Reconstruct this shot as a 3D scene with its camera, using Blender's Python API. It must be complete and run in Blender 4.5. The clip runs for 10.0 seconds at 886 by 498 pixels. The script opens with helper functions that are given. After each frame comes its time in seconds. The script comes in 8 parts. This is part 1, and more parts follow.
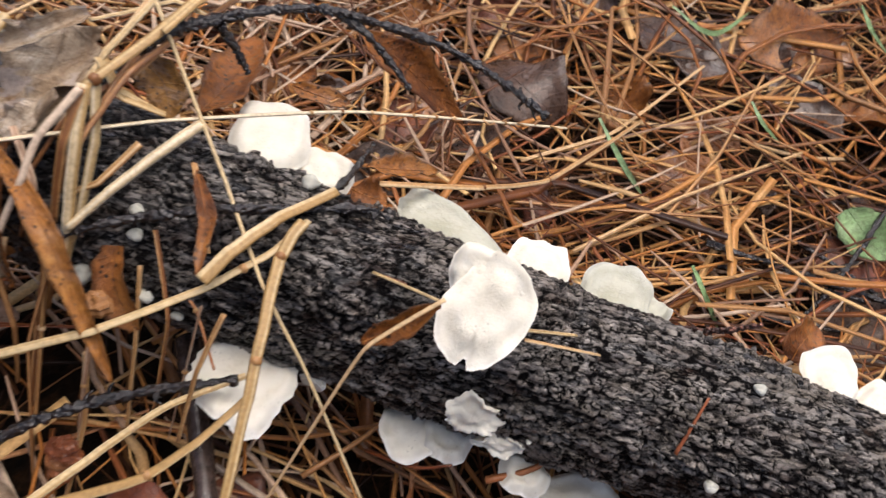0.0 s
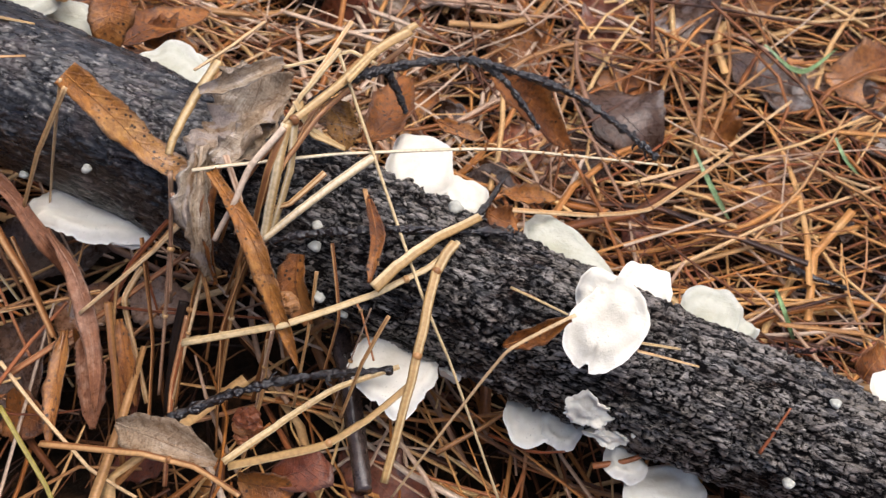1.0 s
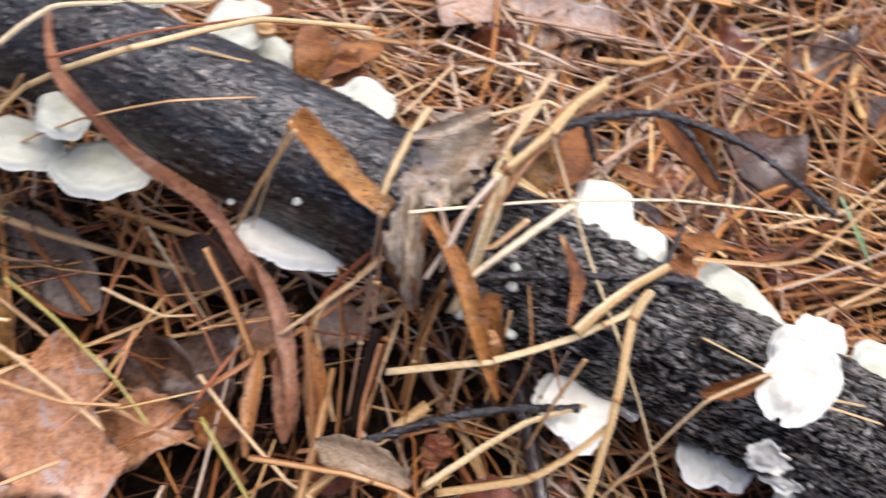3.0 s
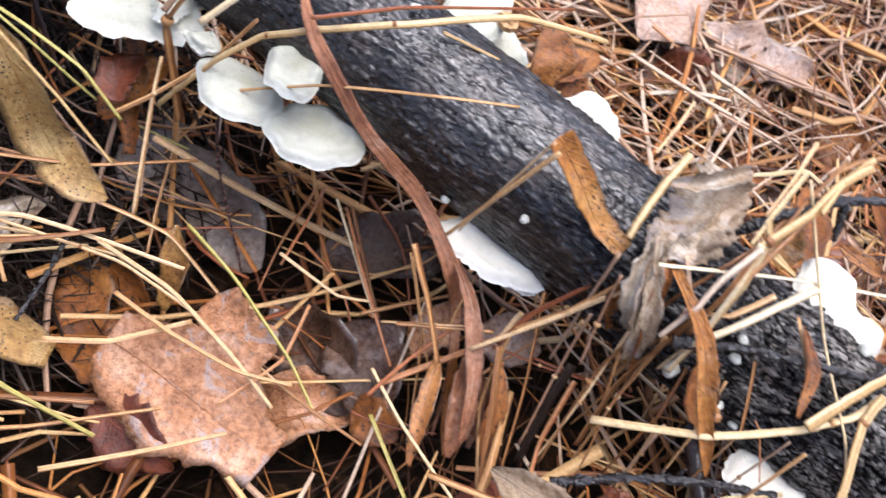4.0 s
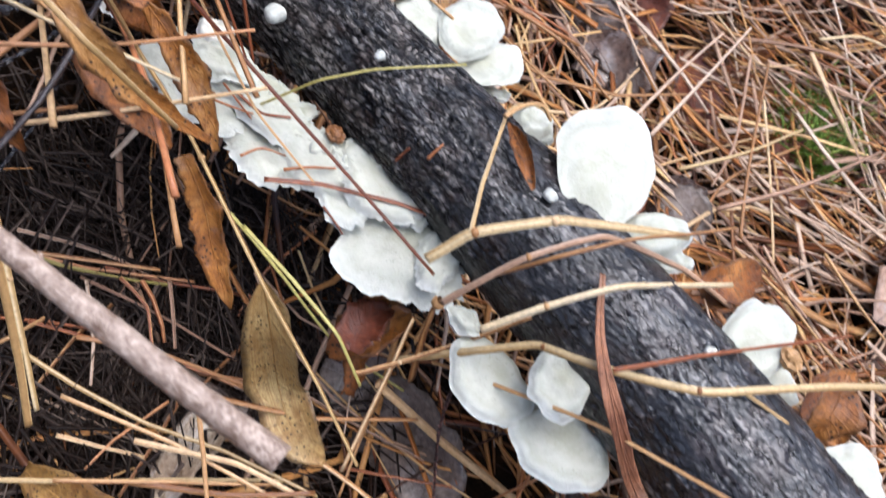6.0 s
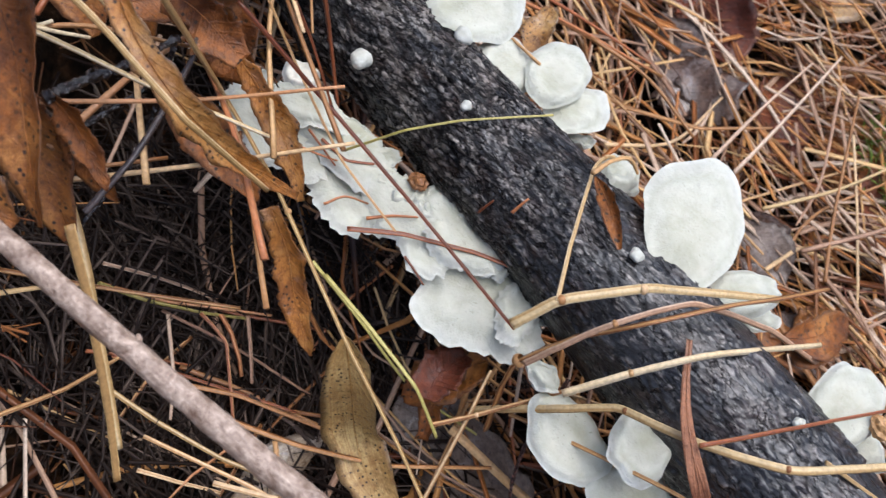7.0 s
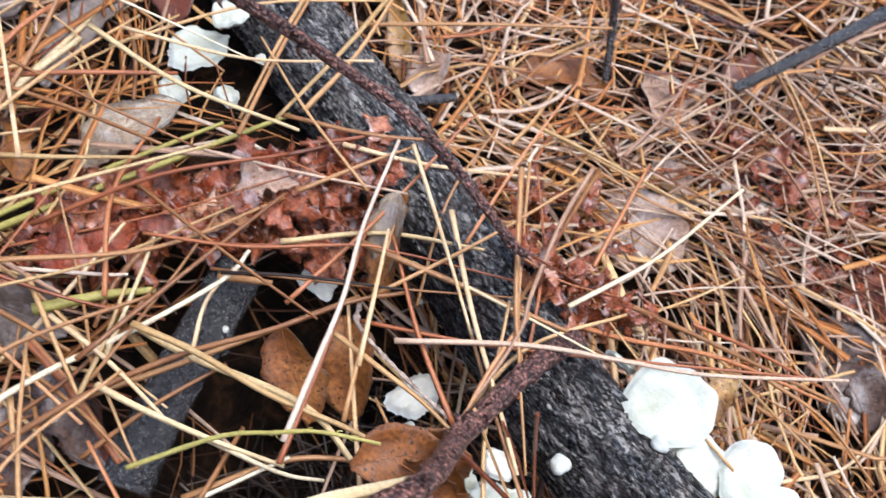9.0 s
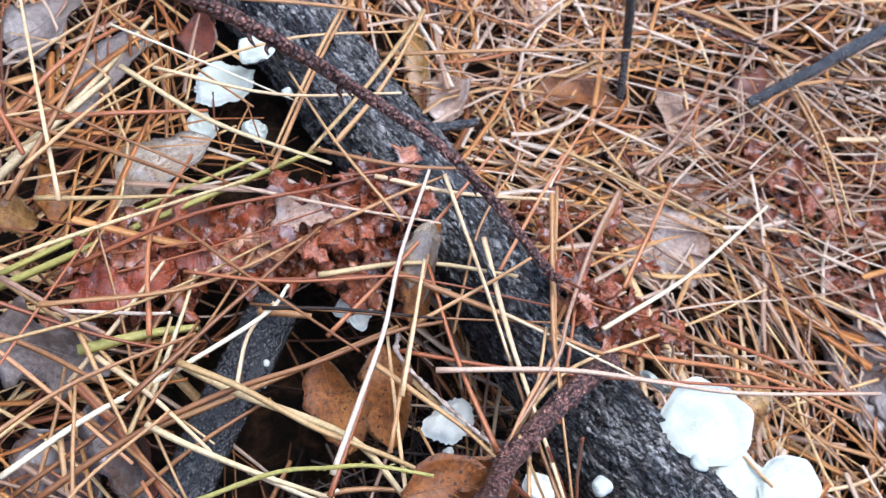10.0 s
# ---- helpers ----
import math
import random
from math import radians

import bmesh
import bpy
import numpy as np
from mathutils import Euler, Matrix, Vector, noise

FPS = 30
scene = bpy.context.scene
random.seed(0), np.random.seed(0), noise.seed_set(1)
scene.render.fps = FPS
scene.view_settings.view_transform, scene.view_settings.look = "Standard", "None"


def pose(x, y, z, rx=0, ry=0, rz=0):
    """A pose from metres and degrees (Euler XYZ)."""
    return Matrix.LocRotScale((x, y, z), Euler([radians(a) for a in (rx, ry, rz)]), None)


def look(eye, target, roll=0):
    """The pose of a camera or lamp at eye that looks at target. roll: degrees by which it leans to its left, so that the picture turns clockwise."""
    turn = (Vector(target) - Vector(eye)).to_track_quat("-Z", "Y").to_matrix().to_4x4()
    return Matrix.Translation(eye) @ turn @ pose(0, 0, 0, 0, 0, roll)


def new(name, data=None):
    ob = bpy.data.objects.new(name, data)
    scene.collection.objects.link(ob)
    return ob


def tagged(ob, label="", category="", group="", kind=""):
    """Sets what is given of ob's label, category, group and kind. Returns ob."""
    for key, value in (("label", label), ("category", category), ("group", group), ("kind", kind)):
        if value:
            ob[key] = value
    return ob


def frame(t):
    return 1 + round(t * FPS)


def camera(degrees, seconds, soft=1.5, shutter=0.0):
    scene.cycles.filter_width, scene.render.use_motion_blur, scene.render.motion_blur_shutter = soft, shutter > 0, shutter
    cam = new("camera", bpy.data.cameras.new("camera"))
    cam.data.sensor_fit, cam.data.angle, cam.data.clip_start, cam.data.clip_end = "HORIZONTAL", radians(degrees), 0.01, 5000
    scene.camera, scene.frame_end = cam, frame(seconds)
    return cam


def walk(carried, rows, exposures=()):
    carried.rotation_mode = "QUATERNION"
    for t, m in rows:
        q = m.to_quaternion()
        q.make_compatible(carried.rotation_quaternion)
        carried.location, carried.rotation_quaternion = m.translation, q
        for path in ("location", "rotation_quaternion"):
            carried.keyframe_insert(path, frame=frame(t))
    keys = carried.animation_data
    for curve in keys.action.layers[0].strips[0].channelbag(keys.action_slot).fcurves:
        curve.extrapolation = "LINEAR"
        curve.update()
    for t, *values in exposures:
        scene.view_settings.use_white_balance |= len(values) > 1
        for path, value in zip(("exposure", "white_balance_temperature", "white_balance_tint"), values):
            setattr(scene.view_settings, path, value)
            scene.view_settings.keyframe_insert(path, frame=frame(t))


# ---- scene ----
cam = camera(53.28, 10.0, soft=1.3, shutter=0.45)
# a phone's small lens, focused on the log
cam.data.dof.use_dof = True
cam.data.dof.focus_distance, cam.data.dof.aperture_fstop = 0.36, 20.0
PATH = [
    (0, (0.0348, 0.0609, 0.3774), (0.0295, 0.6671, -0.4179), 17.91),
    (0.5, (0.0166, 0.0332, 0.4084), (0.0154, 0.6338, -0.3912), 19.94),
    (1, (0.0050, 0.0235, 0.4280), (-0.0602, 0.6035, -0.3839), 15.87),
    (1.5, (0.0036, 0.0216, 0.4256), (-0.0659, 0.6022, -0.3856), 15.77),
    (2, (-0.0101, 0.0300, 0.4265), (-0.0587, 0.6077, -0.3882), 17.02),
    (2.5, (-0.0284, 0.0198, 0.4434), (-0.0783, 0.5907, -0.3761), 17.27),
    (3, (-0.0641, 0.0020, 0.4463), (-0.1694, 0.5622, -0.3754), 15.33),
    (3.2, (-0.0785, -0.0048, 0.4372), (-0.2152, 0.5412, -0.3894), 16.05),
    (4.3, (-0.2012, -0.0109, 0.4182), (-0.2624, 0.5088, -0.4339), 32.99),
    (4.5, (-0.2168, -0.0083, 0.4115), (-0.2924, 0.5017, -0.4454), 33.23),
    (5, (-0.2701, -0.0045, 0.4086), (-0.3327, 0.5056, -0.4492), 39.14),
    (5.5, (-0.2929, 0.0065, 0.4128), (-0.4075, 0.5228, -0.4359), 36.43),
    (6, (-0.3272, 0.0295, 0.4244), (-0.4655, 0.5303, -0.4300), 35.89),
    (6.2, (-0.3397, 0.0333, 0.4259), (-0.4776, 0.5421, -0.4238), 36.78),
    (7.3, (-0.3633, 0.0449, 0.4370), (-0.5309, 0.4763, -0.4495), 32.63),
    (7.5, (-0.3706, 0.0522, 0.4483), (-0.5445, 0.4950, -0.4312), 32.47),
    (8, (-0.4149, 0.0569, 0.4547), (-0.6761, 0.4964, -0.4047), 25.61),
    (8.5, (-0.4711, 0.0748, 0.4814), (-0.7719, 0.4743, -0.3846), 21.48),
    (9, (-0.4969, 0.0640, 0.5009), (-0.7913, 0.4639, -0.3671), 21.49),
    (9.5, (-0.5160, 0.0501, 0.5104), (-0.8033, 0.4655, -0.3526), 22.35),
    (10, (-0.5130, 0.0509, 0.5076), (-0.8129, 0.4582, -0.3551), 19.66),
]
walk(cam, [(t, look(eye, target, roll)) for t, eye, target, roll in PATH],
     [(0, 0.70, 6600, 13), (1, 0.85, 6350, 13), (2.5, 1.0, 6150, 13), (4.5, 1.51, 5700, 13), (6, 1.15, 5600, 11), (7.5, 0.8, 6000, 10), (8, 0.9, 6450, 13), (8.6, 1.25, 5800, 9), (9.5, 1.32, 5200, 8), (10, 1.34, 5000, 7)])
SKY, SUN = 0.12, 1.5

# ---------------------------------------------------------------- light
world = bpy.data.worlds.new("overcast_sky")
scene.world = world
world.use_nodes = True
wnt = world.node_tree
sky = wnt.nodes.new("ShaderNodeTexSky")
sky.sky_type = "NISHITA"
sky.sun_disc = False
sky.sun_elevation = radians(76)
sky.sun_rotation = radians(15)
sky.air_density, sky.dust_density, sky.ozone_density = 0.6, 5.0, 1.0
wnt.links.new(sky.outputs[0], wnt.nodes["Background"].inputs[0])
wnt.nodes["Background"].inputs[1].default_value = SKY
sun_data = bpy.data.lights.new("sun", "SUN")
sun_data.energy, sun_data.angle, sun_data.color = SUN, radians(75), (1.0, 0.97, 0.92)
sun = new("sun", sun_data)
sun.matrix_world = look((0.2, 0.75, 3.2), (0, 0, 0))

# ---------------------------------------------------------------- place in numbers
# x, y, z of the log's axis and its radius
AXIS = np.array([
    (0.42, .215, .090, .0290), (0.28, .225, .093, .0295), (0.16, .2346, .0927, .0322), (0.06, .242, .0907, .0342),
    (-0.04, .2495, .0866, .0370), (-0.14, .2574, .0881, .0384), (-0.24, .2624, .0953, .0385), (-0.34, .2595, .0972, .0350),
    (-0.44, .2594, .0955, .0312), (-0.54, .2537, .0890, .0299), (-0.64, .259, .0925, .0285), (-0.76, .258, .0942, .0295),
    (-0.90, .2549, .0953, .0320), (-1.15, .250, .090, .0300)])[::-1]


def axis(x):
    """Smooth centre line and radius of the log at x."""
    xs = np.asarray(x, float)
    out = []
    for k in (1, 2, 3):
        out.append(sum(np.interp(xs + d, AXIS[:, 0], AXIS[:, k]) for d in (-.045, -.015, .015, .045)) / 4)
    return out


MOUNDS = ((-.72, .10, .20, .20, .075), (-.08, .12, .10, .10, .035), (-.30, .11, .16, .10, -.022),
          (.30, .22, .22, .12, .05), (-.47, .13, .12, .10, -.03), (-.60, .15, .07, .06, -.045), (-.95, .25, .28, .12, .05), (-.42, .53, .15, .12, -.025))


def gz(x, y):
    """Height of the forest floor."""
    x, y = np.asarray(x, float), np.asarray(y, float)
    z = -.012 + .010 * np.sin(7 * x + 1) * np.sin(6 * y)
    for cx, cy, sx, sy, a in MOUNDS:
        z = z + a * np.exp(-((x - cx) / sx) ** 2 - ((y - cy) / sy) ** 2)
    return z


# ---------------------------------------------------------------- materials
def shader(name, rough=0.5):
    m = bpy.data.materials.new(name)
    m.use_nodes = True
    nt = m.node_tree
    b = nt.nodes["Principled BSDF"]
    b.inputs["Roughness"].default_value = rough
    return m, nt, b


def node(nt, kind, **values):
    n = nt.nodes.new(kind)
    for key, value in values.items():
        n.inputs[key.replace("_", " ")].default_value = value
    return n


def coords(nt, scale=(1, 1, 1), turn=(0, 0, 0)):
    c = nt.nodes.new("ShaderNodeTexCoord")
    mp = nt.nodes.new("ShaderNodeMapping")
    mp.inputs["Scale"].default_value = scale
    mp.inputs["Rotation"].default_value = turn
    nt.links.new(c.outputs["Object"], mp.inputs["Vector"])
    return mp.outputs[0]


def noise_tex(nt, vec, scale, detail=4.0, rough=0.55, distort=0.0):
    n = node(nt, "ShaderNodeTexNoise", Scale=scale, Detail=detail, Roughness=rough, Distortion=distort)
    nt.links.new(vec, n.inputs["Vector"])
    return n.outputs["Fac"]


def ramp(nt, fac, *stops, smooth=False):
    r = nt.nodes.new("ShaderNodeValToRGB")
    e = r.color_ramp.elements
    while len(e) < len(stops):
        e.new(0.5)
    for el, (pos, col) in zip(e, stops):
        el.position = pos
        el.color = (*col, 1) if len(col) == 3 else col
    if smooth:
        r.color_ramp.interpolation = "EASE"
    nt.links.new(fac, r.inputs[0])
    return r.outputs[0]


def grey(v):
    return (v, v, v)


def mix(nt, fac, a, b, how="MIX"):
    n = nt.nodes.new("ShaderNodeMix")
    n.data_type, n.blend_type = "RGBA", how
    for sock, v in ((n.inputs[0], fac), (n.inputs[6], a), (n.inputs[7], b)):
        if isinstance(v, bpy.types.NodeSocket):
            nt.links.new(v, sock)
        elif isinstance(v, (int, float)):
            sock.default_value = v
        else:
            sock.default_value = (*v, 1)
    return n.outputs[2]


def bump(nt, b, height, strength, distance):
    n = node(nt, "ShaderNodeBump", Strength=strength, Distance=distance)
    nt.links.new(height, n.inputs["Height"])
    nt.links.new(n.outputs[0], b.inputs["Normal"])


def attribute(nt, name):
    n = nt.nodes.new("ShaderNodeAttribute")
    n.attribute_name = name
    return n.outputs["Fac"]


def math_node(nt, how, a, c=0.0, e=0.0):
    n = nt.nodes.new("ShaderNodeMath")
    n.operation = how
    for sock, v in zip(n.inputs, (a, c, e)):
        if isinstance(v, bpy.types.NodeSocket):
            nt.links.new(v, sock)
        else:
            sock.default_value = v
    return n.outputs[0]


def voronoi(nt, vec, scale, feature="F1"):
    n = node(nt, "ShaderNodeTexVoronoi", Scale=scale)
    n.feature = feature
    nt.links.new(vec, n.inputs["Vector"])
    return n


def make_bark():
    """Wet black bark: scaly plates of differing grey with black cracks, finer and satin where calm."""
    m, nt, b = shader("wet_black_bark")
    v = coords(nt)
    along = coords(nt, (0.34, 1, 1))
    crack, pale, calm, plate = (attribute(nt, k) for k in ("crack", "pale", "calm", "plate"))
    warp = node(nt, "ShaderNodeTexNoise", Scale=170.0, Detail=5.0, Roughness=.65)
    nt.links.new(along, warp.inputs["Vector"])
    push = nt.nodes.new("ShaderNodeVectorMath")
    push.operation = "MULTIPLY_ADD"
    nt.links.new(warp.outputs["Color"], push.inputs[0])
    push.inputs[1].default_value = (.0075, .0075, .0075)
    nt.links.new(along, push.inputs[2])
    bent = push.outputs[0]
    flake, split = voronoi(nt, bent, 400), voronoi(nt, bent, 400, "DISTANCE_TO_EDGE")
    rnd = nt.nodes.new("ShaderNodeSeparateColor")
    nt.links.new(flake.outputs["Color"], rnd.inputs[0])
    fine = noise_tex(nt, along, 1000, 5, .7)
    mid = noise_tex(nt, along, 260, 5, .65, .6)
    big = noise_tex(nt, v, 40, 4, .6)
    tone = math_node(nt, "MULTIPLY_ADD", plate, .34, math_node(nt, "MULTIPLY", mid, .36))
    tone = math_node(nt, "MULTIPLY_ADD", big, .40, tone)
    tone = math_node(nt, "MULTIPLY_ADD", fine, .30, tone)
    tone = math_node(nt, "MULTIPLY_ADD", rnd.outputs[0], .24, tone)
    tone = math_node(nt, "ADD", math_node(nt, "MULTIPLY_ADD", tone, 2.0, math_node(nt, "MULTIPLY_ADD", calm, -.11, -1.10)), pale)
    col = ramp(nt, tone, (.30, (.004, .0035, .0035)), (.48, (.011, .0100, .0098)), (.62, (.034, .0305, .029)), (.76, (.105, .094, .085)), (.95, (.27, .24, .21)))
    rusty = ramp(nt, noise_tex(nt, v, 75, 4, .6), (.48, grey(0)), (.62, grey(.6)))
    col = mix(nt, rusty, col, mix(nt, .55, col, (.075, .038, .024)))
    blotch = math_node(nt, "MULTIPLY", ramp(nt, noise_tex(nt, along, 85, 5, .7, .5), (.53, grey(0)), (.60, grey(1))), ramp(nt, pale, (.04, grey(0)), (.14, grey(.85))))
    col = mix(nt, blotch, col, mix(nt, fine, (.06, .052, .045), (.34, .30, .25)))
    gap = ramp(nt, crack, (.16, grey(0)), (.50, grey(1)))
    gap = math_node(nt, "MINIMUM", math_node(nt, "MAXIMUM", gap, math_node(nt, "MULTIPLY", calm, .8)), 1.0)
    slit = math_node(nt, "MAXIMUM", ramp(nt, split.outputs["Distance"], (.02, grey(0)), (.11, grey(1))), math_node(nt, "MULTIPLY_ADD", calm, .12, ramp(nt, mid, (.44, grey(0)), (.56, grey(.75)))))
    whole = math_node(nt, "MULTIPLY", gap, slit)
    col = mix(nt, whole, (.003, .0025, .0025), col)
    nt.links.new(col, b.inputs["Base Color"])
    nt.links.new(ramp(nt, mid, (.36, grey(.22)), (.64, grey(.55))), b.inputs["Roughness"])
    sheen = ramp(nt, noise_tex(nt, along, 210, 4, .62), (.42, grey(0)), (.58, grey(1.0)))
    wet = math_node(nt, "MULTIPLY", math_node(nt, "MAXIMUM", sheen, calm), whole)
    nt.links.new(math_node(nt, "MULTIPLY_ADD", wet, .6, .04), b.inputs["Specular IOR Level"])
    nt.links.new(math_node(nt, "MULTIPLY", wet, math_node(nt, "MULTIPLY_ADD", calm, .35, .40)), b.inputs["Coat Weight"])
    b.inputs["Coat Roughness"].default_value = .22
    b.inputs["Coat IOR"].default_value = 1.7
    relief = math_node(nt, "MULTIPLY_ADD", mid, .28, math_node(nt, "MULTIPLY", whole, .45))
    relief = math_node(nt, "MULTIPLY_ADD", rnd.outputs[1], .40, relief)
    relief = math_node(nt, "MULTIPLY_ADD", fine, .50, relief)
    bump(nt, b, relief, 1.0, .0021)
    rise = b.inputs["Normal"].links[0].from_node
    nt.links.new(math_node(nt, "MULTIPLY_ADD", calm, -.50, 1.0), rise.inputs["Strength"])
    return m


def make_fungus(name, warm):
    """Matt felted shelf: greenish grey heart, cream zones, white rim, dark specks."""
    m, nt, b = shader(name, .7)
    v = coords(nt)
    big = noise_tex(nt, v, 55, 5, .65)
    mid = noise_tex(nt, v, 210, 4, .6)
    fine = noise_tex(nt, v, 1100, 3, .65)
    rad = attribute(nt, "radial")
    zone = math_node(nt, "MULTIPLY_ADD", math_node(nt, "SUBTRACT", big, .5), .55, rad)
    if warm:
        stops = ((.05, (.58, .53, .41)), (.24, (.69, .65, .54)), (.42, (.71, .68, .58)), (.56, (.68, .64, .53)), (.70, (.71, .68, .58)), (.84, (.69, .66, .57)), (1.0, (.75, .73, .67)))
    else:
        stops = ((.05, (0.30, 0.30, 0.20)), (.26, (0.43, 0.425, 0.335)), (.46, (0.485, 0.485, 0.40)), (.60, (0.425, 0.425, 0.34)), (.74, (0.475, 0.475, 0.40)), (.86, (0.465, 0.465, 0.40)), (1.0, (0.55, 0.55, 0.49)))
    tone = ramp(nt, zone, *stops)
    tone = mix(nt, ramp(nt, mid, (.36, grey(.2 if warm else .4)), (.56, grey(0))), tone, mix(nt, .5, tone, (.26, .25, .17)))
    spots = math_node(nt, "MULTIPLY", ramp(nt, noise_tex(nt, v, 640, 3, .6), (.62, grey(0)), (.70, grey(.75))), ramp(nt, big, (.48, grey(0)), (.62, grey(.6))))
    tone = mix(nt, spots, tone, (.10, .11, .06))
    nt.links.new(tone, b.inputs["Base Color"])
    b.inputs["Subsurface Weight"].default_value = .10
    b.inputs["Subsurface Radius"].default_value = (.004, .003, .002)
    rings = math_node(nt, "MULTIPLY_ADD", math_node(nt, "SINE", math_node(nt, "MULTIPLY", zone, 26.0)), .035, math_node(nt, "MULTIPLY", mid, .7))
    bump(nt, b, math_node(nt, "MULTIPLY_ADD", fine, .45, math_node(nt, "ADD", rings, big)), .32 if warm else .60, .0015)
    return m


def make_straw(name, stops, rough=.42, speck=0.0, spec=.35):
    """Dry stalks, needles and blades; tone varies by piece and along it."""
    m, nt, b = shader(name, rough)
    geo = nt.nodes.new("ShaderNodeNewGeometry")
    info = nt.nodes.new("ShaderNodeObjectInfo")
    v = coords(nt)
    n1 = noise_tex(nt, v, 45, 3, .6)
    n2 = noise_tex(nt, v, 600, 2, .6)
    add = nt.nodes.new("ShaderNodeMath")
    add.operation = "ADD"
    nt.links.new(geo.outputs["Random Per Island"], add.inputs[0])
    nt.links.new(info.outputs["Random"], add.inputs[1])
    fr = nt.nodes.new("ShaderNodeMath")
    fr.operation = "FRACT"
    nt.links.new(add.outputs[0], fr.inputs[0])
    sh = nt.nodes.new("ShaderNodeMath")
    sh.operation = "MULTIPLY_ADD"
    nt.links.new(n1, sh.inputs[0])
    sh.inputs[1].default_value = .5
    nt.links.new(fr.outputs[0], sh.inputs[2])
    ad = nt.nodes.new("ShaderNodeMath")
    ad.operation = "SUBTRACT"
    nt.links.new(sh.outputs[0], ad.inputs[0])
    ad.inputs[1].default_value = .25
    shift = math_node(nt, "MULTIPLY_ADD", attribute(nt, "streak"), .55, ad.outputs[0])
    col = ramp(nt, shift, *stops)
    col = mix(nt, ramp(nt, n2, (.35, grey(.45)), (.6, grey(0))), col, mix(nt, .6, col, (.05, .025, .012)))
    if speck:
        col = mix(nt, ramp(nt, noise_tex(nt, v, 420, 1, .4), (.60, grey(0)), (.66, grey(speck))), col, (.03, .014, .006))
    nt.links.new(col, b.inputs["Base Color"])
    b.inputs["Specular IOR Level"].default_value = spec
    bump(nt, b, n2, .3, .0006)
    return m


def make_leaf(name, low, mid, high, rough=.42, speck=.6, wet=.12, sheen=0.0, dot=620, lines=0.0):
    """Dead leaf: mottled, speckled, with side veins that follow the blade."""
    m, nt, b = shader(name, rough)
    v = coords(nt)
    info = nt.nodes.new("ShaderNodeObjectInfo")
    off = nt.nodes.new("ShaderNodeVectorMath")
    off.operation = "MULTIPLY_ADD"
    nt.links.new(info.outputs["Random"], off.inputs[0])
    off.inputs[1].default_value = (3.1, 1.7, 2.3)
    nt.links.new(v, off.inputs[2])
    v = off.outputs[0]
    big = noise_tex(nt, v, 24, 5, .60, .5)
    fine = noise_tex(nt, v, 300, 5, .7)
    along, across = attribute(nt, "along"), attribute(nt, "across")
    wave = math_node(nt, "SINE", math_node(nt, "MULTIPLY_ADD", across, -9.0, math_node(nt, "MULTIPLY_ADD", along, 62.0, math_node(nt, "MULTIPLY", big, 5.0))))
    vein = ramp(nt, math_node(nt, "MULTIPLY_ADD", wave, .5, .5), (.80, grey(0)), (1.0, grey(1)))
    col = ramp(nt, math_node(nt, "MULTIPLY_ADD", fine, .3, math_node(nt, "SUBTRACT", big, .15)), (.30, low), (.50, mid), (.70, high))
    col = mix(nt, ramp(nt, fine, (.36, grey(.7)), (.58, grey(0))), col, mix(nt, .6, col, (.03, .014, .006)))
    col = mix(nt, math_node(nt, "MULTIPLY", vein, .05), col, mix(nt, .5, col, (.06, .03, .014)))
    dots = math_node(nt, "MULTIPLY", ramp(nt, voronoi(nt, v, dot).outputs["Distance"], (.21, grey(speck)), (.30, grey(0))), ramp(nt, noise_tex(nt, v, 70, 2), (.40, grey(.15)), (.56, grey(1))))
    col = mix(nt, ramp(nt, noise_tex(nt, v, 95, 4, .7), (.50, grey(0)), (.66, grey(.55))), col, mix(nt, .75, col, low))
    if lines:
        lay = nt.nodes.new("ShaderNodeCombineXYZ")
        nt.links.new(math_node(nt, "MULTIPLY", along, 2.2), lay.inputs[0])
        nt.links.new(math_node(nt, "MULTIPLY_ADD", across, 16.0, math_node(nt, "MULTIPLY", big, 2.0)), lay.inputs[1])
        col = mix(nt, math_node(nt, "MULTIPLY", ramp(nt, noise_tex(nt, lay.outputs[0], 1.0, 3, .6), (.40, grey(1)), (.58, grey(0))), lines), col, mix(nt, .75, col, low))
    # Pale grey patches in the colour imitate silvery reflections off the wet leaf.
    if sheen:
        col = mix(nt, ramp(nt, noise_tex(nt, v, 46, 5, .7, .8), (.56, grey(0)), (.60, grey(sheen))), col, (.34, .30, .29))
    edge = math_node(nt, "MULTIPLY", ramp(nt, across, (.72, grey(0)), (1.0, grey(.9))), ramp(nt, big, (.40, grey(.2)), (.58, grey(1))))
    col = mix(nt, edge, col, mix(nt, .8, col, (.025, .012, .006)))
    col = mix(nt, dots, col, (.022, .012, .006))
    nt.links.new(col, b.inputs["Base Color"])
    nt.links.new(ramp(nt, fine, (.35, grey(rough - .12)), (.65, grey(rough + .25))), b.inputs["Roughness"])
    nt.links.new(ramp(nt, noise_tex(nt, v, 24, 3, .6, .4), (.48, grey(wet * .25)), (.62, grey(min(1.0, wet * 4)))), b.inputs["Coat Weight"])
    b.inputs["Coat Roughness"].default_value = .13
    b.inputs["Specular IOR Level"].default_value = .35
    b.inputs["Subsurface Weight"].default_value = .0
    bump(nt, b, mix(nt, .06, mix(nt, .5, big, fine), vein), .9, .0024)
    return m


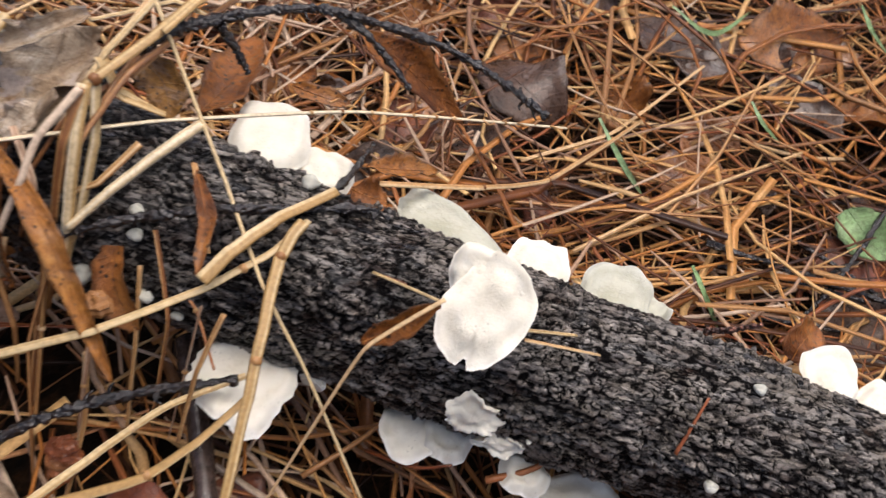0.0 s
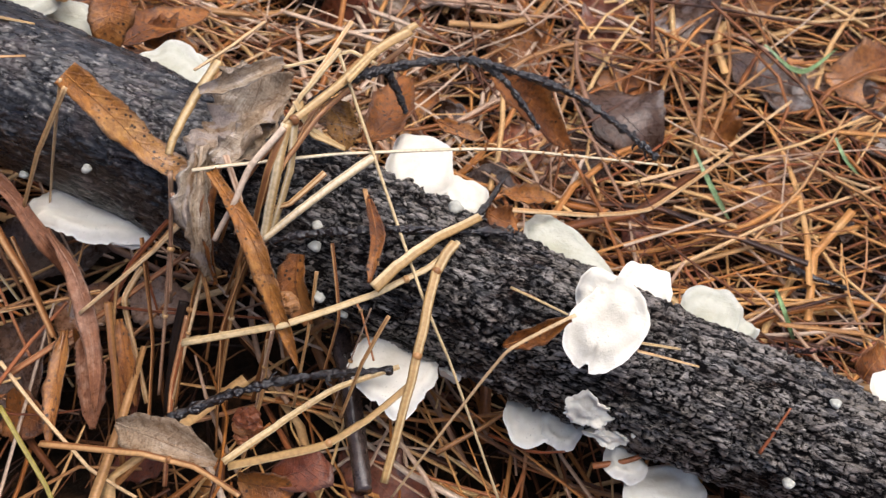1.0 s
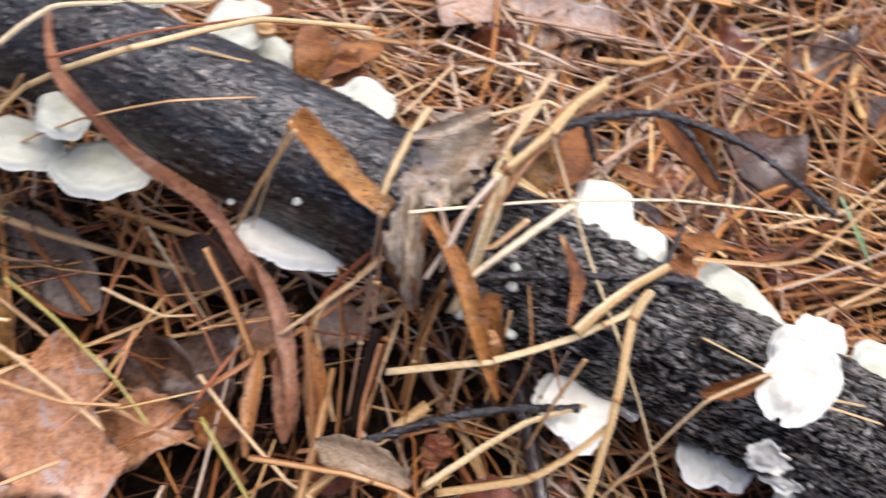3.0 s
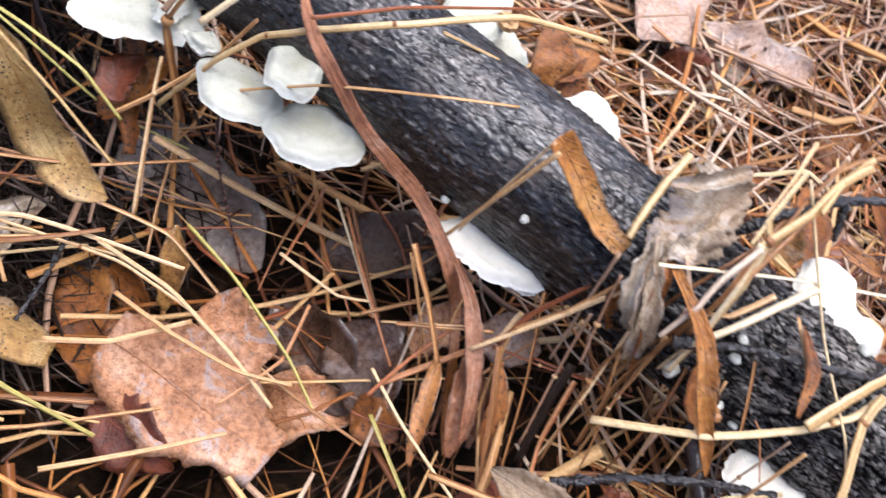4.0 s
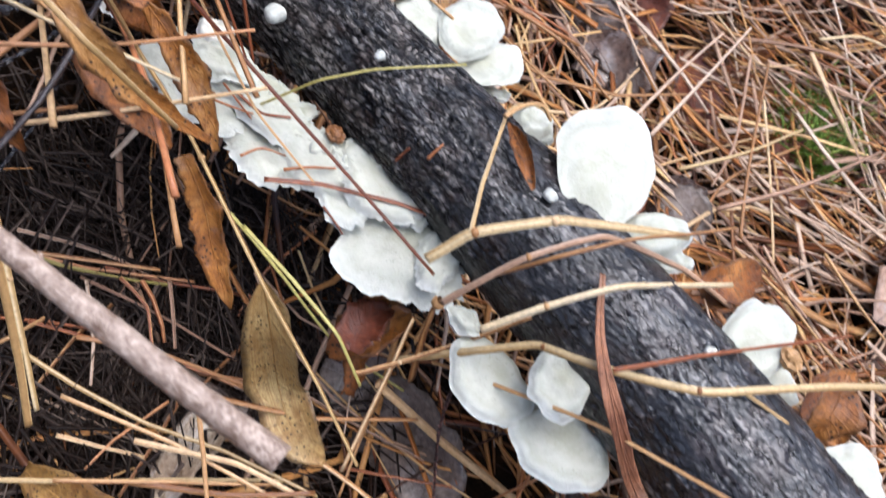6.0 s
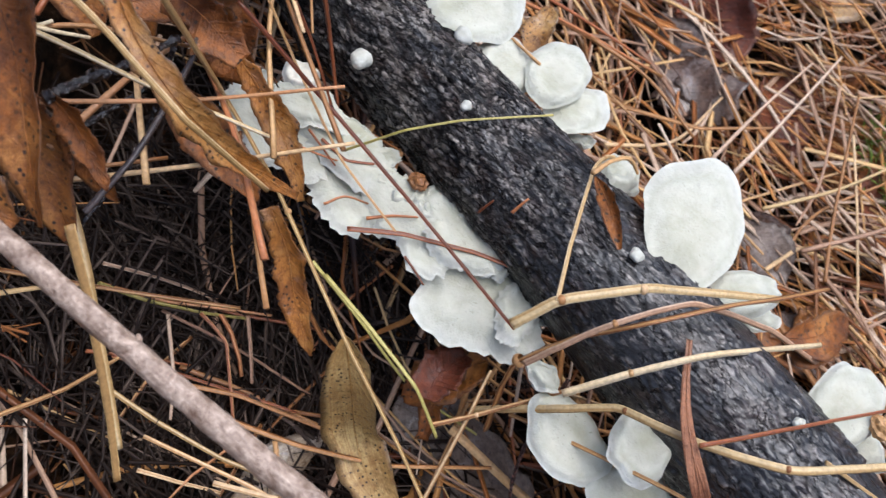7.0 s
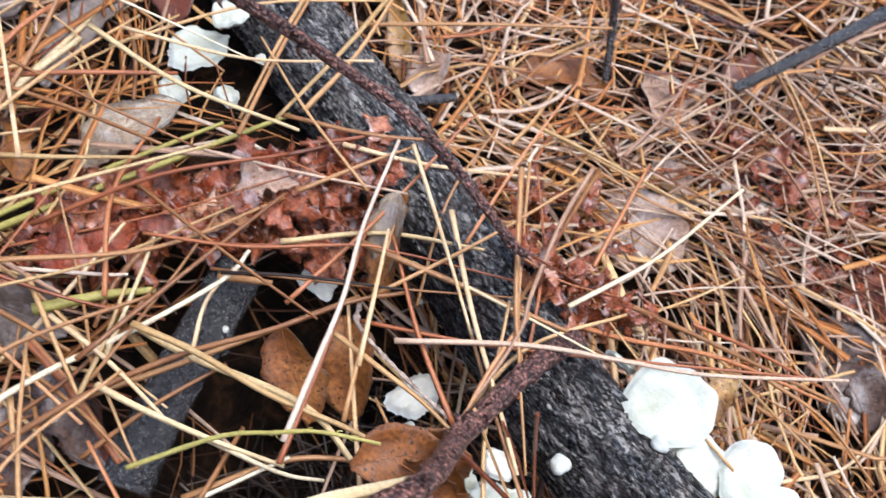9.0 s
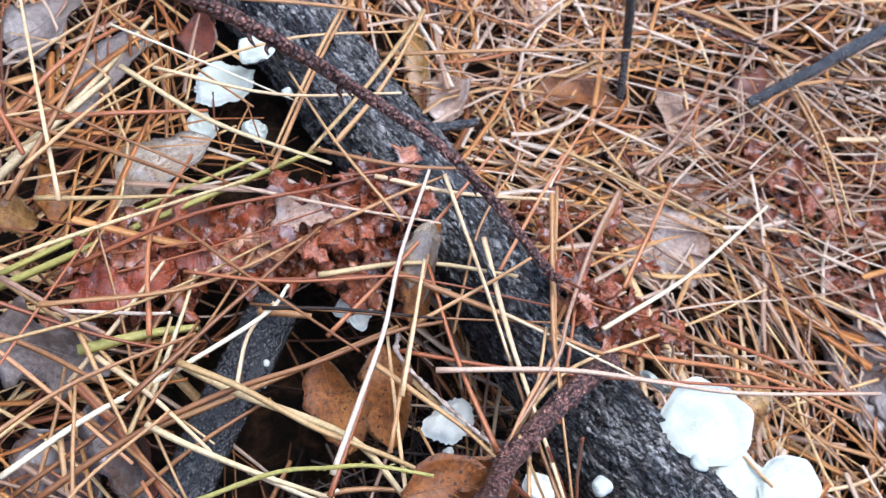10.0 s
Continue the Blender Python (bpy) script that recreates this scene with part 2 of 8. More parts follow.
def make_twig(name, a, c, rough=.45, spec=.4, relief=.0018, scales=1.0):
    """Twig bark: light flakes with dark creases, or nearly plain where scales is low."""
    m, nt, b = shader(name, rough)
    v = coords(nt)
    n1 = noise_tex(nt, v, 230, 5, .7)
    n2 = noise_tex(nt, v, 900, 3, .6)
    flake = voronoi(nt, v, 520).outputs["Distance"]
    tone = math_node(nt, "MULTIPLY_ADD", flake, -.55 * scales, math_node(nt, "MULTIPLY_ADD", n2, .35, n1))
    nt.links.new(ramp(nt, tone, (.38 - .08 * scales, a), (.60, mix_of(a, c, .45)), (.84 - .16 * scales, c)), b.inputs["Base Color"])
    b.inputs["Specular IOR Level"].default_value = spec
    bump(nt, b, math_node(nt, "MULTIPLY_ADD", flake, -.8 * scales, mix(nt, .5, n1, n2)), 1.0, relief)
    return m


def mix_of(a, c, f):
    return tuple(p + (q - p) * f for p, q in zip(a, c))


def make_humus():
    m, nt, b = shader("gap_shade_humus", .6)
    v = coords(nt)
    # Soil brown taken down to near-black: shade of the litter gaps in colour.
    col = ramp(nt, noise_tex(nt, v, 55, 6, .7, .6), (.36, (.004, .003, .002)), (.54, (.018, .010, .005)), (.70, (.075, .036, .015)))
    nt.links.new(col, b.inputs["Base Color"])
    b.inputs["Specular IOR Level"].default_value = .08
    bump(nt, b, noise_tex(nt, v, 130, 6, .7), 1.0, .008)
    return m


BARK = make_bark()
FUNGUS = make_fungus("white_bracket_fungus", False)
FUNGUS_CREAM = make_fungus("cream_bracket_fungus", True)
NEEDLE = make_straw("dry_pine_needle", ((.0, (.030, .011, .005)), (.20, (.17, .053, .012)), (.45, (.38, .137, .030)), (.70, (.53, .245, .068)), (1.0, (.68, .45, .20))), .40)
# Lower needle layer, its colour darkened for the shade between upper needles.
DUFF = make_straw("gap_shade_old_needle", ((.0, (.010, .005, .003)), (.3, (.036, .013, .006)), (.65, (.115, .042, .014)), (1.0, (.27, .125, .045))), .36, spec=.2)
STRAW = make_straw("pale_straw", ((.0, (.38, .23, .085)), (.35, (.53, .38, .18)), (.7, (.62, .48, .28)), (1.0, (.70, .60, .42))), .42)
TAN = make_straw("tan_stalk", ((.0, (.18, .068, .021)), (.4, (.37, .183, .066)), (.8, (.52, .31, .13)), (1.0, (.65, .455, .25))), .34)
RUST = make_straw("rust_needle", ((.0, (.10, .026, .010)), (.4, (.27, .080, .028)), (.8, (.40, .15, .055)), (1.0, (.50, .25, .11))), .32)
PINK = make_straw("pale_pinkish_needle", ((.0, (.24, .125, .070)), (.4, (.43, .265, .165)), (.8, (.56, .40, .275)), (1.0, (.62, .48, .35))), .38)
# Rotten needles, coloured near-black to stand in for the hollow's shade.
GREYDUFF = make_straw("shade_dark_rotten_needle", ((.0, (.005, .0035, .003)), (.4, (.015, .010, .008)), (.8, (.045, .032, .025)), (1.0, (.15, .11, .085))), .4, spec=.15)
PALEYELLOW = make_straw("weathered_yellow_straw", ((.0, (.30, .17, .055)), (.35, (.48, .32, .13)), (.7, (.60, .45, .24)), (1.0, (.68, .56, .37))), .40)
OLIVE = make_straw("olive_stalk", ((.0, (.22, .17, .035)), (.5, (.36, .30, .07)), (1.0, (.46, .40, .14))), .4)
GREEN = make_straw("green_blade", ((.0, (.10, .19, .025)), (.5, (.20, .33, .045)), (1.0, (.42, .48, .12))), .4)
DARKTWIG = make_twig("wet_black_twig", (.004, .003, .003), (.050, .032, .026), .20, .9, .0016)
REDTWIG = make_twig("red_brown_twig", (.028, .010, .007), (.43, .195, .14), .34, .5, .0024)
BRANCH = make_twig("dark_branch_bark", (.005, .0045, .0045), (.115, .10, .09), .24, 1.0, .0030, .8)
SMOOTHTWIG = make_twig("smooth_dark_branch", (.016, .010, .008), (.070, .048, .040), .22, .8, .0003, .1)
GREYTWIG = make_twig("peeled_twig", (.10, .050, .026), (.52, .40, .31), .34, .5, .0010, .25)
LEAF_BROWN = make_leaf("brown_leaf", (.085, .024, .006), (.27, .090, .015), (.43, .18, .040), .40, .95, .10, 0.0, 330)
LEAF_OAK = make_leaf("wet_oak_leaf", (.17, .068, .026), (.43, .19, .082), (.58, .34, .19), .26, .6, .30, .60)
LEAF_YELLOW = make_leaf("mottled_yellow_leaf", (.13, .052, .012), (.36, .175, .042), (.50, .30, .095), .36, .95, .14, .22, 480)
LEAF_PALE = make_leaf("pale_papery_leaf", (.19, .115, .060), (.40, .31, .21), (.56, .49, .38), .30, .3, .25, .45, 620, .85)
LEAF_DARK = make_leaf("dark_wet_leaf", (.022, .011, .006), (.082, .040, .022), (.17, .095, .058), .26, .3, .25, .25)
LEAF_GREY = make_leaf("grey_brown_leaf", (.10, .070, .050), (.21, .155, .12), (.33, .27, .22), .40, .5, .12, .25)
LEAF_PINK = make_leaf("pinkish_leaf", (.28, .15, .085), (.47, .31, .22), (.58, .46, .38), .34, .4, .2, .45)
LEAF_STRAP = make_leaf("orange_strap_leaf", (.17, .055, .009), (.40, .155, .024), (.52, .27, .075), .38, .95, .10, .10, 400, .4)
LEAF_BLADE = make_leaf("rust_grass_blade", (.15, .050, .020), (.37, .160, .075), (.56, .38, .27), .36, .1, .10, 0.0, 620, .8)
LEAF_RED = make_leaf("red_brown_leaf", (.055, .012, .006), (.16, .038, .014), (.27, .085, .030), .36, .4, .16)
LEAF_RUST = make_leaf("dead_fern", (.045, .009, .004), (.28, .060, .014), (.46, .19, .085), .18, .35, .40, .50)
LEAF_WETRED = make_leaf("wet_red_leaf", (.07, .012, .004), (.25, .042, .010), (.38, .10, .036), .14, .5, .40, .15)
LEAF_OLIVE = make_leaf("olive_strap_leaf", (.19, .080, .016), (.37, .205, .052), (.46, .32, .12), .42, .95, .06, .0, 480, .6)
LEAF_GREEN = make_leaf("green_leaf", (.12, .20, .07), (.22, .36, .15), (.32, .46, .24), .42, .15, .1)
HUMUS = make_humus()


# ---------------------------------------------------------------- building helpers
def mesh_of(name, verts, faces, mat, smooth=True):
    me = bpy.data.meshes.new(name)
    me.from_pydata([tuple(map(float, v)) for v in verts], [], faces)
    me.materials.append(mat)
    if smooth:
        me.polygons.foreach_set("use_smooth", np.ones(len(me.polygons), bool))
    me.update()
    return me


def thing(name, at, label, category, group="", kind=""):
    ob = new(name)
    ob.empty_display_size = .01
    ob.location = at
    return tagged(ob, label, category, group, kind)


def part(name, geo, mat, parent, label=""):
    """One mesh under a thing; geo is vertices in world metres and faces."""
    root = parent
    at = Vector((0, 0, 0))
    while root is not None:
        at += root.location
        root = root.parent
    verts = np.asarray(geo[0], float) - np.array(at)
    ob = new(name, mesh_of(name, verts, geo[1], mat))
    ob.parent = parent
    if label:
        ob["label"] = label
    return ob


def smooth_line(points, steps):
    """Catmull-Rom through the points."""
    p = np.asarray(points, float)
    if len(p) == 2:
        return p[0] + np.linspace(0, 1, steps + 1)[:, None] * (p[1] - p[0])
    q = np.vstack([2 * p[0] - p[1], p, 2 * p[-1] - p[-2]])
    out = []
    for i in range(len(p) - 1):
        a, b, c, d = q[i:i + 4]
        for u in np.linspace(0, 1, steps, endpoint=False):
            out.append(.5 * (2 * b + (c - a) * u + (2 * a - 5 * b + 4 * c - d) * u * u + (3 * b - a - 3 * c + d) * u ** 3))
    out.append(p[-1])
    return np.array(out)


def frames_of(line):
    tan = np.gradient(line, axis=0)
    tan /= np.linalg.norm(tan, axis=1)[:, None] + 1e-12
    ref = np.array((.31, .17, .93)) if abs(tan[0][2]) < .9 else np.array((1., 0, 0))
    n = ref - tan[0] * (ref @ tan[0])
    n /= np.linalg.norm(n)
    ns = []
    for t in tan:
        n = n - t * (n @ t)
        n /= np.linalg.norm(n)
        ns.append(n)
    ns = np.array(ns)
    return tan, ns, np.cross(tan, ns)


def tube(points, radius, sides=7, steps=6, rough=0.0, taper=(1.0, 1.0), flat=1.0, seed=0, knots=()):
    """A stem along the points, with ends closed; knots: (place along 0..1, swelling)."""
    rng = np.random.default_rng(seed + 11)
    line = smooth_line(points, steps)
    _, n, b = frames_of(line)
    m = len(line)
    s = np.linspace(0, 1, m)
    rad = radius * (taper[0] + (taper[1] - taper[0]) * s)
    if rough > .2:
        rad = rad * (1 + np.convolve(rng.normal(0, .32, m + 2), (.25, .5, .25), 'valid'))
    for k, sw in knots:
        rad = rad * (1 + sw * np.exp(-((s - k) / .018) ** 2))
    ang = np.linspace(0, 2 * math.pi, sides, endpoint=False)
    groove = 1 + (.26 * rng.uniform(-1, 1, sides) if flat < 1 else 0)
    verts = []
    flakes = rng.uniform(-1, 1, (m + 6, sides))
    if steps > 20:
        flakes = 1.7 * sum(flakes[k:k + m] for k in range(7)) / 5
    for i in range(m):
        r = rad[i] * groove * (1 + rough * flakes[i])
        verts.extend(line[i] + np.outer(np.cos(ang) * r, b[i]) + np.outer(np.sin(ang) * r * flat, n[i]))
    faces = [(i * sides + j, i * sides + (j + 1) % sides, (i + 1) * sides + (j + 1) % sides, (i + 1) * sides + j)
             for i in range(m - 1) for j in range(sides)]
    faces.append(tuple(range(sides))[::-1])
    faces.append(tuple((m - 1) * sides + j for j in range(sides)))
    return np.array(verts), faces


def ring(p, d, radius, length, sides=8):
    """A short swollen collar round a stalk, at p along d."""
    d = np.asarray(d, float) / np.linalg.norm(d)
    pts = [np.asarray(p) + d * length * k for k in (-.5, -.2, .2, .5)]
    line = np.array(pts)
    _, n, b = frames_of(line)
    ang = np.linspace(0, 2 * math.pi, sides, endpoint=False)
    verts = []
    for i, k in enumerate((.72, 1, 1, .72)):
        verts.extend(line[i] + radius * k * (np.outer(np.cos(ang), n[i]) + np.outer(np.sin(ang), b[i])))
    faces = [(i * sides + j, i * sides + (j + 1) % sides, (i + 1) * sides + (j + 1) % sides, (i + 1) * sides + j)
             for i in range(3) for j in range(sides)]
    return np.array(verts), faces


SEED = [0]


def turn_seed():
    SEED[0] += 1
    return SEED[0]


def kinked(points, round_off=.16):
    """Straight runs between the points with short bends, as dry stalks break."""
    p = np.asarray(points, float)
    out = [p[0]]
    for k in range(1, len(p) - 1):
        out += [p[k] + (p[k - 1] - p[k]) * round_off, p[k] + (p[k + 1] - p[k]) * round_off]
    return np.array(out + [p[-1]])


def wobble(points, radius, rng):
    """Small natural kinks between the given points."""
    line = smooth_line(kinked(points), 2)
    off = rng.normal(0, radius * .05, line.shape)
    off[0] = off[-1] = 0
    return line + off


def stalk(label, mat, radius, *points, nodes=(), name="dry_grass_stalk", group="", flat=.8, taper=(1, .75), category="grass stalk"):
    """A dry stalk with its joints."""
    k = turn_seed()
    ob = thing(name, points[0], label, category, group)
    rng = np.random.default_rng(k)
    v, f = tube(wobble(points, radius, rng), radius * .84, 12, 5, .03, taper, flat * .7, k)
    stem = part("stem", (v, f), mat, ob)
    at = stem.data.attributes.new("streak", "FLOAT", "POINT")
    at.data.foreach_set("value", np.tile(rng.uniform(-1, 1, 12), len(v) // 12).astype(np.float32))
    line = smooth_line(kinked(points), 20)
    for u in nodes:
        i = min(max(int(u * (len(line) - 1)), 1), len(line) - 2)
        part("joint", ring(line[i], line[i + 1] - line[i - 1], radius * .86, radius * 1.1), TAN, ob, "slightly swollen brown joint")
    return ob


def needle(label, mat, radius, *points):
    """One long pine needle."""
    k = turn_seed()
    v, f = tube(points, radius, 5, 6, .04, (1, .6), .7, k)
    ob = new("pine_needle", mesh_of("pine_needle", v - np.array(points[0]), f, mat))
    ob.location = points[0]
    return tagged(ob, label, "pine needle", "loose pine needles")


def twig(label, mat, radius, *points, forks=(), rough=.28, taper=(1, .7), sides=12, name="twig", buds=0, bud=1.0):
    """A rough twig; forks are further lines of points."""
    k = turn_seed()
    rng = np.random.default_rng(k)
    ob = thing(name, points[0], label, "twig")
    part("stem", tube(points, radius, sides, 34, rough, taper, 1, k), mat, ob)
    for f in forks:
        part("side_twig", tube(f, radius * .8, sides, 34, rough, taper, 1, k + 5), mat, ob)
    line = smooth_line(points, 14)
    for _ in range(buds):
        j = int(rng.integers(3, len(line) - 3))
        d = rng.normal(size=3)
        d /= np.linalg.norm(d)
        part("bud", tube([line[j], line[j] + d * radius * (.9 + .8 * bud), line[j] + d * radius * (.9 + 1.4 * bud) + (line[j + 2] - line[j]) * .4 * bud], radius * .38, 6, 3, .1, (1.2, .3), 1, k), mat, ob)
    return ob


def blade_of(points, width, face, curl, lobes, seed, tip, base, ripple, steps=20, across=9, ragged=.026):
    rng = np.random.default_rng(seed)
    line = smooth_line(points, steps)
    m = len(line)
    tan, _, _ = frames_of(line)
    f = np.asarray(face, float)
    s = np.linspace(0, 1, m)
    prof = np.sin(math.pi * s) ** (.62 if tip < .4 else .36)
    prof = np.where(s < .5, np.maximum(prof, base), np.maximum(prof, tip))
    prof = prof * (1 + lobes[1] * np.cos(2 * math.pi * lobes[0] * s + 1.0)) if lobes[0] else prof
    prof = prof * (1 + rng.uniform(-.015, .015, m) + .035 * np.sin(17 * s + rng.uniform(0, 6)) + .06 * np.sin(9 * s + rng.uniform(0, 6)))
    skew = 1 + .10 * np.sin(8 * s + rng.uniform(0, 6)) * rng.uniform(.4, 1.4)
    verts = []
    ph = rng.uniform(0, 6.28, 4)
    rim_l, rim_r = [1.7 * np.interp(s, np.linspace(0, 1, 17), rng.normal(0, ragged, 17)) + np.interp(s, np.linspace(0, 1, 43), rng.normal(0, ragged * .6, 43)) for _ in (0, 1)]
    spin = rng.uniform(-.45, .45) * np.sin(3 * s + rng.uniform(0, 6))
    for i in range(m):
        side = np.cross(tan[i], f)
        side /= np.linalg.norm(side) + 1e-9
        up = np.cross(side, tan[i])
        side, up = side * math.cos(spin[i]) + up * math.sin(spin[i]), up * math.cos(spin[i]) - side * math.sin(spin[i])
        for j in range(across):
            u = 2 * j / (across - 1) - 1
            w = width * .5 * prof[i] * (skew[i] if u > 0 else 2 - skew[i])
            w *= 1 + (.09 if ripple >= .07 and width < .016 else .035) * math.sin(31 * s[i] + ph[2] + 2 * (u > 0))
            w *= 1 + abs(u) ** 3 * (rim_l[i] if u < 0 else rim_r[i])
            lift = curl * w * u * u + ripple * width * (math.sin(9 * s[i] + ph[0] + 2 * u) * .5 + math.sin(19 * s[i] + ph[1] - 3 * u) * .3) * abs(u)
            verts.append(line[i] + side * w * u + up * lift)
    faces = [(i * across + j, i * across + j + 1, (i + 1) * across + j + 1, (i + 1) * across + j) for i in range(m - 1) for j in range(across - 1)]
    n = len(verts)
    low = []
    t = .00035
    for i in range(m):
        side = np.cross(tan[i], f)
        up = np.cross(side, tan[i])
        up /= np.linalg.norm(up) + 1e-9
        for j in range(across):
            low.append(verts[i * across + j] - up * t)
    faces += [tuple(n + q for q in reversed(fc)) for fc in faces]
    rim = [j for j in range(across)] + [i * across + across - 1 for i in range(1, m)] + [(m - 1) * across + j for j in range(across - 2, -1, -1)] + [i * across for i in range(m - 2, 0, -1)]
    faces += [(rim[k], n + rim[k], n + rim[(k + 1) % len(rim)], rim[(k + 1) % len(rim)]) for k in range(len(rim))]
    return np.array(verts + low), faces, line


def mark_blade(ob, count, across):
    """Where each vertex lies along the blade and across it, for the veins."""
    half = count // 2
    rows = half // across
    al = np.repeat(np.linspace(0, 1, rows), across)
    ac = np.tile(abs(np.linspace(-1, 1, across)), rows)
    for name, values in (("along", al), ("across", ac)):
        at = ob.data.attributes.new(name, "FLOAT", "POINT")
        at.data.foreach_set("value", np.tile(values, 2).astype(np.float32))


def leaf(label, mat, width, *points, face=(0, -.45, .9), curl=.25, lobes=(0, 0), tip=.12, base=.18, ripple=.06, name="dead_leaf", rib=True, category="leaf", group="fallen leaves", ragged=.03):
    """A fallen leaf: blade and midrib along the points."""
    k = turn_seed()
    ob = thing(name, points[0], label, category, group)
    v, f, line = blade_of(points, width, face, curl, lobes, k, tip, base, ripple, ragged=ragged)
    blade = part("blade", (v, f), mat, ob)
    mark_blade(blade, len(v), 9)
    if rib:
        up = np.asarray(face, float)
        up = up / np.linalg.norm(up)
        ribline = line[::3] + up * .0001
        part("midrib", tube(ribline, max(width * .007, .00025), 5, 2, .1, (1.3, .3), 1, k), mat, ob)
    return ob


def cap_of(x, y, z, heading, a, b, pitch, roll, thick, seed, wavy, notch):
    """A shelf: a thin lobed disc, thick at its heart and thin at the rim."""
    rng = np.random.default_rng(seed)
    na, nr = 64, 12
    ang = np.linspace(0, 2 * math.pi, na, endpoint=False)
    out = np.ones(na)
    for k in (2, 3, 4, 5, 7, 9, 13, 17):
        out += 1.5 * wavy * rng.uniform(.3, 1) / (1 + .06 * k * k) * np.cos(k * ang + rng.uniform(0, 6.28))
    for k in (23, 31, 41):
        out += max(0.0, wavy - .05) * .35 * np.cos(k * ang + rng.uniform(0, 6.28) + 2 * np.sin(3 * ang))
    if notch:
        out -= notch * np.exp(-((np.angle(np.exp(1j * (ang - rng.uniform(-.5, .5))))) / .10) ** 2)
    rot = (Matrix.Rotation(radians(heading), 4, "Z") @ Matrix.Rotation(-radians(pitch), 4, "Y") @ Matrix.Rotation(radians(roll), 4, "X")).to_3x3()
    rot = np.array(rot)
    ph = rng.uniform(0, 6.28, 3)
    verts, rads = [], []

    def put(r, q, top):
        c, s = math.cos(ang[q]), math.sin(ang[q])
        px, py = a * out[q] * r * c, b * out[q] * r * s
        body = thick * (1 - r ** 4)
        edge = .0016
        zz = .0012 * math.sin(9 * r + ph[0]) * r + .0016 * math.sin(3 * ang[q] + ph[1]) * r * r + .0008 * math.sin(8 * ang[q] + ph[2]) * r ** 3
        if top:
            zz += edge * .5 * math.sqrt(max(0.0, 1 - r ** 8)) + body * .35
        else:
            zz -= edge * .5 * math.sqrt(max(0.0, 1 - r ** 8)) + body * .65
        verts.append(rot @ np.array((px, py, zz)) + (x, y, z))
        rads.append(.45 * r ** 3 + .55 * min(1.0, math.hypot(r * c + .85, r * s) / 1.75))

    for top in (True, False):
        for i in range(nr + 1):
            r = (i / nr) ** .8
            for q in range(na):
                put(r, q, top)
    top, low = [], []
    n = (nr + 1) * na
    for i in range(nr):
        for q in range(na):
            k = (q + 1) % na
            top.append((i * na + q, (i + 1) * na + q, (i + 1) * na + k, i * na + k))
            low.append((i * na + q, i * na + k, (i + 1) * na + k, (i + 1) * na + q))
    for q in range(na):
        k = (q + 1) % na
        top.append((nr * na + q, n + q, n + k, nr * na + k))
    edge = verts[n + nr * na:]
    return np.array(verts[:n] + edge), top, rads[:n] + rads[n + nr * na:], np.array(verts[n:]), low, rads[n:]


def fungus(label, mat, *caps, thick=.005, wavy=.046, notch=0.0):
    """Bracket fungus on the log; each cap: x, y, z, heading, length, half width, pitch, roll."""
    ob = thing("bracket_fungus", caps[0][:3], label, "fungus", "bracket fungi on the log")
    for c in caps:
        x, y, z, hd, a, b, *rest = c
        pitch, roll = (list(rest) + [0, 0])[:2]
        v, f, rads, v2, f2, rads2 = cap_of(x, y, z, hd, a, b, pitch, roll, thick, turn_seed(), wavy, notch)
        p = part("cap", (v, f), mat, ob)
        under = part("pore_surface", (v2, f2), FUNGUS_CREAM, p, "cream pored underside")
        for piece, values in ((p, rads), (under, rads2)):
            at = piece.data.attributes.new("radial", "FLOAT", "POINT")
            at.data.foreach_set("value", np.array(values, np.float32))
    return ob


def nub(x, y, z, r):
    """A young fungus: a small white button."""
    k = turn_seed()
    rng = np.random.default_rng(k)
    bm = bmesh.new()
    bmesh.ops.create_icosphere(bm, subdivisions=3, radius=r)
    ph = rng.uniform(0, 6.28, 3)
    for v in bm.verts:
        c = v.co / r
        v.co *= 1 + .10 * math.sin(3 * c.x + ph[0]) + .08 * math.sin(5 * c.y + ph[1])
        v.co.z *= .8
    me = bpy.data.meshes.new("fungus_button")
    bm.to_mesh(me)
    bm.free()
    me.materials.append(FUNGUS)
    me.polygons.foreach_set("use_smooth", np.ones(len(me.polygons), bool))
    at = me.attributes.new("radial", "FLOAT", "POINT")
    at.data.foreach_set("value", np.full(len(me.vertices), .9, np.float32))
    ob = new("fungus_button", me)
    ob.location = (x, y, z)
    return tagged(ob, "small round white fungus button on the bark", "fungus", "fungus buttons")


# ---------------------------------------------------------------- the ground
def build_ground():
    fine = np.arange(-1.7, 1.7001, .02)
    far = [-80, -25, -9, -4, -2.4]
    xs = np.array(far + list(fine - .3) + [2.4, 4, 9, 25, 80])
    ys = np.array(far + list(fine + .3) + [2.4, 4, 9, 25, 80])
    gx, gy = np.meshgrid(xs, ys)
    z = gz(gx, gy)
    rng = np.random.default_rng(3)
    near = (abs(gx + .3) < 1.6) & (abs(gy - .3) < 1.6)
    z = z + np.where(near, rng.normal(0, .0035, z.shape), 0) - .014
    verts = np.c_[gx.ravel(), gy.ravel(), z.ravel()]
    w = len(xs)
    faces = [(j * w + i, j * w + i + 1, (j + 1) * w + i + 1, (j + 1) * w + i) for j in range(len(ys) - 1) for i in range(w - 1)]
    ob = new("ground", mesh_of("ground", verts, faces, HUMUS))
    tagged(ob, "damp forest soil, darkened for the shade between litter needles", "ground", kind="structure")


build_ground()


def log_gap(p):
    """How far points lie outside the log's bark."""
    cy, cz, r = axis(p[..., 0])
    return np.hypot(p[..., 1] - cy, p[..., 2] - cz) - r


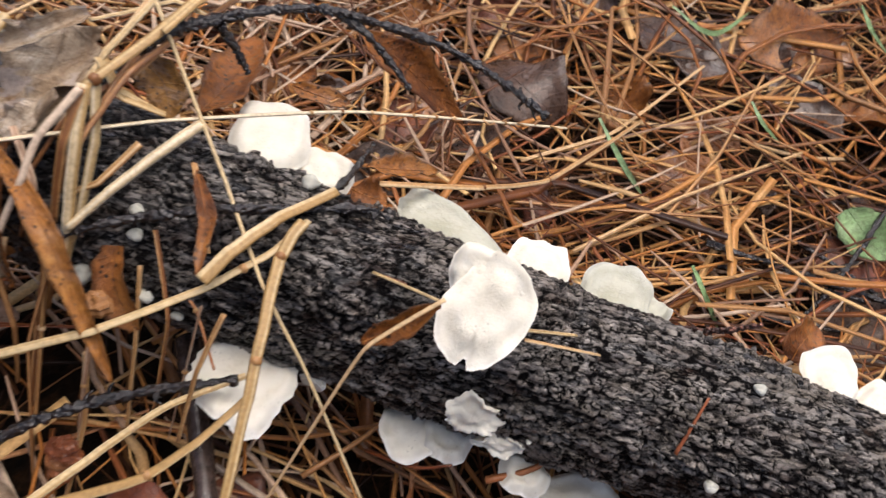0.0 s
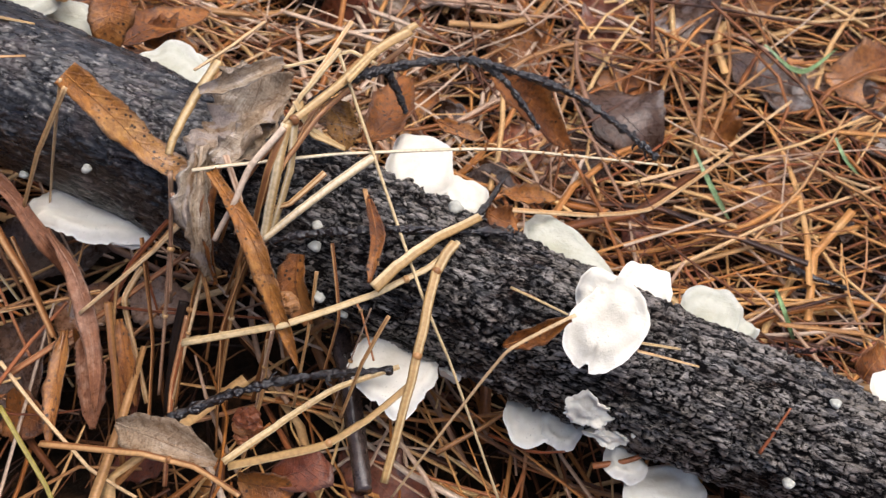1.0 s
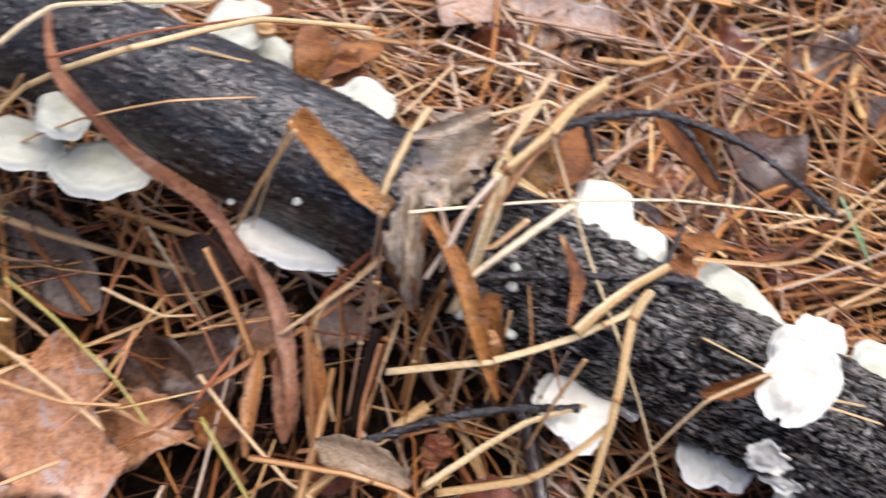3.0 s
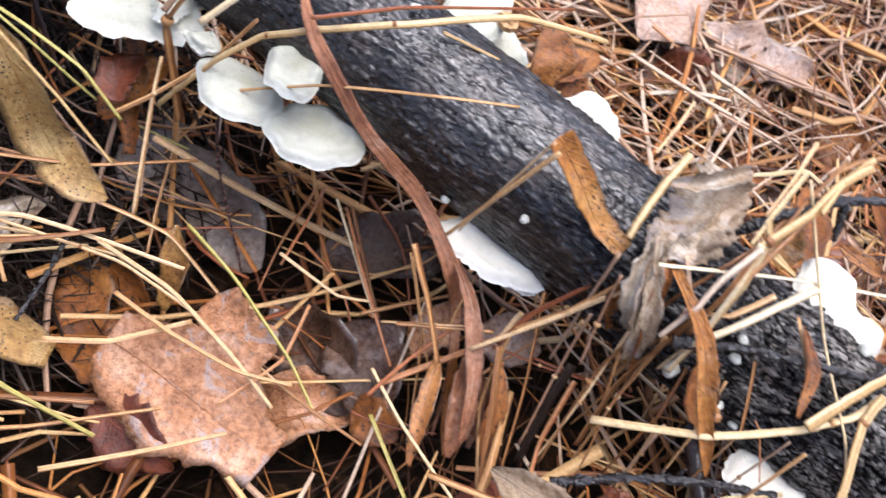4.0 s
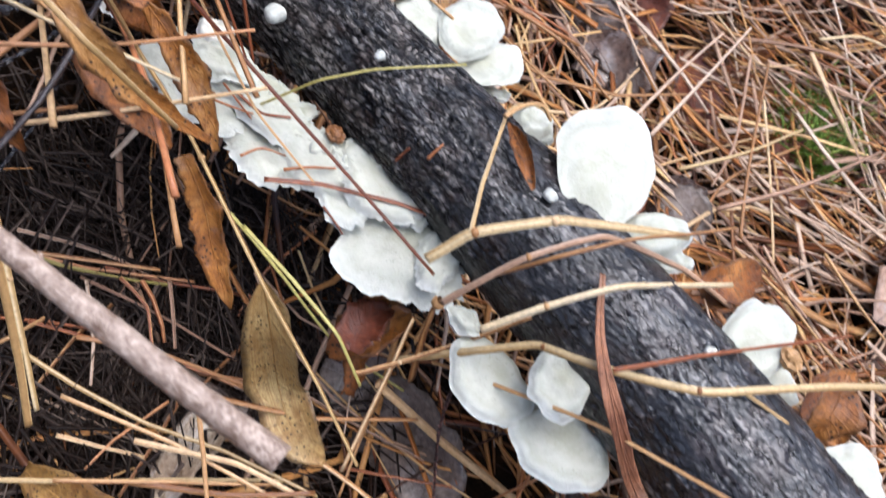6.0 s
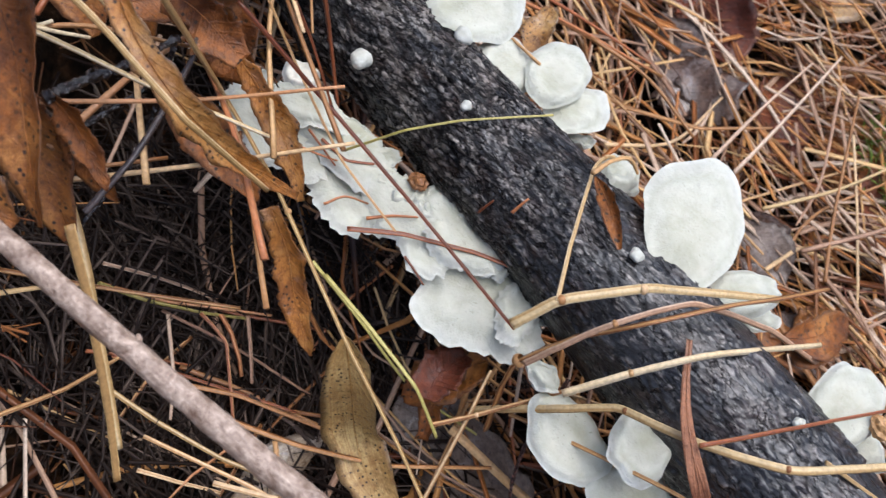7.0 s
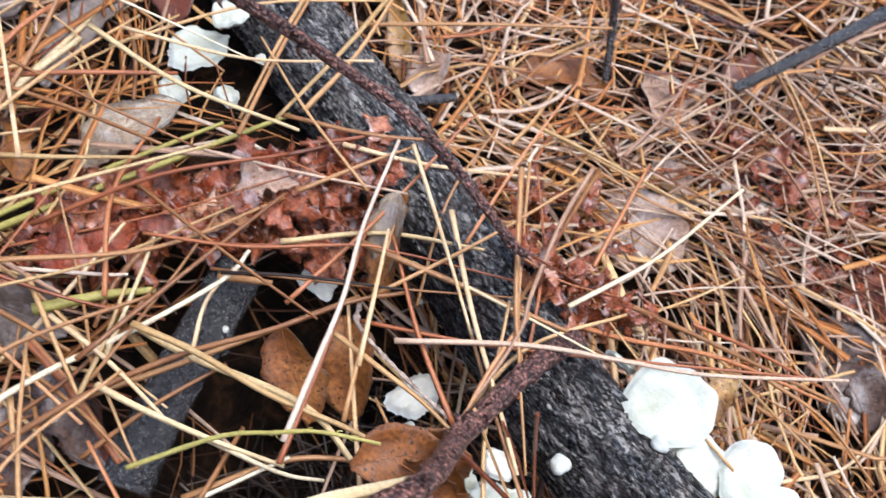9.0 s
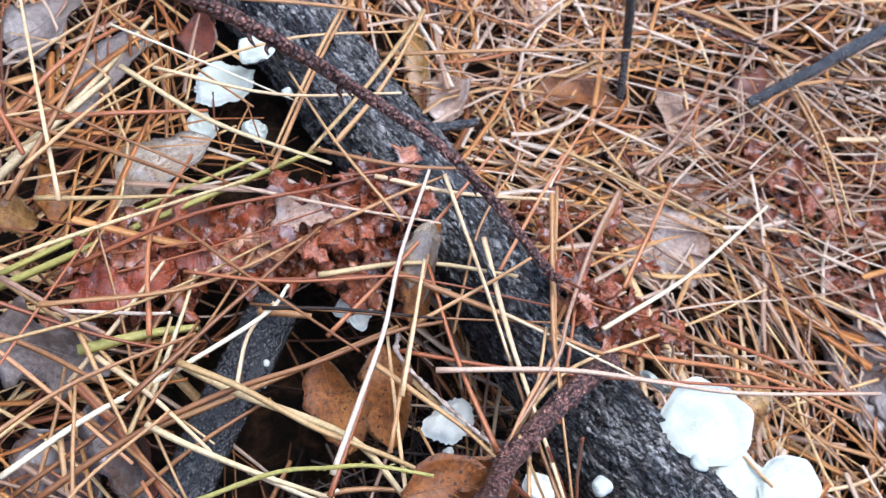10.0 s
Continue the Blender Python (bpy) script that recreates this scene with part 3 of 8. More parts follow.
def build_litter(name, count, box, seed, mat, lengths, radius, lift, label, lean=.10, sides=3, seg=4, thin=.84, fade=.35):
    """Loose needles over the ground, one mesh."""
    rng = np.random.default_rng(seed)
    wide = (box[0] - fade, box[1] + fade, box[2] - fade, box[3] + fade)
    count = int(count * (wide[1] - wide[0]) * (wide[3] - wide[2]) / ((box[1] - box[0]) * (box[3] - box[2])))
    x = rng.uniform(wide[0], wide[1], count)
    y = rng.uniform(wide[2], wide[3], count)
    rim = np.minimum(np.minimum(x - wide[0], wide[1] - x), np.minimum(y - wide[2], wide[3] - y)) / max(fade * 1.6, 1e-6)
    patch = np.sin(5.1 * x + 2.3 * y) + np.sin(3.7 * y - 6.3 * x + 1)
    th = rng.uniform(0, math.pi, count) * .75 + patch * .8
    swept = (x > -.03) & (y > .28) & (rng.uniform(0, 1, count) < .5)
    th = np.where(swept, rng.normal(.65, .35, count), th)
    ln = rng.uniform(*lengths, count) * np.where(swept, 1.25, 1.0)
    h = rng.uniform(*lift, count) ** 1.0
    rise = rng.normal(0, lean, count)
    bend = rng.normal(0, 1.6, count)
    rad = (.55 + 1.25 * rng.uniform(0, 1, count) ** 2.2) * radius
    s = np.linspace(-.5, .5, seg + 1)
    arc = th[:, None] + bend[:, None] * s * ln[:, None] * 4
    step = (ln / seg)[:, None]
    px = np.cumsum(np.cos(arc) * step, 1) + (x - .5 * ln * np.cos(th))[:, None]
    py = np.cumsum(np.sin(arc) * step, 1) + (y - .5 * ln * np.sin(th))[:, None]
    base = gz(px, py)
    mean = base.mean(1, keepdims=True)
    pz = .55 * base + .45 * mean + h[:, None] + rise[:, None] * s * ln[:, None]
    pz = np.maximum(pz, base - .002)
    pts = np.stack([px, py, pz], -1)
    keep = log_gap(pts).min(1) > .004
    keep &= rng.uniform(0, 1, count) < rim + .15 * np.sin(9 * x) * np.sin(8 * y)
    hollow = np.exp(-((x + .46) / .17) ** 2 - ((y - .13) / .11) ** 2) + np.exp(-((x + .62) / .09) ** 2 - ((y - .15) / .07) ** 2)
    hollow += .95 * np.exp(-((x + .13) / .15) ** 2 - ((y - .13) / .09) ** 2)
    hollow += .75 * np.exp(-((x + .64) / .11) ** 2 - ((y - .06) / .07) ** 2)
    hollow += .55 * np.exp(-((x + .38) / .14) ** 2 - ((y - .07) / .08) ** 2)
    hollow += .9 * np.exp(-((x + .20) / .11) ** 2 - ((y - .205) / .045) ** 2)
    keep &= rng.uniform(0, 1, count) > hollow * thin
    clump = np.sin(11 * x + 4 * np.sin(7 * y)) * np.sin(13 * y + 3 * np.sin(9 * x))
    keep &= rng.uniform(0, 1, count) < 1 - .55 * (thin > 0) * np.clip(clump, 0, 1)
    pts, rad, arc = pts[keep], rad[keep], arc[keep]
    n = len(pts)
    a = np.linspace(0, 2 * math.pi, sides, endpoint=False) + .5
    nx, ny = -np.sin(arc), np.cos(arc)
    taper = np.array([1, 1.0, 1.0, .9, .55])[:seg + 1]
    off = rad[:, None] * taper
    vx = pts[..., 0, None] + (off * nx)[..., None] * np.cos(a)
    vy = pts[..., 1, None] + (off * ny)[..., None] * np.cos(a)
    vz = pts[..., 2, None] + off[..., None] * np.sin(a) * .75
    verts = np.stack([vx, vy, vz], -1).reshape(-1, 3)
    one = []
    for i in range(seg):
        for j in range(sides):
            k = (j + 1) % sides
            one.append((i * sides + j, i * sides + k, (i + 1) * sides + k, (i + 1) * sides + j))
    one = np.array(one)
    per = (seg + 1) * sides
    quads = (one[None] + (np.arange(n) * per)[:, None, None]).reshape(-1, 4)
    me = bpy.data.meshes.new(name)
    me.vertices.add(len(verts))
    me.vertices.foreach_set("co", verts.astype(np.float32).ravel())
    me.loops.add(quads.size)
    me.loops.foreach_set("vertex_index", quads.astype(np.int32).ravel())
    me.polygons.add(len(quads))
    me.polygons.foreach_set("loop_start", np.arange(0, quads.size, 4, dtype=np.int32))
    me.polygons.foreach_set("use_smooth", np.ones(len(quads), bool))
    me.update(calc_edges=True)
    me.materials.append(mat)
    ob = new(name, me)
    return tagged(ob, label, "pine needles", kind="stuff")


build_litter("needle_duff", 13000, (-1.35, .75, -.25, 1.3), 1, DUFF, (.04, .13), .0008, (-.010, .008), "matted old pine needles, darkened for the shade deep in the litter", thin=.4)
build_litter("needle_litter", 8500, (-1.35, .75, -.25, 1.3), 6, NEEDLE, (.05, .15), .0011, (.004, .022), "orange-brown dead pine needles covering the ground", .12)
build_litter("loose_needles", 2600, (-1.3, .7, -.2, 1.2), 2, NEEDLE, (.08, .18), .0014, (.014, .034), "loose tan pine needles lying on top of the litter", .16)
build_litter("straw_litter", 1000, (-1.3, .7, -.2, 1.2), 4, TAN, (.07, .20), .0018, (.012, .034), "scattered dry straw pieces among the needles", .14)
build_litter("rust_litter", 2600, (-1.3, .7, -.2, 1.2), 5, RUST, (.04, .12), .0011, (.004, .028), "rust-brown needles mixed into the litter", .16)

build_litter("pale_litter", 5200, (-1.5, -.10, .36, 1.3), 9, PINK, (.05, .16), .0014, (.008, .034), "pale pinkish pine needles on top of the litter", .16)
build_litter("front_pale_litter", 420, (-1.1, .5, -.2, .20), 10, PINK, (.05, .14), .0013, (.008, .026), "pale pinkish needles mixed into the front litter", .16)
# The hollow's shade is put into these needles' dark colour.
build_litter("rotten_needles", 1600, (-.56, -.38, .07, .22), 11, GREYDUFF, (.03, .10), .0007, (.0, .020), "rotten brown needles in the hollow, coloured near-black for its shade", .3, thin=0, fade=.05)
build_litter("outer_litter", 9000, (-3.0, 2.6, -2.2, 3.4), 12, NEEDLE, (.08, .20), .0022, (.004, .03), "dead pine needles thinning out over the forest floor", .12, seg=2, fade=.8)


def drape_needles():
    """Long needles caught on the fern, the leaning twigs and the log's far end."""
    rng = np.random.default_rng(8)
    made = 0
    while made < 62:
        x, y = rng.uniform(-.86, -.50), rng.uniform(.03, .36)
        th, ln = rng.uniform(0, math.pi), rng.uniform(.09, .17)
        top = .118 - .25 * max(0, y - .26)
        dx, dy = .5 * ln * math.cos(th), .5 * ln * math.sin(th)
        z = top + rng.uniform(-.012, .016)
        bow = rng.normal(0, .006)
        pts = np.array([(x - dx, y - dy, z + rng.normal(0, .010)), (x - bow * math.sin(th), y + bow * math.cos(th), z + .003), (x + dx, y + dy, z + rng.normal(0, .010))])
        if log_gap(smooth_line(pts, 5)).min() < .003 or (abs(x + .62) < .05 and abs(y - .15) < .06):
            continue
        mat, label = ((TAN, "long tan pine needle draped over the mound"), (RUST, "rust-brown pine needle draped over the mound"), (STRAW, "pale pine needle draped over the mound"))[rng.choice(3, p=(.62, .22, .16))]
        needle(label, mat, rng.uniform(.0010, .0017), *[tuple(p) for p in pts])
        made += 1


def scatter_leaves():
    """Flattened dead leaves that show between the needles."""
    rng = np.random.default_rng(21)
    kinds = ((LEAF_BROWN, "dead brown leaf pressed under pine needles"), (LEAF_RED, "red-brown dead leaf pressed under pine needles"),
             (LEAF_DARK, "dark wet leaf pressed under pine needles"), (LEAF_PINK, "pale tan leaf pressed under pine needles"), (LEAF_OAK, "orange dead leaf pressed under pine needles"))
    made = 0
    while made < 210:
        x, y = rng.uniform(-1.2, .55), rng.uniform(-.1, 1.05)
        cy = float(axis(x)[0])
        if abs(y - cy) < .06 or math.hypot((x + .55) / .17, (y - .13) / .11) < 1:
            continue
        mat, label = kinds[rng.choice(5, p=(.30, .20, .18, .18, .14))]
        th, ln = rng.uniform(0, 6.28), rng.uniform(.025, .085)
        dx, dy = ln * .5 * math.cos(th), ln * .5 * math.sin(th)
        pts = [(x + dx * q, y + dy * q, float(gz(x + dx * q, y + dy * q)) + h) for q, h in ((-1, rng.uniform(.004, .014)), (0, rng.uniform(.010, .018)), (1, rng.uniform(.004, .014)))]
        leaf(label, mat, ln * rng.uniform(.45, .7), *pts, face=(rng.normal(0, .2), rng.normal(-.1, .2), 1), curl=rng.uniform(.05, .5), lobes=(rng.choice([0, 0, 2.5]), .2), ripple=.1, group="leaves under the needles")
        made += 1


# ---------------------------------------------------------------- the log
def build_log():
    """The trunk, covered with overlapping scaly bark plates that differ in height and tilt."""
    ob = thing("fallen_log", (-.3, .26, .055), "fallen black-barked log, wet and scaly, dotted with white fungi", "log")
    xs = np.concatenate([np.arange(.42, .27, -.005), np.arange(.27, -.90, -.0009), np.arange(-.90, -1.15, -.005)])
    ang = np.concatenate([np.linspace(radians(-38), radians(206), 206, endpoint=False), np.linspace(radians(206), radians(322), 18, endpoint=False)])
    na = len(ang)
    cy, cz, r = axis(xs)
    co, si = np.cos(ang), np.sin(ang)
    smooth = .85 / (1 + np.exp((xs + .125) * 45)) / (1 + np.exp(-(xs + .40) * 35))
    smooth += .25 / (1 + np.exp((xs + .40) * 35)) / (1 + np.exp(-(xs + .60) * 35)) + .45 / (1 + np.exp((xs + .60) * 35))
    verts, cracks, plates = [], [], []
    for i, x in enumerate(xs):
        amp = 1.0 - .74 * smooth[i]
        for q in range(na):
            c, s = co[q], si[q]
            edge, tone, d = 1.0, .5, 0.0
            if s > -.62:
                px, py, pz = x, c * r[i], s * r[i]
                wx = 1.5 * noise.noise((px * 90, py * 120, pz * 120))
                wy = noise.noise((px * 75 + 7, py * 105, pz * 105))
                w2 = .6 * noise.noise((px * 330, py * 420, pz * 420 + 3))
                dist, spot = noise.voronoi((px * 84 + 1.1 * wx + w2, py * 300 + 1.5 * wy + w2, pz * 300 - 1.5 * wy))
                first = min(1.0, (dist[1] - dist[0]) * 4.2)
                big = .5 + .5 * noise.cell(spot[0] * 3.1)
                d2, s2 = noise.voronoi((px * 270 + wy * 2 + w2, py * 560 + wx * 2, pz * 560 + w2))
                small = .5 + .5 * noise.cell(s2[0] * 2.7)
                second = min(1.0, (d2[1] - d2[0]) * 3.4)
                lift = max(-1.0, min(1.0, px * 84 + 1.1 * wx - spot[0].x))
                patch = max(.25, .75 + 1.1 * noise.noise((px * 34, py * 70, pz * 70 + 5)))
                d = amp * (first * patch * (.0003 + .0024 * big + .0017 * lift) + (1.3 - .5 * patch) * .0009 * second * small)
                d += .0020 * noise.noise((px * 13, c * 1.6, s * 1.6)) + amp * .0016 * noise.noise((px * 60, py * 75, pz * 75))
                tone = .6 * big + .4 * small
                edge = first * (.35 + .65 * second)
            rr = r[i] + d - .0019
            verts.append((x, cy[i] + c * rr, cz[i] + s * rr))
            cracks.append(edge)
            plates.append(tone)
    n = len(xs)
    faces = [(i * na + q, i * na + (q + 1) % na, (i + 1) * na + (q + 1) % na, (i + 1) * na + q) for i in range(n - 1) for q in range(na)]
    faces.append(tuple(range(na))[::-1])
    faces.append(tuple((n - 1) * na + q for q in range(na)))
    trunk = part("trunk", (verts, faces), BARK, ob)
    # The last term lightens the far end's colour for its grey sky sheen.
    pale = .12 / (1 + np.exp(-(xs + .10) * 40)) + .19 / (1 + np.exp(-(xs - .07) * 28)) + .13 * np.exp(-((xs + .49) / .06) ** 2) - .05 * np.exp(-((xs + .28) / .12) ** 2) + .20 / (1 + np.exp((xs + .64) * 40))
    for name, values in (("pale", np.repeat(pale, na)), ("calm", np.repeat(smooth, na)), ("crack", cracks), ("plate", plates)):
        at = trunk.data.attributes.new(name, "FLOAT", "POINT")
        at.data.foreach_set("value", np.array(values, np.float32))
    return ob


build_log()


def fern(label, *points, count=12, size=.025):
    """A dead frond: a thin stem with crumpled lobed leaflets on both sides."""
    k = turn_seed()
    rng = np.random.default_rng(k)
    ob = thing("fern_frond", points[0], label, "fern", "dead fern fronds")
    part("stem", tube(points, .0006, 6, 8, .1, (1.2, .4), 1, k), RUST, ob)
    line = smooth_line(points, 24)
    tan, _, _ = frames_of(line)
    for i in range(count):
        u = (i + rng.uniform(.2, .9)) / count
        j = min(int(u * (len(line) - 1)), len(line) - 2)
        for s in (-1, 1):
            if rng.uniform() < .12:
                continue
            side = np.cross(tan[j], (0, -.3, .95)) * s
            d = side * rng.uniform(.5, 1.1) + tan[j] * rng.uniform(-.5, .9) + np.array((0, 0, rng.uniform(-.6, .05)))
            d /= np.linalg.norm(d)
            a = line[j] + side * rng.uniform(0, .5) * size * .5 - np.array((0, 0, rng.uniform(0, .012)))
            for h in range(2):
                grow = rng.uniform(.5, 1.1) * size
                b = a + d * grow * .5 + rng.normal(0, .0016, 3)
                c = a + d * grow + rng.normal(0, .0025, 3)
                v, f, _ = blade_of((a, b, c), grow * rng.uniform(.40, .70), (rng.normal(0, .5), -.4 + rng.normal(0, .5), .9), rng.uniform(-.4, .6), (rng.choice([2.5, 3.5, 4.5]), .34), k * 31 + i * 4 + s + h, .08, .3, .2, 6, 5)
                leafy = part("leaflet", (v, f), LEAF_RUST, ob)
                mark_blade(leafy, len(v), 5)
                a = a + d * grow * .6
                d = d + rng.normal(0, .35, 3)
                d /= np.linalg.norm(d)
    return ob


def moss(label, x, y, r):
    """A tuft of short green shoots, one mesh."""
    rng = np.random.default_rng(turn_seed())
    verts, faces = [], []
    for i in range(230):
        a, q = rng.uniform(0, 6.28), r * math.sqrt(rng.uniform(0, 1))
        px, py = x + q * math.cos(a), y + q * math.sin(a)
        pz = float(gz(px, py)) + .006
        d = np.array((rng.normal(0, .8), rng.normal(0, .8), 1.0))
        d *= rng.uniform(.016, .034) / np.linalg.norm(d)
        v, f = tube([(px, py, pz), (px, py, pz) + d * .6, (px, py, pz) + d + (rng.normal(0, .003), rng.normal(0, .003), 0)], .0017, 4, 2, .1, (1, .2), .4, i)
        faces += [tuple(t + len(verts) for t in fc) for fc in f]
        verts += list(v)
    ob = new("moss", mesh_of("moss", np.array(verts), faces, GREEN))
    return tagged(ob, label, "moss", kind="stuff")


def crumb(label, mat, x, y, z, r):
    """A small wrinkled husk."""
    k = turn_seed()
    rng = np.random.default_rng(k)
    bm = bmesh.new()
    bmesh.ops.create_icosphere(bm, subdivisions=3, radius=r)
    ph = rng.uniform(0, 6.28, 4)
    for v in bm.verts:
        c = v.co / r
        v.co *= 1 + .18 * math.sin(7 * c.x + ph[0]) * math.sin(6 * c.y + ph[1]) + .12 * math.sin(11 * c.z + ph[2])
        v.co.x *= 1.25
    me = bpy.data.meshes.new("seed_husk")
    bm.to_mesh(me)
    bm.free()
    me.materials.append(mat)
    ob = new("seed_husk", me)
    ob.location = (x, y, z)
    return tagged(ob, label, "seed husk")



# ---------------------------------------------------------------- bracket fungi on the far flank
fungus("cream oval bracket fungus with a small one beside it", FUNGUS_CREAM,
       (-0.046, 0.290, 0.112, 99, 0.0204, 0.0167),
       (-0.022, 0.286, 0.106, 48, 0.0119, 0.0130))
fungus("long narrow white shelf fungus along the bark", FUNGUS,
       (0.034, 0.282, 0.100, 65, 0.0132, 0.0275))
fungus("rounded cream bracket fungus behind a larger one", FUNGUS_CREAM,
       (0.070, 0.271, 0.108, 78, 0.0166, 0.0125))
fungus("white bracket fungus with two overlapping lobes", FUNGUS,
       (0.104, 0.275, 0.100, 75, 0.0200, 0.0154),
       (0.118, 0.275, 0.098, 51, 0.0123, 0.0072))
fungus("round cream bracket fungus", FUNGUS_CREAM,
       (0.193, 0.272, 0.100, 66, 0.0152, 0.0128),
       (0.214, 0.268, 0.095, 54, 0.0154, 0.0087))
fungus("half-round white bracket fungus with a lobed rim", FUNGUS,
       (-0.185, 0.302, 0.096, 97, 0.0197, 0.0178),
       (-0.178, 0.310, 0.091, 86, 0.0121, 0.0102))
fungus("small white bracket fungus", FUNGUS,
       (-0.242, 0.310, 0.098, 83, 0.0122, 0.0159))
fungus("white half-round bracket fungus with a brown-stained base", FUNGUS,
       (-0.260, 0.306, 0.112, 90, 0.0239, 0.0163))
fungus("large round white bracket fungus with a smaller lobe", FUNGUS,
       (-0.363, 0.296, 0.128, 109, 0.0329, 0.0248),
       (-0.325, 0.298, 0.118, 68, 0.0203, 0.0110),
       (-0.313, 0.304, 0.105, 42, 0.0124, 0.0075))
fungus("cluster of rounded white bracket lobes", FUNGUS,
       (-0.472, 0.286, 0.112, 121, 0.0170, 0.0150),
       (-0.455, 0.302, 0.115, 111, 0.0196, 0.0160),
       (-0.437, 0.301, 0.109, 64, 0.0178, 0.0140),
       (-0.427, 0.299, 0.098, 36, 0.0081, 0.0039))
fungus("round white bracket fungus with an inner zone", FUNGUS,
       (-0.503, 0.290, 0.118, 81, 0.0249, 0.0212),
       (-0.533, 0.288, 0.108, -164, 0.0090, 0.0018))
fungus("small white bracket fungus at the log's far end", FUNGUS,
       (-0.808, 0.221, 0.115, 126, 0.0116, 0.0096))
fungus("pale fungus scraps on the bark", FUNGUS,
       (-0.654, 0.272, 0.110, 99, 0.0073, 0.0072),
       (-0.696, 0.269, 0.110, 85, 0.0074, 0.0054))
fungus("thin white shelf fungus at the log's edge", FUNGUS,
       (-0.400, 0.289, 0.118, 59, 0.0101, 0.0091),
       (-0.398, 0.294, 0.108, 97, 0.0091, 0.0102))
# ---------------------------------------------------------------- bracket fungi on the near flank
fungus("large creamy white fungus cap facing up, with a notched rim", FUNGUS_CREAM,
       (0.0530, 0.2223, 0.1402, 264, 0.0204, 0.0143, -28, 4),
       (0.0506, 0.2324, 0.1424, 264, 0.0118, 0.0146, -28, 4), wavy=.06, thick=.0035, notch=.25)
fungus("ragged white fungus patch on the lower bark", FUNGUS_CREAM,
       (0.0615, 0.2078, 0.0995, -85, 0.0085, 0.0098, -62),
       (0.0746, 0.2062, 0.0877, -85, 0.0050, 0.0085, -62), wavy=0.16, thick=.0022)
fungus("drooping cream bracket fungus of two lobes", FUNGUS_CREAM,
       (0.043, 0.212, 0.066, -78, 0.0149, 0.0130),
       (0.057, 0.212, 0.068, -64, 0.0114, 0.0101))
fungus("small round bracket fungus with a dark hole", FUNGUS_CREAM,
       (0.088, 0.205, 0.072, -92, 0.0092, 0.0098))
fungus("wide cream bracket fungus under the log", FUNGUS_CREAM,
       (0.111, 0.205, 0.060, -68, 0.0124, 0.0205))
fungus("cream fan-shaped bracket fungus below the log", FUNGUS_CREAM,
       (-0.021, 0.203, 0.078, -66, 0.0214, 0.0186), wavy=.09)
fungus("sliver of cream fungus under the bark edge", FUNGUS_CREAM,
       (0.002, 0.213, 0.075, -13, 0.0061, 0.0019))
fungus("thin white shelf fungus under the log", FUNGUS_CREAM,
       (-0.183, 0.223, 0.072, -72, 0.0155, 0.0277),
       (-0.164, 0.225, 0.066, -66, 0.0095, 0.0119), wavy=.10)
fungus("three overlapping white bracket lobes", FUNGUS,
       (-0.283, 0.212, 0.078, -69, 0.0185, 0.0240),
       (-0.324, 0.205, 0.081, -86, 0.0168, 0.0217),
       (-0.3040, 0.2180, 0.1010, -80, 0.0150, 0.0140),
       (-0.351, 0.212, 0.086, -84, 0.0062, 0.0089), wavy=.05)
fungus("long white shelf fungus of overlapping ragged lobes", FUNGUS,
       (-0.395, 0.216, 0.079, -70, 0.0235, 0.0396, -6),
       (-0.380, 0.226, 0.084, -65, 0.0194, 0.0107, 4),
       (-0.436, 0.213, 0.086, -72, 0.0208, 0.0272, -5),
       (-0.463, 0.198, 0.083, -75, 0.0185, 0.0241, 6),
       (-0.422, 0.223, 0.089, -68, 0.0163, 0.0218),
       (-0.485, 0.206, 0.088, -76, 0.0159, 0.0263, 5),
       (-0.507, 0.185, 0.085, -78, 0.0164, 0.0264, -4),
       (-0.526, 0.186, 0.083, -107, 0.0119, 0.0167),
       (-0.508, 0.200, 0.093, -70, 0.0111, 0.0174),
       (-0.498, 0.205, 0.086, -72, 0.0070, 0.0063, 0),
       (-0.493, 0.208, 0.087, -74, 0.0099, 0.0086, 0),
       (-0.483, 0.211, 0.087, -73, 0.0097, 0.0084, 0),
       (-0.477, 0.210, 0.087, -75, 0.0098, 0.0088, 0),
       (-0.470, 0.214, 0.087, -74, 0.0097, 0.0081, 0),
       (-0.462, 0.212, 0.087, -75, 0.0079, 0.0066, 0),
       (-0.453, 0.215, 0.087, -75, 0.0070, 0.0061, 0),
       (-0.447, 0.220, 0.087, -77, 0.0054, 0.0050, 0),
       (-0.441, 0.222, 0.087, -77, 0.0084, 0.0076, 0),
       (-0.435, 0.221, 0.087, -77, 0.0084, 0.0072, 0),
       (-0.426, 0.222, 0.087, -78, 0.0097, 0.0086, 0),
       (-0.421, 0.222, 0.087, -77, 0.0103, 0.0088, 0),
       (-0.414, 0.228, 0.087, -79, 0.0098, 0.0084, 0),
       (-0.408, 0.227, 0.087, -78, 0.0105, 0.0091, 0),
       (-0.401, 0.229, 0.087, -79, 0.0069, 0.0059, 0), wavy=.13, thick=0.003)
fungus("folded white fungus among the needles", FUNGUS_CREAM,
       (-0.584, 0.207, 0.050, -81, 0.0143, 0.0117),
       (-0.656, 0.189, 0.080, -53, 0.0087, 0.0106), wavy=.11)
fungus("broken white bracket fungi beside the log", FUNGUS,
       (-0.813, 0.202, 0.090, -87, 0.0202, 0.0131),
       (-0.796, 0.178, 0.085, -91, 0.0086, 0.0108),
       (-0.776, 0.201, 0.090, -58, 0.0067, 0.0072), wavy=.09)
fungus("pale fungus edge among leaves", FUNGUS_CREAM,
       (-0.527, 0.212, 0.085, -74, 0.0073, 0.0096))
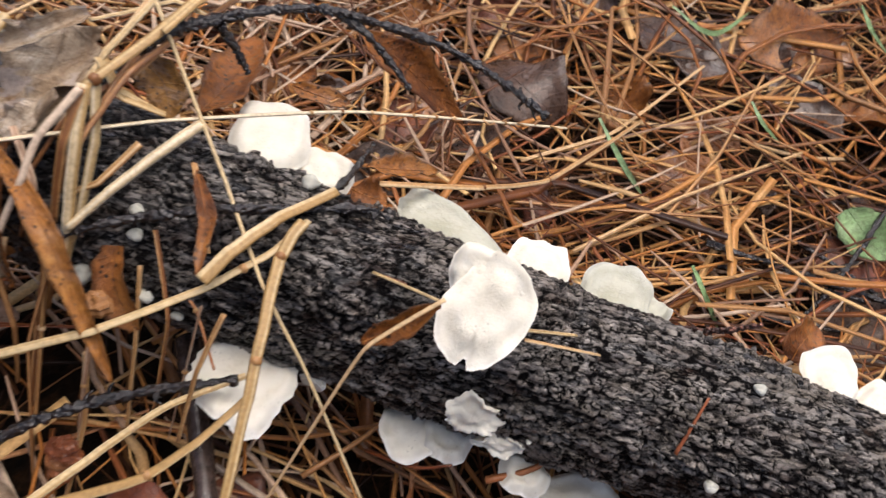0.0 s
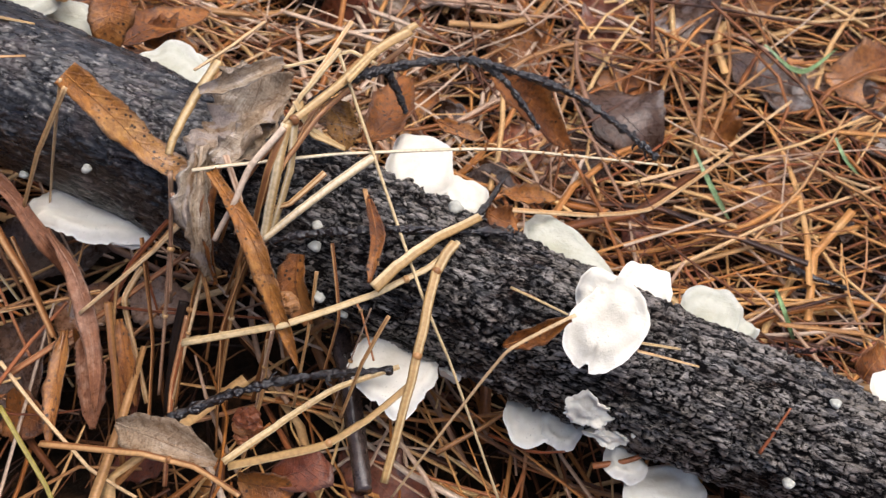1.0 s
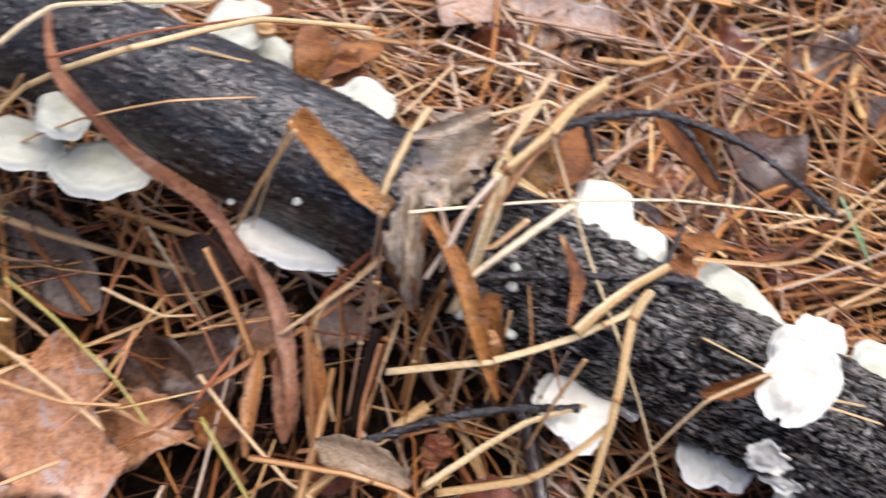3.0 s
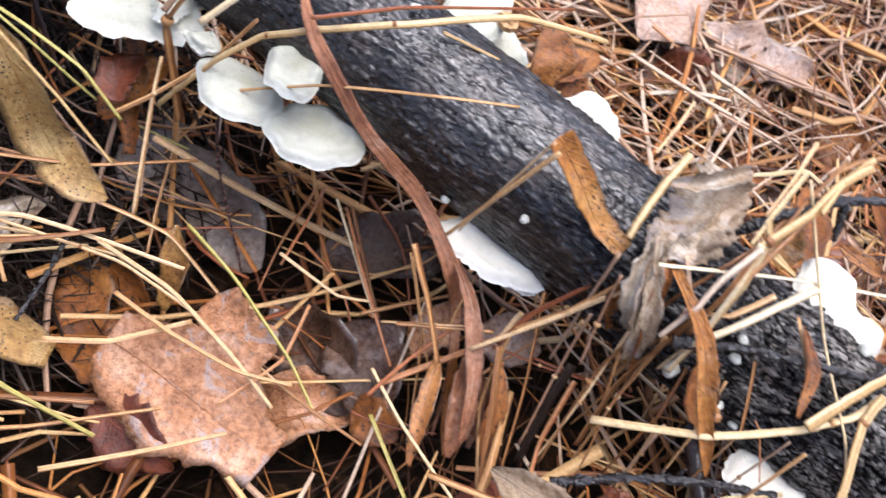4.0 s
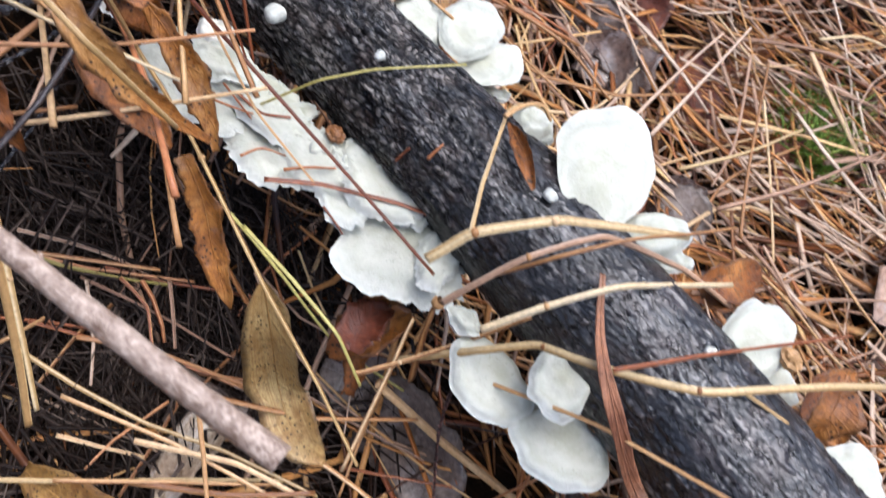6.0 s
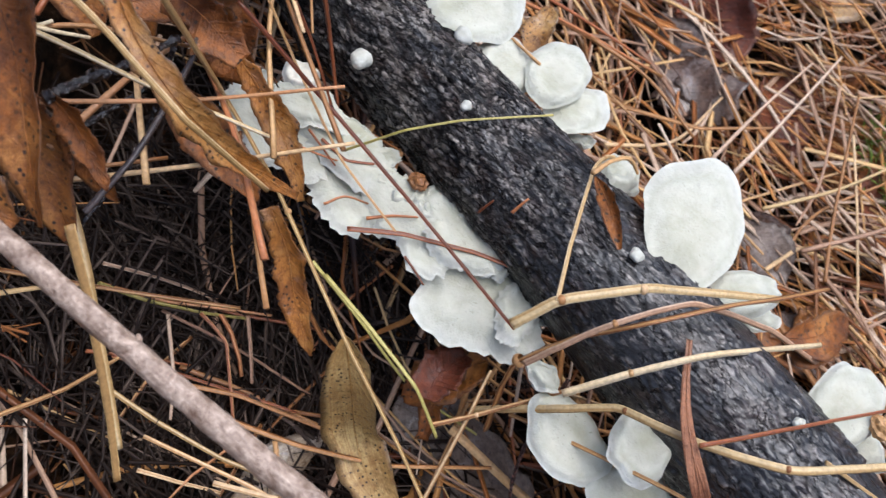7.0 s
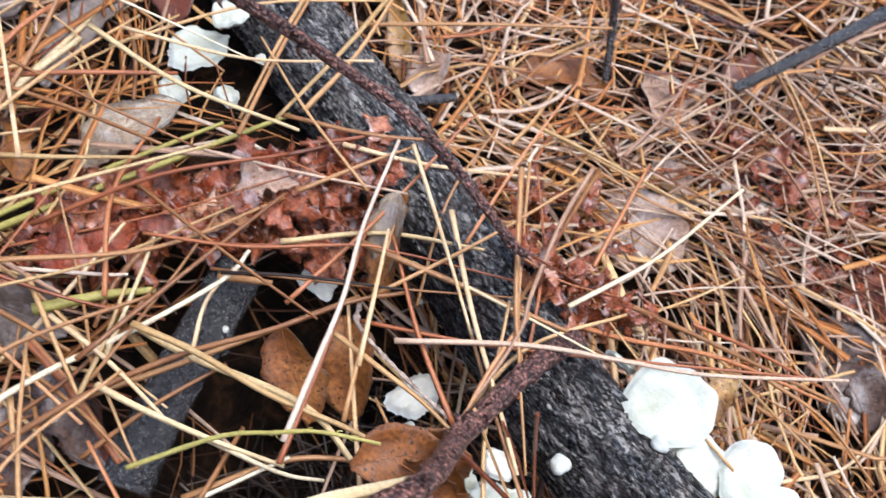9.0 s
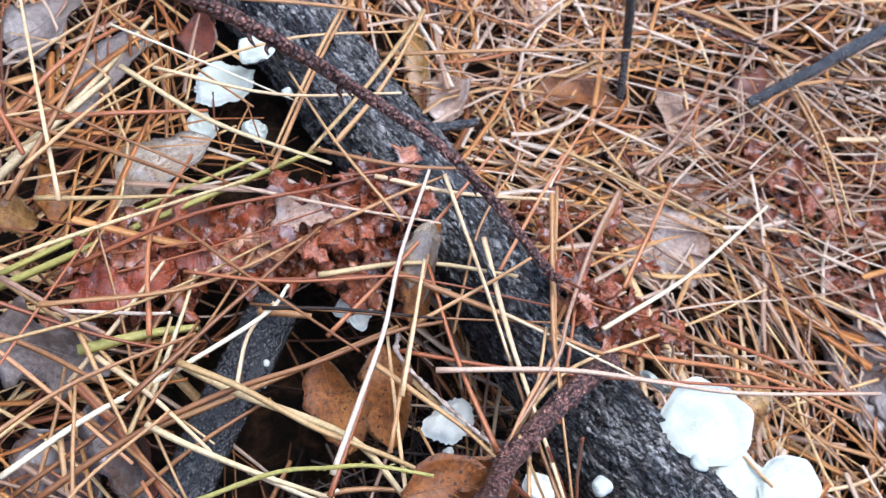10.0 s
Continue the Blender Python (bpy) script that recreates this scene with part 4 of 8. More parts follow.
nub(-0.073, 0.232, 0.119, 0.0024)
nub(-0.071, 0.225, 0.114, 0.0026)
nub(-0.088, 0.215, 0.094, 0.0045)
nub(-0.063, 0.214, 0.095, 0.0030)
nub(-0.051, 0.213, 0.090, 0.0022)
nub(-0.179, 0.224, 0.107, 0.0022)
nub(0.153, 0.238, 0.126, 0.0022)
nub(-0.215, 0.223, 0.084, 0.0020)
nub(-0.022, 0.269, 0.118, 0.0035)
nub(-0.510, 0.229, 0.108, 0.0048)
nub(-0.461, 0.246, 0.123, 0.0026)
nub(-0.366, 0.258, 0.131, 0.0030)
nub(-0.275, 0.264, 0.134, 0.0020)
nub(-0.491, 0.271, 0.120, 0.0044)
nub(-0.784, 0.227, 0.099, 0.0032)
nub(-0.633, 0.230, 0.099, 0.0028)
nub(-0.619, 0.229, 0.081, 0.0014)
nub(-0.569, 0.191, 0.064, 0.0030)
nub(-0.276, 0.263, 0.134, 0.0020)
nub(0.146, 0.206, 0.107, 0.0024)
# ---------------------------------------------------------------- twigs and branches
twig("arching wet black twig with rough bark, forked", DARKTWIG, 0.0022, (-0.109, 0.261, 0.125), (-0.088, 0.278, 0.152), (-0.073, 0.299, 0.153), (-0.048, 0.322, 0.151), (-0.029, 0.333, 0.146), (0.005, 0.346, 0.135), (0.032, 0.343, 0.130), (0.056, 0.326, 0.134), forks=(((-0.036, 0.330, 0.148), (-0.021, 0.331, 0.140), (-0.000, 0.325, 0.126)), ((-0.070, 0.298, 0.152), (-0.065, 0.301, 0.140), (-0.060, 0.301, 0.130)),), buds=10)
twig("thin wet black twig lying across the log", DARKTWIG, 0.002, (-0.098, 0.212, 0.115), (-0.070, 0.227, 0.122), (-0.040, 0.237, 0.130), (-0.001, 0.260, 0.123), (0.006, 0.263, 0.120), forks=(((-0.021, 0.246, 0.128), (-0.011, 0.268, 0.122), (-0.007, 0.303, 0.112)),), buds=8)
twig("black twig poking out under the log", DARKTWIG, 0.0023, (-0.102, 0.149, 0.064), (-0.076, 0.167, 0.080), (-0.050, 0.182, 0.087), (-0.021, 0.197, 0.089), forks=(), buds=6)
twig("dark smooth branch stub below the log", SMOOTHTWIG, 0.0056, (-0.054, 0.225, 0.050), (-0.037, 0.196, 0.052), (-0.014, 0.154, 0.058), forks=(), rough=0.06, name="branch")
twig("reddish brown twig with flaky bark slanting over the log", REDTWIG, 0.0029, (-0.709, 0.136, 0.290), (-0.701, 0.164, 0.262), (-0.685, 0.199, 0.225), (-0.654, 0.231, 0.193), (-0.603, 0.252, 0.158), (-0.594, 0.258, 0.150), forks=(), buds=30, rough=0.14)
twig("thick reddish brown twig leaning against the log", REDTWIG, 0.0047, (-0.552, 0.266, 0.124), (-0.551, 0.238, 0.135), (-0.541, 0.184, 0.150), (-0.528, 0.146, 0.196), (-0.532, 0.111, 0.205), (-0.536, 0.086, 0.210), (-0.5240, 0.0670, 0.2220), forks=(), buds=24, rough=0.12, taper=(1.2, .8))
twig("peeled pale grey stick", GREYTWIG, 0.0043, (-0.346, 0.090, 0.180), (-0.391, 0.078, 0.183), (-0.427, 0.069, 0.185), (-0.486, 0.055, 0.188), (-0.535, 0.042, 0.190), forks=(), rough=0.07, name="stick", buds=2, bud=.25)
twig("short dark stick with a pale cut end", DARKTWIG, 0.0042, (-0.741, 0.298, 0.066), (-0.735, 0.315, 0.066), (-0.729, 0.333, 0.066), forks=(), rough=0.08, name="stick")
twig("thin kinked grey-brown twig", GREYTWIG, 0.0012, (-0.622, 0.188, 0.119), (-0.611, 0.181, 0.121), (-0.579, 0.184, 0.126), (-0.548, 0.189, 0.133), forks=(), buds=3)
twig("dark branch among the far needles", BRANCH, 0.005, (-0.635, 0.665, 0.090), (-0.643, 0.585, 0.070), (-0.654, 0.533, 0.045), forks=(), rough=0.16)
twig("thin far twig on the litter", REDTWIG, 0.0018, (-0.743, 0.542, 0.050), (-0.709, 0.560, 0.050), (-0.684, 0.587, 0.045), forks=())
twig("upright dark dead stem", BRANCH, 0.0036, (-0.744, 0.460, 0.120), (-0.735, 0.476, 0.060), (-0.716, 0.471, 0.020), forks=(), rough=0.12)
twig("dark twig under the front needles", DARKTWIG, 0.0016, (-0.357, 0.123, 0.005), (-0.347, 0.100, 0.010), (-0.341, 0.076, 0.010), forks=())
twig("thin dark red stem standing in the litter", REDTWIG, 0.0009, (-0.343, 0.224, 0.080), (-0.326, 0.196, 0.040), (-0.286, 0.172, -0.010), forks=())
twig("dark thin twig beside the log", DARKTWIG, 0.0012, (-0.534, 0.150, 0.140), (-0.529, 0.131, 0.090), (-0.519, 0.097, 0.070), forks=())
twig("dark twig lying across the litter", DARKTWIG, 0.0022, (0.165, 0.386, 0.029), (0.213, 0.386, 0.029), (0.279, 0.389, 0.026), forks=(((0.270, 0.455, 0.030), (0.243, 0.396, 0.026), (0.223, 0.363, 0.023)),))
twig("short stalk with a pale broken tip", REDTWIG, 0.0014, (0.127, 0.267, 0.105), (0.141, 0.265, 0.115), (0.152, 0.264, 0.128), forks=())
twig("olive mossy stem with side shoots", OLIVE, 0.001, (-0.603, 0.065, 0.135), (-0.590, 0.099, 0.155), (-0.578, 0.116, 0.165), (-0.568, 0.130, 0.170), (-0.551, 0.146, 0.175), forks=(), buds=9, rough=0.15)
twig("kinked dark needle bundle", DARKTWIG, 0.0011, (-0.678, 0.253, 0.135), (-0.648, 0.245, 0.135), (-0.623, 0.242, 0.130), (-0.600, 0.237, 0.125), forks=(), buds=3)
# ---------------------------------------------------------------- dry stalks, right half
stalk("thick pale straw crossing the log, cut at its end", STRAW, 0.0021, (-0.106, 0.172, 0.090), (-0.067, 0.185, 0.113), (-0.038, 0.207, 0.123), (-0.021, 0.226, 0.129), (-0.014, 0.242, 0.131), nodes=(0.66, 0.93))
stalk("bent pale straw hanging in front of the log", STRAW, 0.0024, (-0.015, 0.239, 0.133), (-0.018, 0.225, 0.130), (-0.013, 0.196, 0.125), (-0.010, 0.177, 0.117), (-0.006, 0.146, 0.098), nodes=(0.2, 0.62))
stalk("short split pale straw on the bark", STRAW, 0.0026, (-0.038, 0.207, 0.129), (-0.033, 0.218, 0.133), (-0.024, 0.236, 0.134), (-0.010, 0.261, 0.128), flat=0.5)
stalk("thin yellow grass stem with a seed spike", STRAW, 0.0012, (-0.124, 0.221, 0.140), (-0.116, 0.225, 0.142), (-0.075, 0.255, 0.141), (-0.019, 0.293, 0.135), (0.015, 0.314, 0.127), (0.067, 0.344, 0.115), nodes=(0.55, 0.62, 0.69, 0.76, 0.82, 0.88, 0.94))
stalk("thin straw crossing the bark", STRAW, 0.001, (-0.091, 0.291, 0.160), (-0.047, 0.247, 0.132), (-0.020, 0.214, 0.127), (0.002, 0.200, 0.105), (0.042, 0.169, 0.065))
stalk("tan stalk in the bent bundle", TAN, 0.00136, (-0.070, 0.322, 0.150), (-0.081, 0.284, 0.153), (-0.086, 0.261, 0.155), (-0.089, 0.247, 0.150), (-0.094, 0.227, 0.140), (-0.100, 0.210, 0.100), flat=0.6)
stalk("thin tan stalk in the bent bundle", TAN, 0.00102, (-0.077, 0.326, 0.150), (-0.087, 0.282, 0.155), (-0.090, 0.258, 0.152), (-0.091, 0.234, 0.145), (-0.098, 0.219, 0.120), (-0.107, 0.211, 0.070), flat=0.6)
stalk("split tan stalk beside the bundle", TAN, 0.00119, (-0.087, 0.284, 0.150), (-0.094, 0.253, 0.148), (-0.100, 0.239, 0.145), (-0.107, 0.226, 0.130), (-0.112, 0.218, 0.100), flat=0.5)
stalk("curled strip of pale straw", STRAW, 0.0018, (-0.097, 0.263, 0.155), (-0.087, 0.254, 0.148), (-0.073, 0.258, 0.142), flat=0.4)
stalk("pale straw lying along the bark", STRAW, 0.0022, (-0.061, 0.261, 0.140), (-0.070, 0.246, 0.136), (-0.080, 0.229, 0.130), (-0.090, 0.215, 0.120))
stalk("slender straw rising through the tangle", STRAW, 0.0015, (-0.068, 0.301, 0.150), (-0.091, 0.306, 0.150), (-0.106, 0.289, 0.150), (-0.113, 0.282, 0.150))
stalk("tan stalk standing in the tangle", TAN, 0.00178, (-0.100, 0.216, 0.110), (-0.098, 0.199, 0.075), (-0.093, 0.168, 0.030), nodes=(0.5,))
stalk("tan stalk standing in the litter", TAN, 0.00144, (-0.083, 0.218, 0.100), (-0.079, 0.199, 0.080), (-0.079, 0.180, 0.040))
stalk("orange dry stem among needles", TAN, 0.00136, (-0.128, 0.226, 0.110), (-0.140, 0.208, 0.090), (-0.154, 0.196, 0.070), (-0.145, 0.170, 0.040), (-0.123, 0.139, 0.030), nodes=(0.45,))
stalk("long tan straw behind the log", TAN, 0.00153, (0.001, 0.284, 0.112), (0.039, 0.309, 0.100), (0.069, 0.344, 0.080), (0.118, 0.456, 0.035), nodes=(0.35, 0.7))
stalk("pale straw in front of the fungus", STRAW, 0.0018, (-0.070, 0.137, 0.076), (-0.055, 0.161, 0.080), (-0.041, 0.180, 0.086), (-0.019, 0.199, 0.090), nodes=(0.5,))
stalk("bent pale straw below the fungus", STRAW, 0.0021, (-0.064, 0.131, 0.092), (-0.033, 0.148, 0.103), (-0.021, 0.162, 0.109), (-0.010, 0.181, 0.116), nodes=(0.4,))
stalk("curved orange grass stem", TAN, 0.00187, (-0.147, 0.122, 0.055), (-0.103, 0.130, 0.069), (-0.080, 0.132, 0.073), (-0.057, 0.126, 0.080), nodes=(0.5,))
stalk("thin stalk ending on the big fungus", TAN, 0.00085, (0.039, 0.215, 0.151), (0.020, 0.199, 0.136), (0.010, 0.181, 0.100), (-0.002, 0.157, 0.055))
stalk("thin pale straw on the bark", STRAW, 0.0009, (0.013, 0.232, 0.128), (0.037, 0.220, 0.142))
stalk("thin pale straw beside the fungus", STRAW, 0.0008, (0.067, 0.223, 0.137), (0.086, 0.233, 0.129))
stalk("thin tan straw beside the fungus", TAN, 0.00076, (0.068, 0.220, 0.136), (0.096, 0.231, 0.125))
stalk("brown stalk on the upper bark", TAN, 0.00136, (-0.060, 0.251, 0.130), (-0.050, 0.235, 0.130), (-0.041, 0.219, 0.127), flat=0.5)
stalk("thin stalk rising beside the log", TAN, 0.00102, (-0.147, 0.334, 0.120), (-0.148, 0.302, 0.130), (-0.150, 0.271, 0.140))
stalk("long thin tan straw over the needles", TAN, 0.00119, (-0.226, 0.371, 0.060), (-0.152, 0.382, 0.050), (-0.110, 0.389, 0.040))
stalk("tan straw lying on the far litter", TAN, 0.00144, (0.051, 0.572, 0.015), (0.086, 0.488, 0.025), (0.124, 0.431, 0.024), group="straws on the litter")
stalk("tan straw lying on the far litter", TAN, 0.00144, (0.116, 0.655, 0.011), (0.140, 0.593, 0.019), (0.173, 0.556, 0.016), group="straws on the litter")
stalk("tan straw lying on the far litter", TAN, 0.00144, (0.058, 0.404, 0.026), (0.105, 0.446, 0.028), (0.157, 0.547, 0.017), group="straws on the litter")
stalk("tan straw lying on the far litter", TAN, 0.00144, (0.095, 0.347, 0.034), (0.146, 0.409, 0.031), (0.224, 0.493, 0.019), group="straws on the litter")
stalk("tan straw lying on the far litter", TAN, 0.00144, (0.057, 0.370, 0.029), (0.130, 0.390, 0.033), (0.195, 0.419, 0.025), group="straws on the litter")
stalk("tan straw lying on the far litter", TAN, 0.00144, (0.093, 0.550, 0.016), (0.158, 0.498, 0.024), (0.224, 0.493, 0.019), group="straws on the litter")
stalk("tan straw lying on the far litter", TAN, 0.00144, (-0.022, 0.510, 0.019), (0.052, 0.527, 0.023), (0.119, 0.587, 0.014), group="straws on the litter")
stalk("tan straw lying on the far litter", TAN, 0.00144, (0.142, 0.396, 0.028), (0.169, 0.458, 0.027), (0.198, 0.557, 0.017), group="straws on the litter")
# ---------------------------------------------------------------- dry stalks, middle
leaf("long twisted rust-brown grass blade hanging over the log", LEAF_BLADE, 0.0078, (-0.327, 0.249, 0.134), (-0.309, 0.227, 0.135), (-0.287, 0.211, 0.134), (-0.258, 0.208, 0.112), (-0.225, 0.215, 0.083), (-0.195, 0.202, 0.073), (-0.179, 0.199, 0.043), (-0.165, 0.182, 0.026), (-0.153, 0.157, 0.005), name="grass_blade", tip=0.15, base=0.4, curl=0.12, ripple=0.12, category="grass blade", face=(.3, -.5, .8), ragged=.05)
leaf("curled rust-brown grass blade in the litter", LEAF_BLADE, 0.0065, (-0.156, 0.189, 0.030), (-0.143, 0.182, 0.025), (-0.135, 0.163, 0.005), name="grass_blade", tip=0.4, base=0.5, curl=0.6, category="grass blade")
stalk("long jointed straw bent over the log", STRAW, 0.0018, (-0.359, 0.191, 0.050), (-0.353, 0.195, 0.062), (-0.337, 0.205, 0.092), (-0.323, 0.218, 0.110), (-0.298, 0.221, 0.133), (-0.270, 0.235, 0.149), (-0.235, 0.287, 0.144), (-0.201, 0.350, 0.105), nodes=(0.45, 0.72), taper=(1, .9))
stalk("thin brown stem slanting across the bark", TAN, 0.00102, (-0.347, 0.199, 0.062), (-0.339, 0.202, 0.068), (-0.284, 0.210, 0.118), (-0.232, 0.209, 0.160), (-0.208, 0.238, 0.149))
stalk("split brown grass stem folded over the log", TAN, 0.0036, (-0.348, 0.193, 0.045), (-0.358, 0.199, 0.070), (-0.363, 0.200, 0.100), (-0.356, 0.215, 0.122), (-0.343, 0.231, 0.146), (-0.331, 0.255, 0.152), (-0.304, 0.326, 0.128), flat=0.45, nodes=(0.33,))
stalk("pale straw leaning over the log", STRAW, 0.0024, (-0.374, 0.189, 0.138), (-0.370, 0.204, 0.151), (-0.352, 0.236, 0.156), (-0.315, 0.298, 0.132), nodes=(0.3, 0.62))
stalk("slim bent straw rising over the log", STRAW, 0.0014, (-0.370, 0.203, 0.151), (-0.383, 0.223, 0.149), (-0.406, 0.270, 0.131), (-0.408, 0.284, 0.125), (-0.403, 0.305, 0.112), nodes=(0.72,))
stalk("long straw across the bark", STRAW, 0.0018, (-0.342, 0.198, 0.118), (-0.333, 0.217, 0.132), (-0.319, 0.245, 0.143), (-0.284, 0.323, 0.105), nodes=(0.35,))
stalk("brown straw lying over the log", PINK, 0.0018, (-0.360, 0.196, 0.112), (-0.357, 0.204, 0.125), (-0.351, 0.220, 0.143), (-0.338, 0.250, 0.150), (-0.305, 0.299, 0.115), (-0.241, 0.375, 0.040), nodes=(0.4,))
leaf("small curled brown leaf on the bark", LEAF_BROWN, 0.0075, (-0.403, 0.270, 0.128), (-0.386, 0.260, 0.134), (-0.372, 0.251, 0.134), tip=0.3, curl=0.8)
stalk("fine olive tendril across the bark", OLIVE, 0.0007, (-0.484, 0.202, 0.088), (-0.468, 0.218, 0.116), (-0.456, 0.238, 0.125), (-0.436, 0.275, 0.127))
stalk("bright thin straw on wet bark", STRAW, 0.0014, (-0.258, 0.261, 0.134), (-0.232, 0.273, 0.128))
stalk("rust stem across the far bark", RUST, 0.0012, (-0.298, 0.214, 0.146), (-0.276, 0.258, 0.138), (-0.226, 0.362, 0.100))
stalk("tan stalk beside the curled leaf", TAN, 0.00136, (-0.183, 0.228, 0.152), (-0.194, 0.215, 0.120), (-0.204, 0.207, 0.085))
stalk("orange stalk below the leaf", TAN, 0.00136, (-0.123, 0.225, 0.115), (-0.139, 0.208, 0.090), (-0.164, 0.180, 0.060))
leaf("brown strap leaf folded near the log", LEAF_STRAP, 0.015, (-0.187, 0.234, 0.153), (-0.170, 0.234, 0.139), (-0.153, 0.233, 0.124), (-0.136, 0.232, 0.119), tip=0.75, base=0.8, curl=0.3, ripple=0.06, face=(.3, -.25, .9))
stalk("stem of the folded strap leaf", TAN, 0.00128, (-0.187, 0.231, 0.152), (-0.196, 0.224, 0.106), (-0.204, 0.218, 0.061))
# ---------------------------------------------------------------- dry stalks, left half
stalk("long yellow straw standing over the hollow", PALEYELLOW, 0.0018, (-0.526, 0.089, 0.245), (-0.502, 0.103, 0.252), (-0.489, 0.114, 0.250), (-0.5153, 0.1613, 0.1218), (-0.4757, 0.1576, 0.1162), (-0.4087, 0.1448, 0.1061), (-0.3700, 0.1400, 0.0980), (-0.3330, 0.1350, 0.0860), nodes=(0.25, 0.62), taper=(1, .7))
stalk("pale thick stalk over the red twig", STRAW, 0.0027, (-0.548, 0.081, 0.200), (-0.546, 0.094, 0.200), (-0.541, 0.114, 0.200), (-0.531, 0.151, 0.180))
twig("dark twig between the hanging leaves", DARKTWIG, 0.0014, (-0.536, 0.071, 0.110), (-0.531, 0.104, 0.120), (-0.532, 0.139, 0.125), forks=(), buds=3)
stalk("thin rust needle lying on the white shelf", RUST, 0.0013, (-0.536, 0.179, 0.148), (-0.498, 0.198, 0.115), (-0.449, 0.207, 0.101), (-0.374, 0.212, 0.093))
stalk("tan needle lying on the white shelf", TAN, 0.00102, (-0.547, 0.194, 0.150), (-0.524, 0.198, 0.120), (-0.478, 0.195, 0.098), (-0.437, 0.197, 0.092))
stalk("rust needle standing by the shelf", RUST, 0.0012, (-0.530, 0.212, 0.160), (-0.520, 0.217, 0.120), (-0.503, 0.215, 0.088))
stalk("thin needle by the red twig", RUST, 0.0011, (-0.536, 0.201, 0.150), (-0.522, 0.207, 0.125), (-0.501, 0.209, 0.095))
stalk("rust twin needle on the white shelf", RUST, 0.0014, (-0.451, 0.180, 0.092), (-0.436, 0.199, 0.092), (-0.410, 0.222, 0.092), (-0.381, 0.238, 0.096))
stalk("short dark needle on the shelf", RUST, 0.0009, (-0.492, 0.197, 0.092), (-0.478, 0.200, 0.091), (-0.470, 0.210, 0.091))
stalk("yellow-green stem slanting through the hollow", OLIVE, 0.0012, (-0.450, 0.163, 0.080), (-0.423, 0.171, 0.060), (-0.382, 0.181, 0.030), (-0.348, 0.201, 0.010))
stalk("upright tan stalk in the hollow", PALEYELLOW, 0.0016, (-0.537, 0.099, 0.100), (-0.503, 0.089, 0.080), (-0.460, 0.071, 0.040), (-0.440, 0.062, 0.020), flat=0.5, nodes=(0.5,))
stalk("tan stalk lying in the hollow", TAN, 0.00153, (-0.536, 0.062, 0.030), (-0.505, 0.093, 0.030), (-0.465, 0.141, 0.020))
stalk("long tan stalk in front litter", TAN, 0.00144, (-0.437, 0.072, 0.030), (-0.390, 0.097, 0.030), (-0.323, 0.126, 0.020), (-0.261, 0.131, 0.010), (-0.220, 0.131, 0.000), nodes=(0.4,))
stalk("tan straw across front leaves", TAN, 0.00119, (-0.356, 0.137, 0.030), (-0.315, 0.150, 0.025), (-0.253, 0.142, 0.000))
stalk("tan straw above the mottled leaf", TAN, 0.00128, (-0.408, 0.050, 0.035), (-0.378, 0.087, 0.030), (-0.351, 0.121, 0.020))
stalk("straw pressed between leaves", TAN, 0.00136, (-0.449, 0.088, 0.050), (-0.427, 0.112, 0.040), (-0.391, 0.139, 0.025))
stalk("upright straw in the front litter", STRAW, 0.0012, (-0.263, 0.214, 0.040), (-0.225, 0.201, -0.000), (-0.180, 0.175, -0.020))
stalk("tan straw below the shelf fungi", TAN, 0.00136, (-0.365, 0.167, 0.060), (-0.358, 0.180, 0.065), (-0.344, 0.209, 0.080), (-0.333, 0.228, 0.105), nodes=(0.4,))
stalk("tan straw under the shelf", TAN, 0.00136, (-0.337, 0.148, 0.020), (-0.358, 0.185, 0.060), (-0.367, 0.202, 0.070))
# ---------------------------------------------------------------- long needles at the far end
needle("long rust-brown pine needle lying across the far litter", RUST, 0.001326, (-0.615, 0.184, 0.118), (-0.574, 0.224, 0.126), (-0.536, 0.273, 0.127), (-0.464, 0.374, 0.122))
needle("long tan pine needle lying across the far litter", TAN, 0.001632, (-0.647, 0.062, 0.112), (-0.636, 0.120, 0.116), (-0.625, 0.190, 0.120))
needle("long rust-brown pine needle lying across the far litter", RUST, 0.001326, (-0.573, 0.116, 0.135), (-0.612, 0.165, 0.128), (-0.659, 0.218, 0.125))
needle("long tan pine needle lying across the far litter", TAN, 0.001428, (-0.575, 0.149, 0.130), (-0.623, 0.197, 0.128), (-0.652, 0.229, 0.125))
needle("long rust-brown pine needle lying across the far litter", RUST, 0.001428, (-0.548, 0.188, 0.133), (-0.593, 0.200, 0.130), (-0.642, 0.219, 0.127))
needle("long tan pine needle lying across the far litter", TAN, 0.001428, (-0.634, 0.286, 0.150), (-0.576, 0.242, 0.140), (-0.547, 0.228, 0.132))
needle("long tan pine needle lying across the far litter", TAN, 0.001836, (-0.640, 0.380, 0.070), (-0.601, 0.294, 0.110), (-0.576, 0.241, 0.135))
needle("long tan pine needle lying across the far litter", TAN, 0.001428, (-0.675, 0.251, 0.140), (-0.617, 0.232, 0.138), (-0.579, 0.221, 0.130))
needle("long tan pine needle lying across the far litter", TAN, 0.001428, (-0.655, 0.011, 0.100), (-0.660, 0.066, 0.110), (-0.679, 0.114, 0.115))
needle("long tan pine needle lying across the far litter", TAN, 0.001326, (-0.689, 0.052, 0.100), (-0.700, 0.083, 0.110), (-0.715, 0.115, 0.115))
needle("olive-green grass stem lying across the far litter", OLIVE, 0.002856, (-0.696, 0.062, 0.110), (-0.687, 0.090, 0.112), (-0.677, 0.112, 0.113))
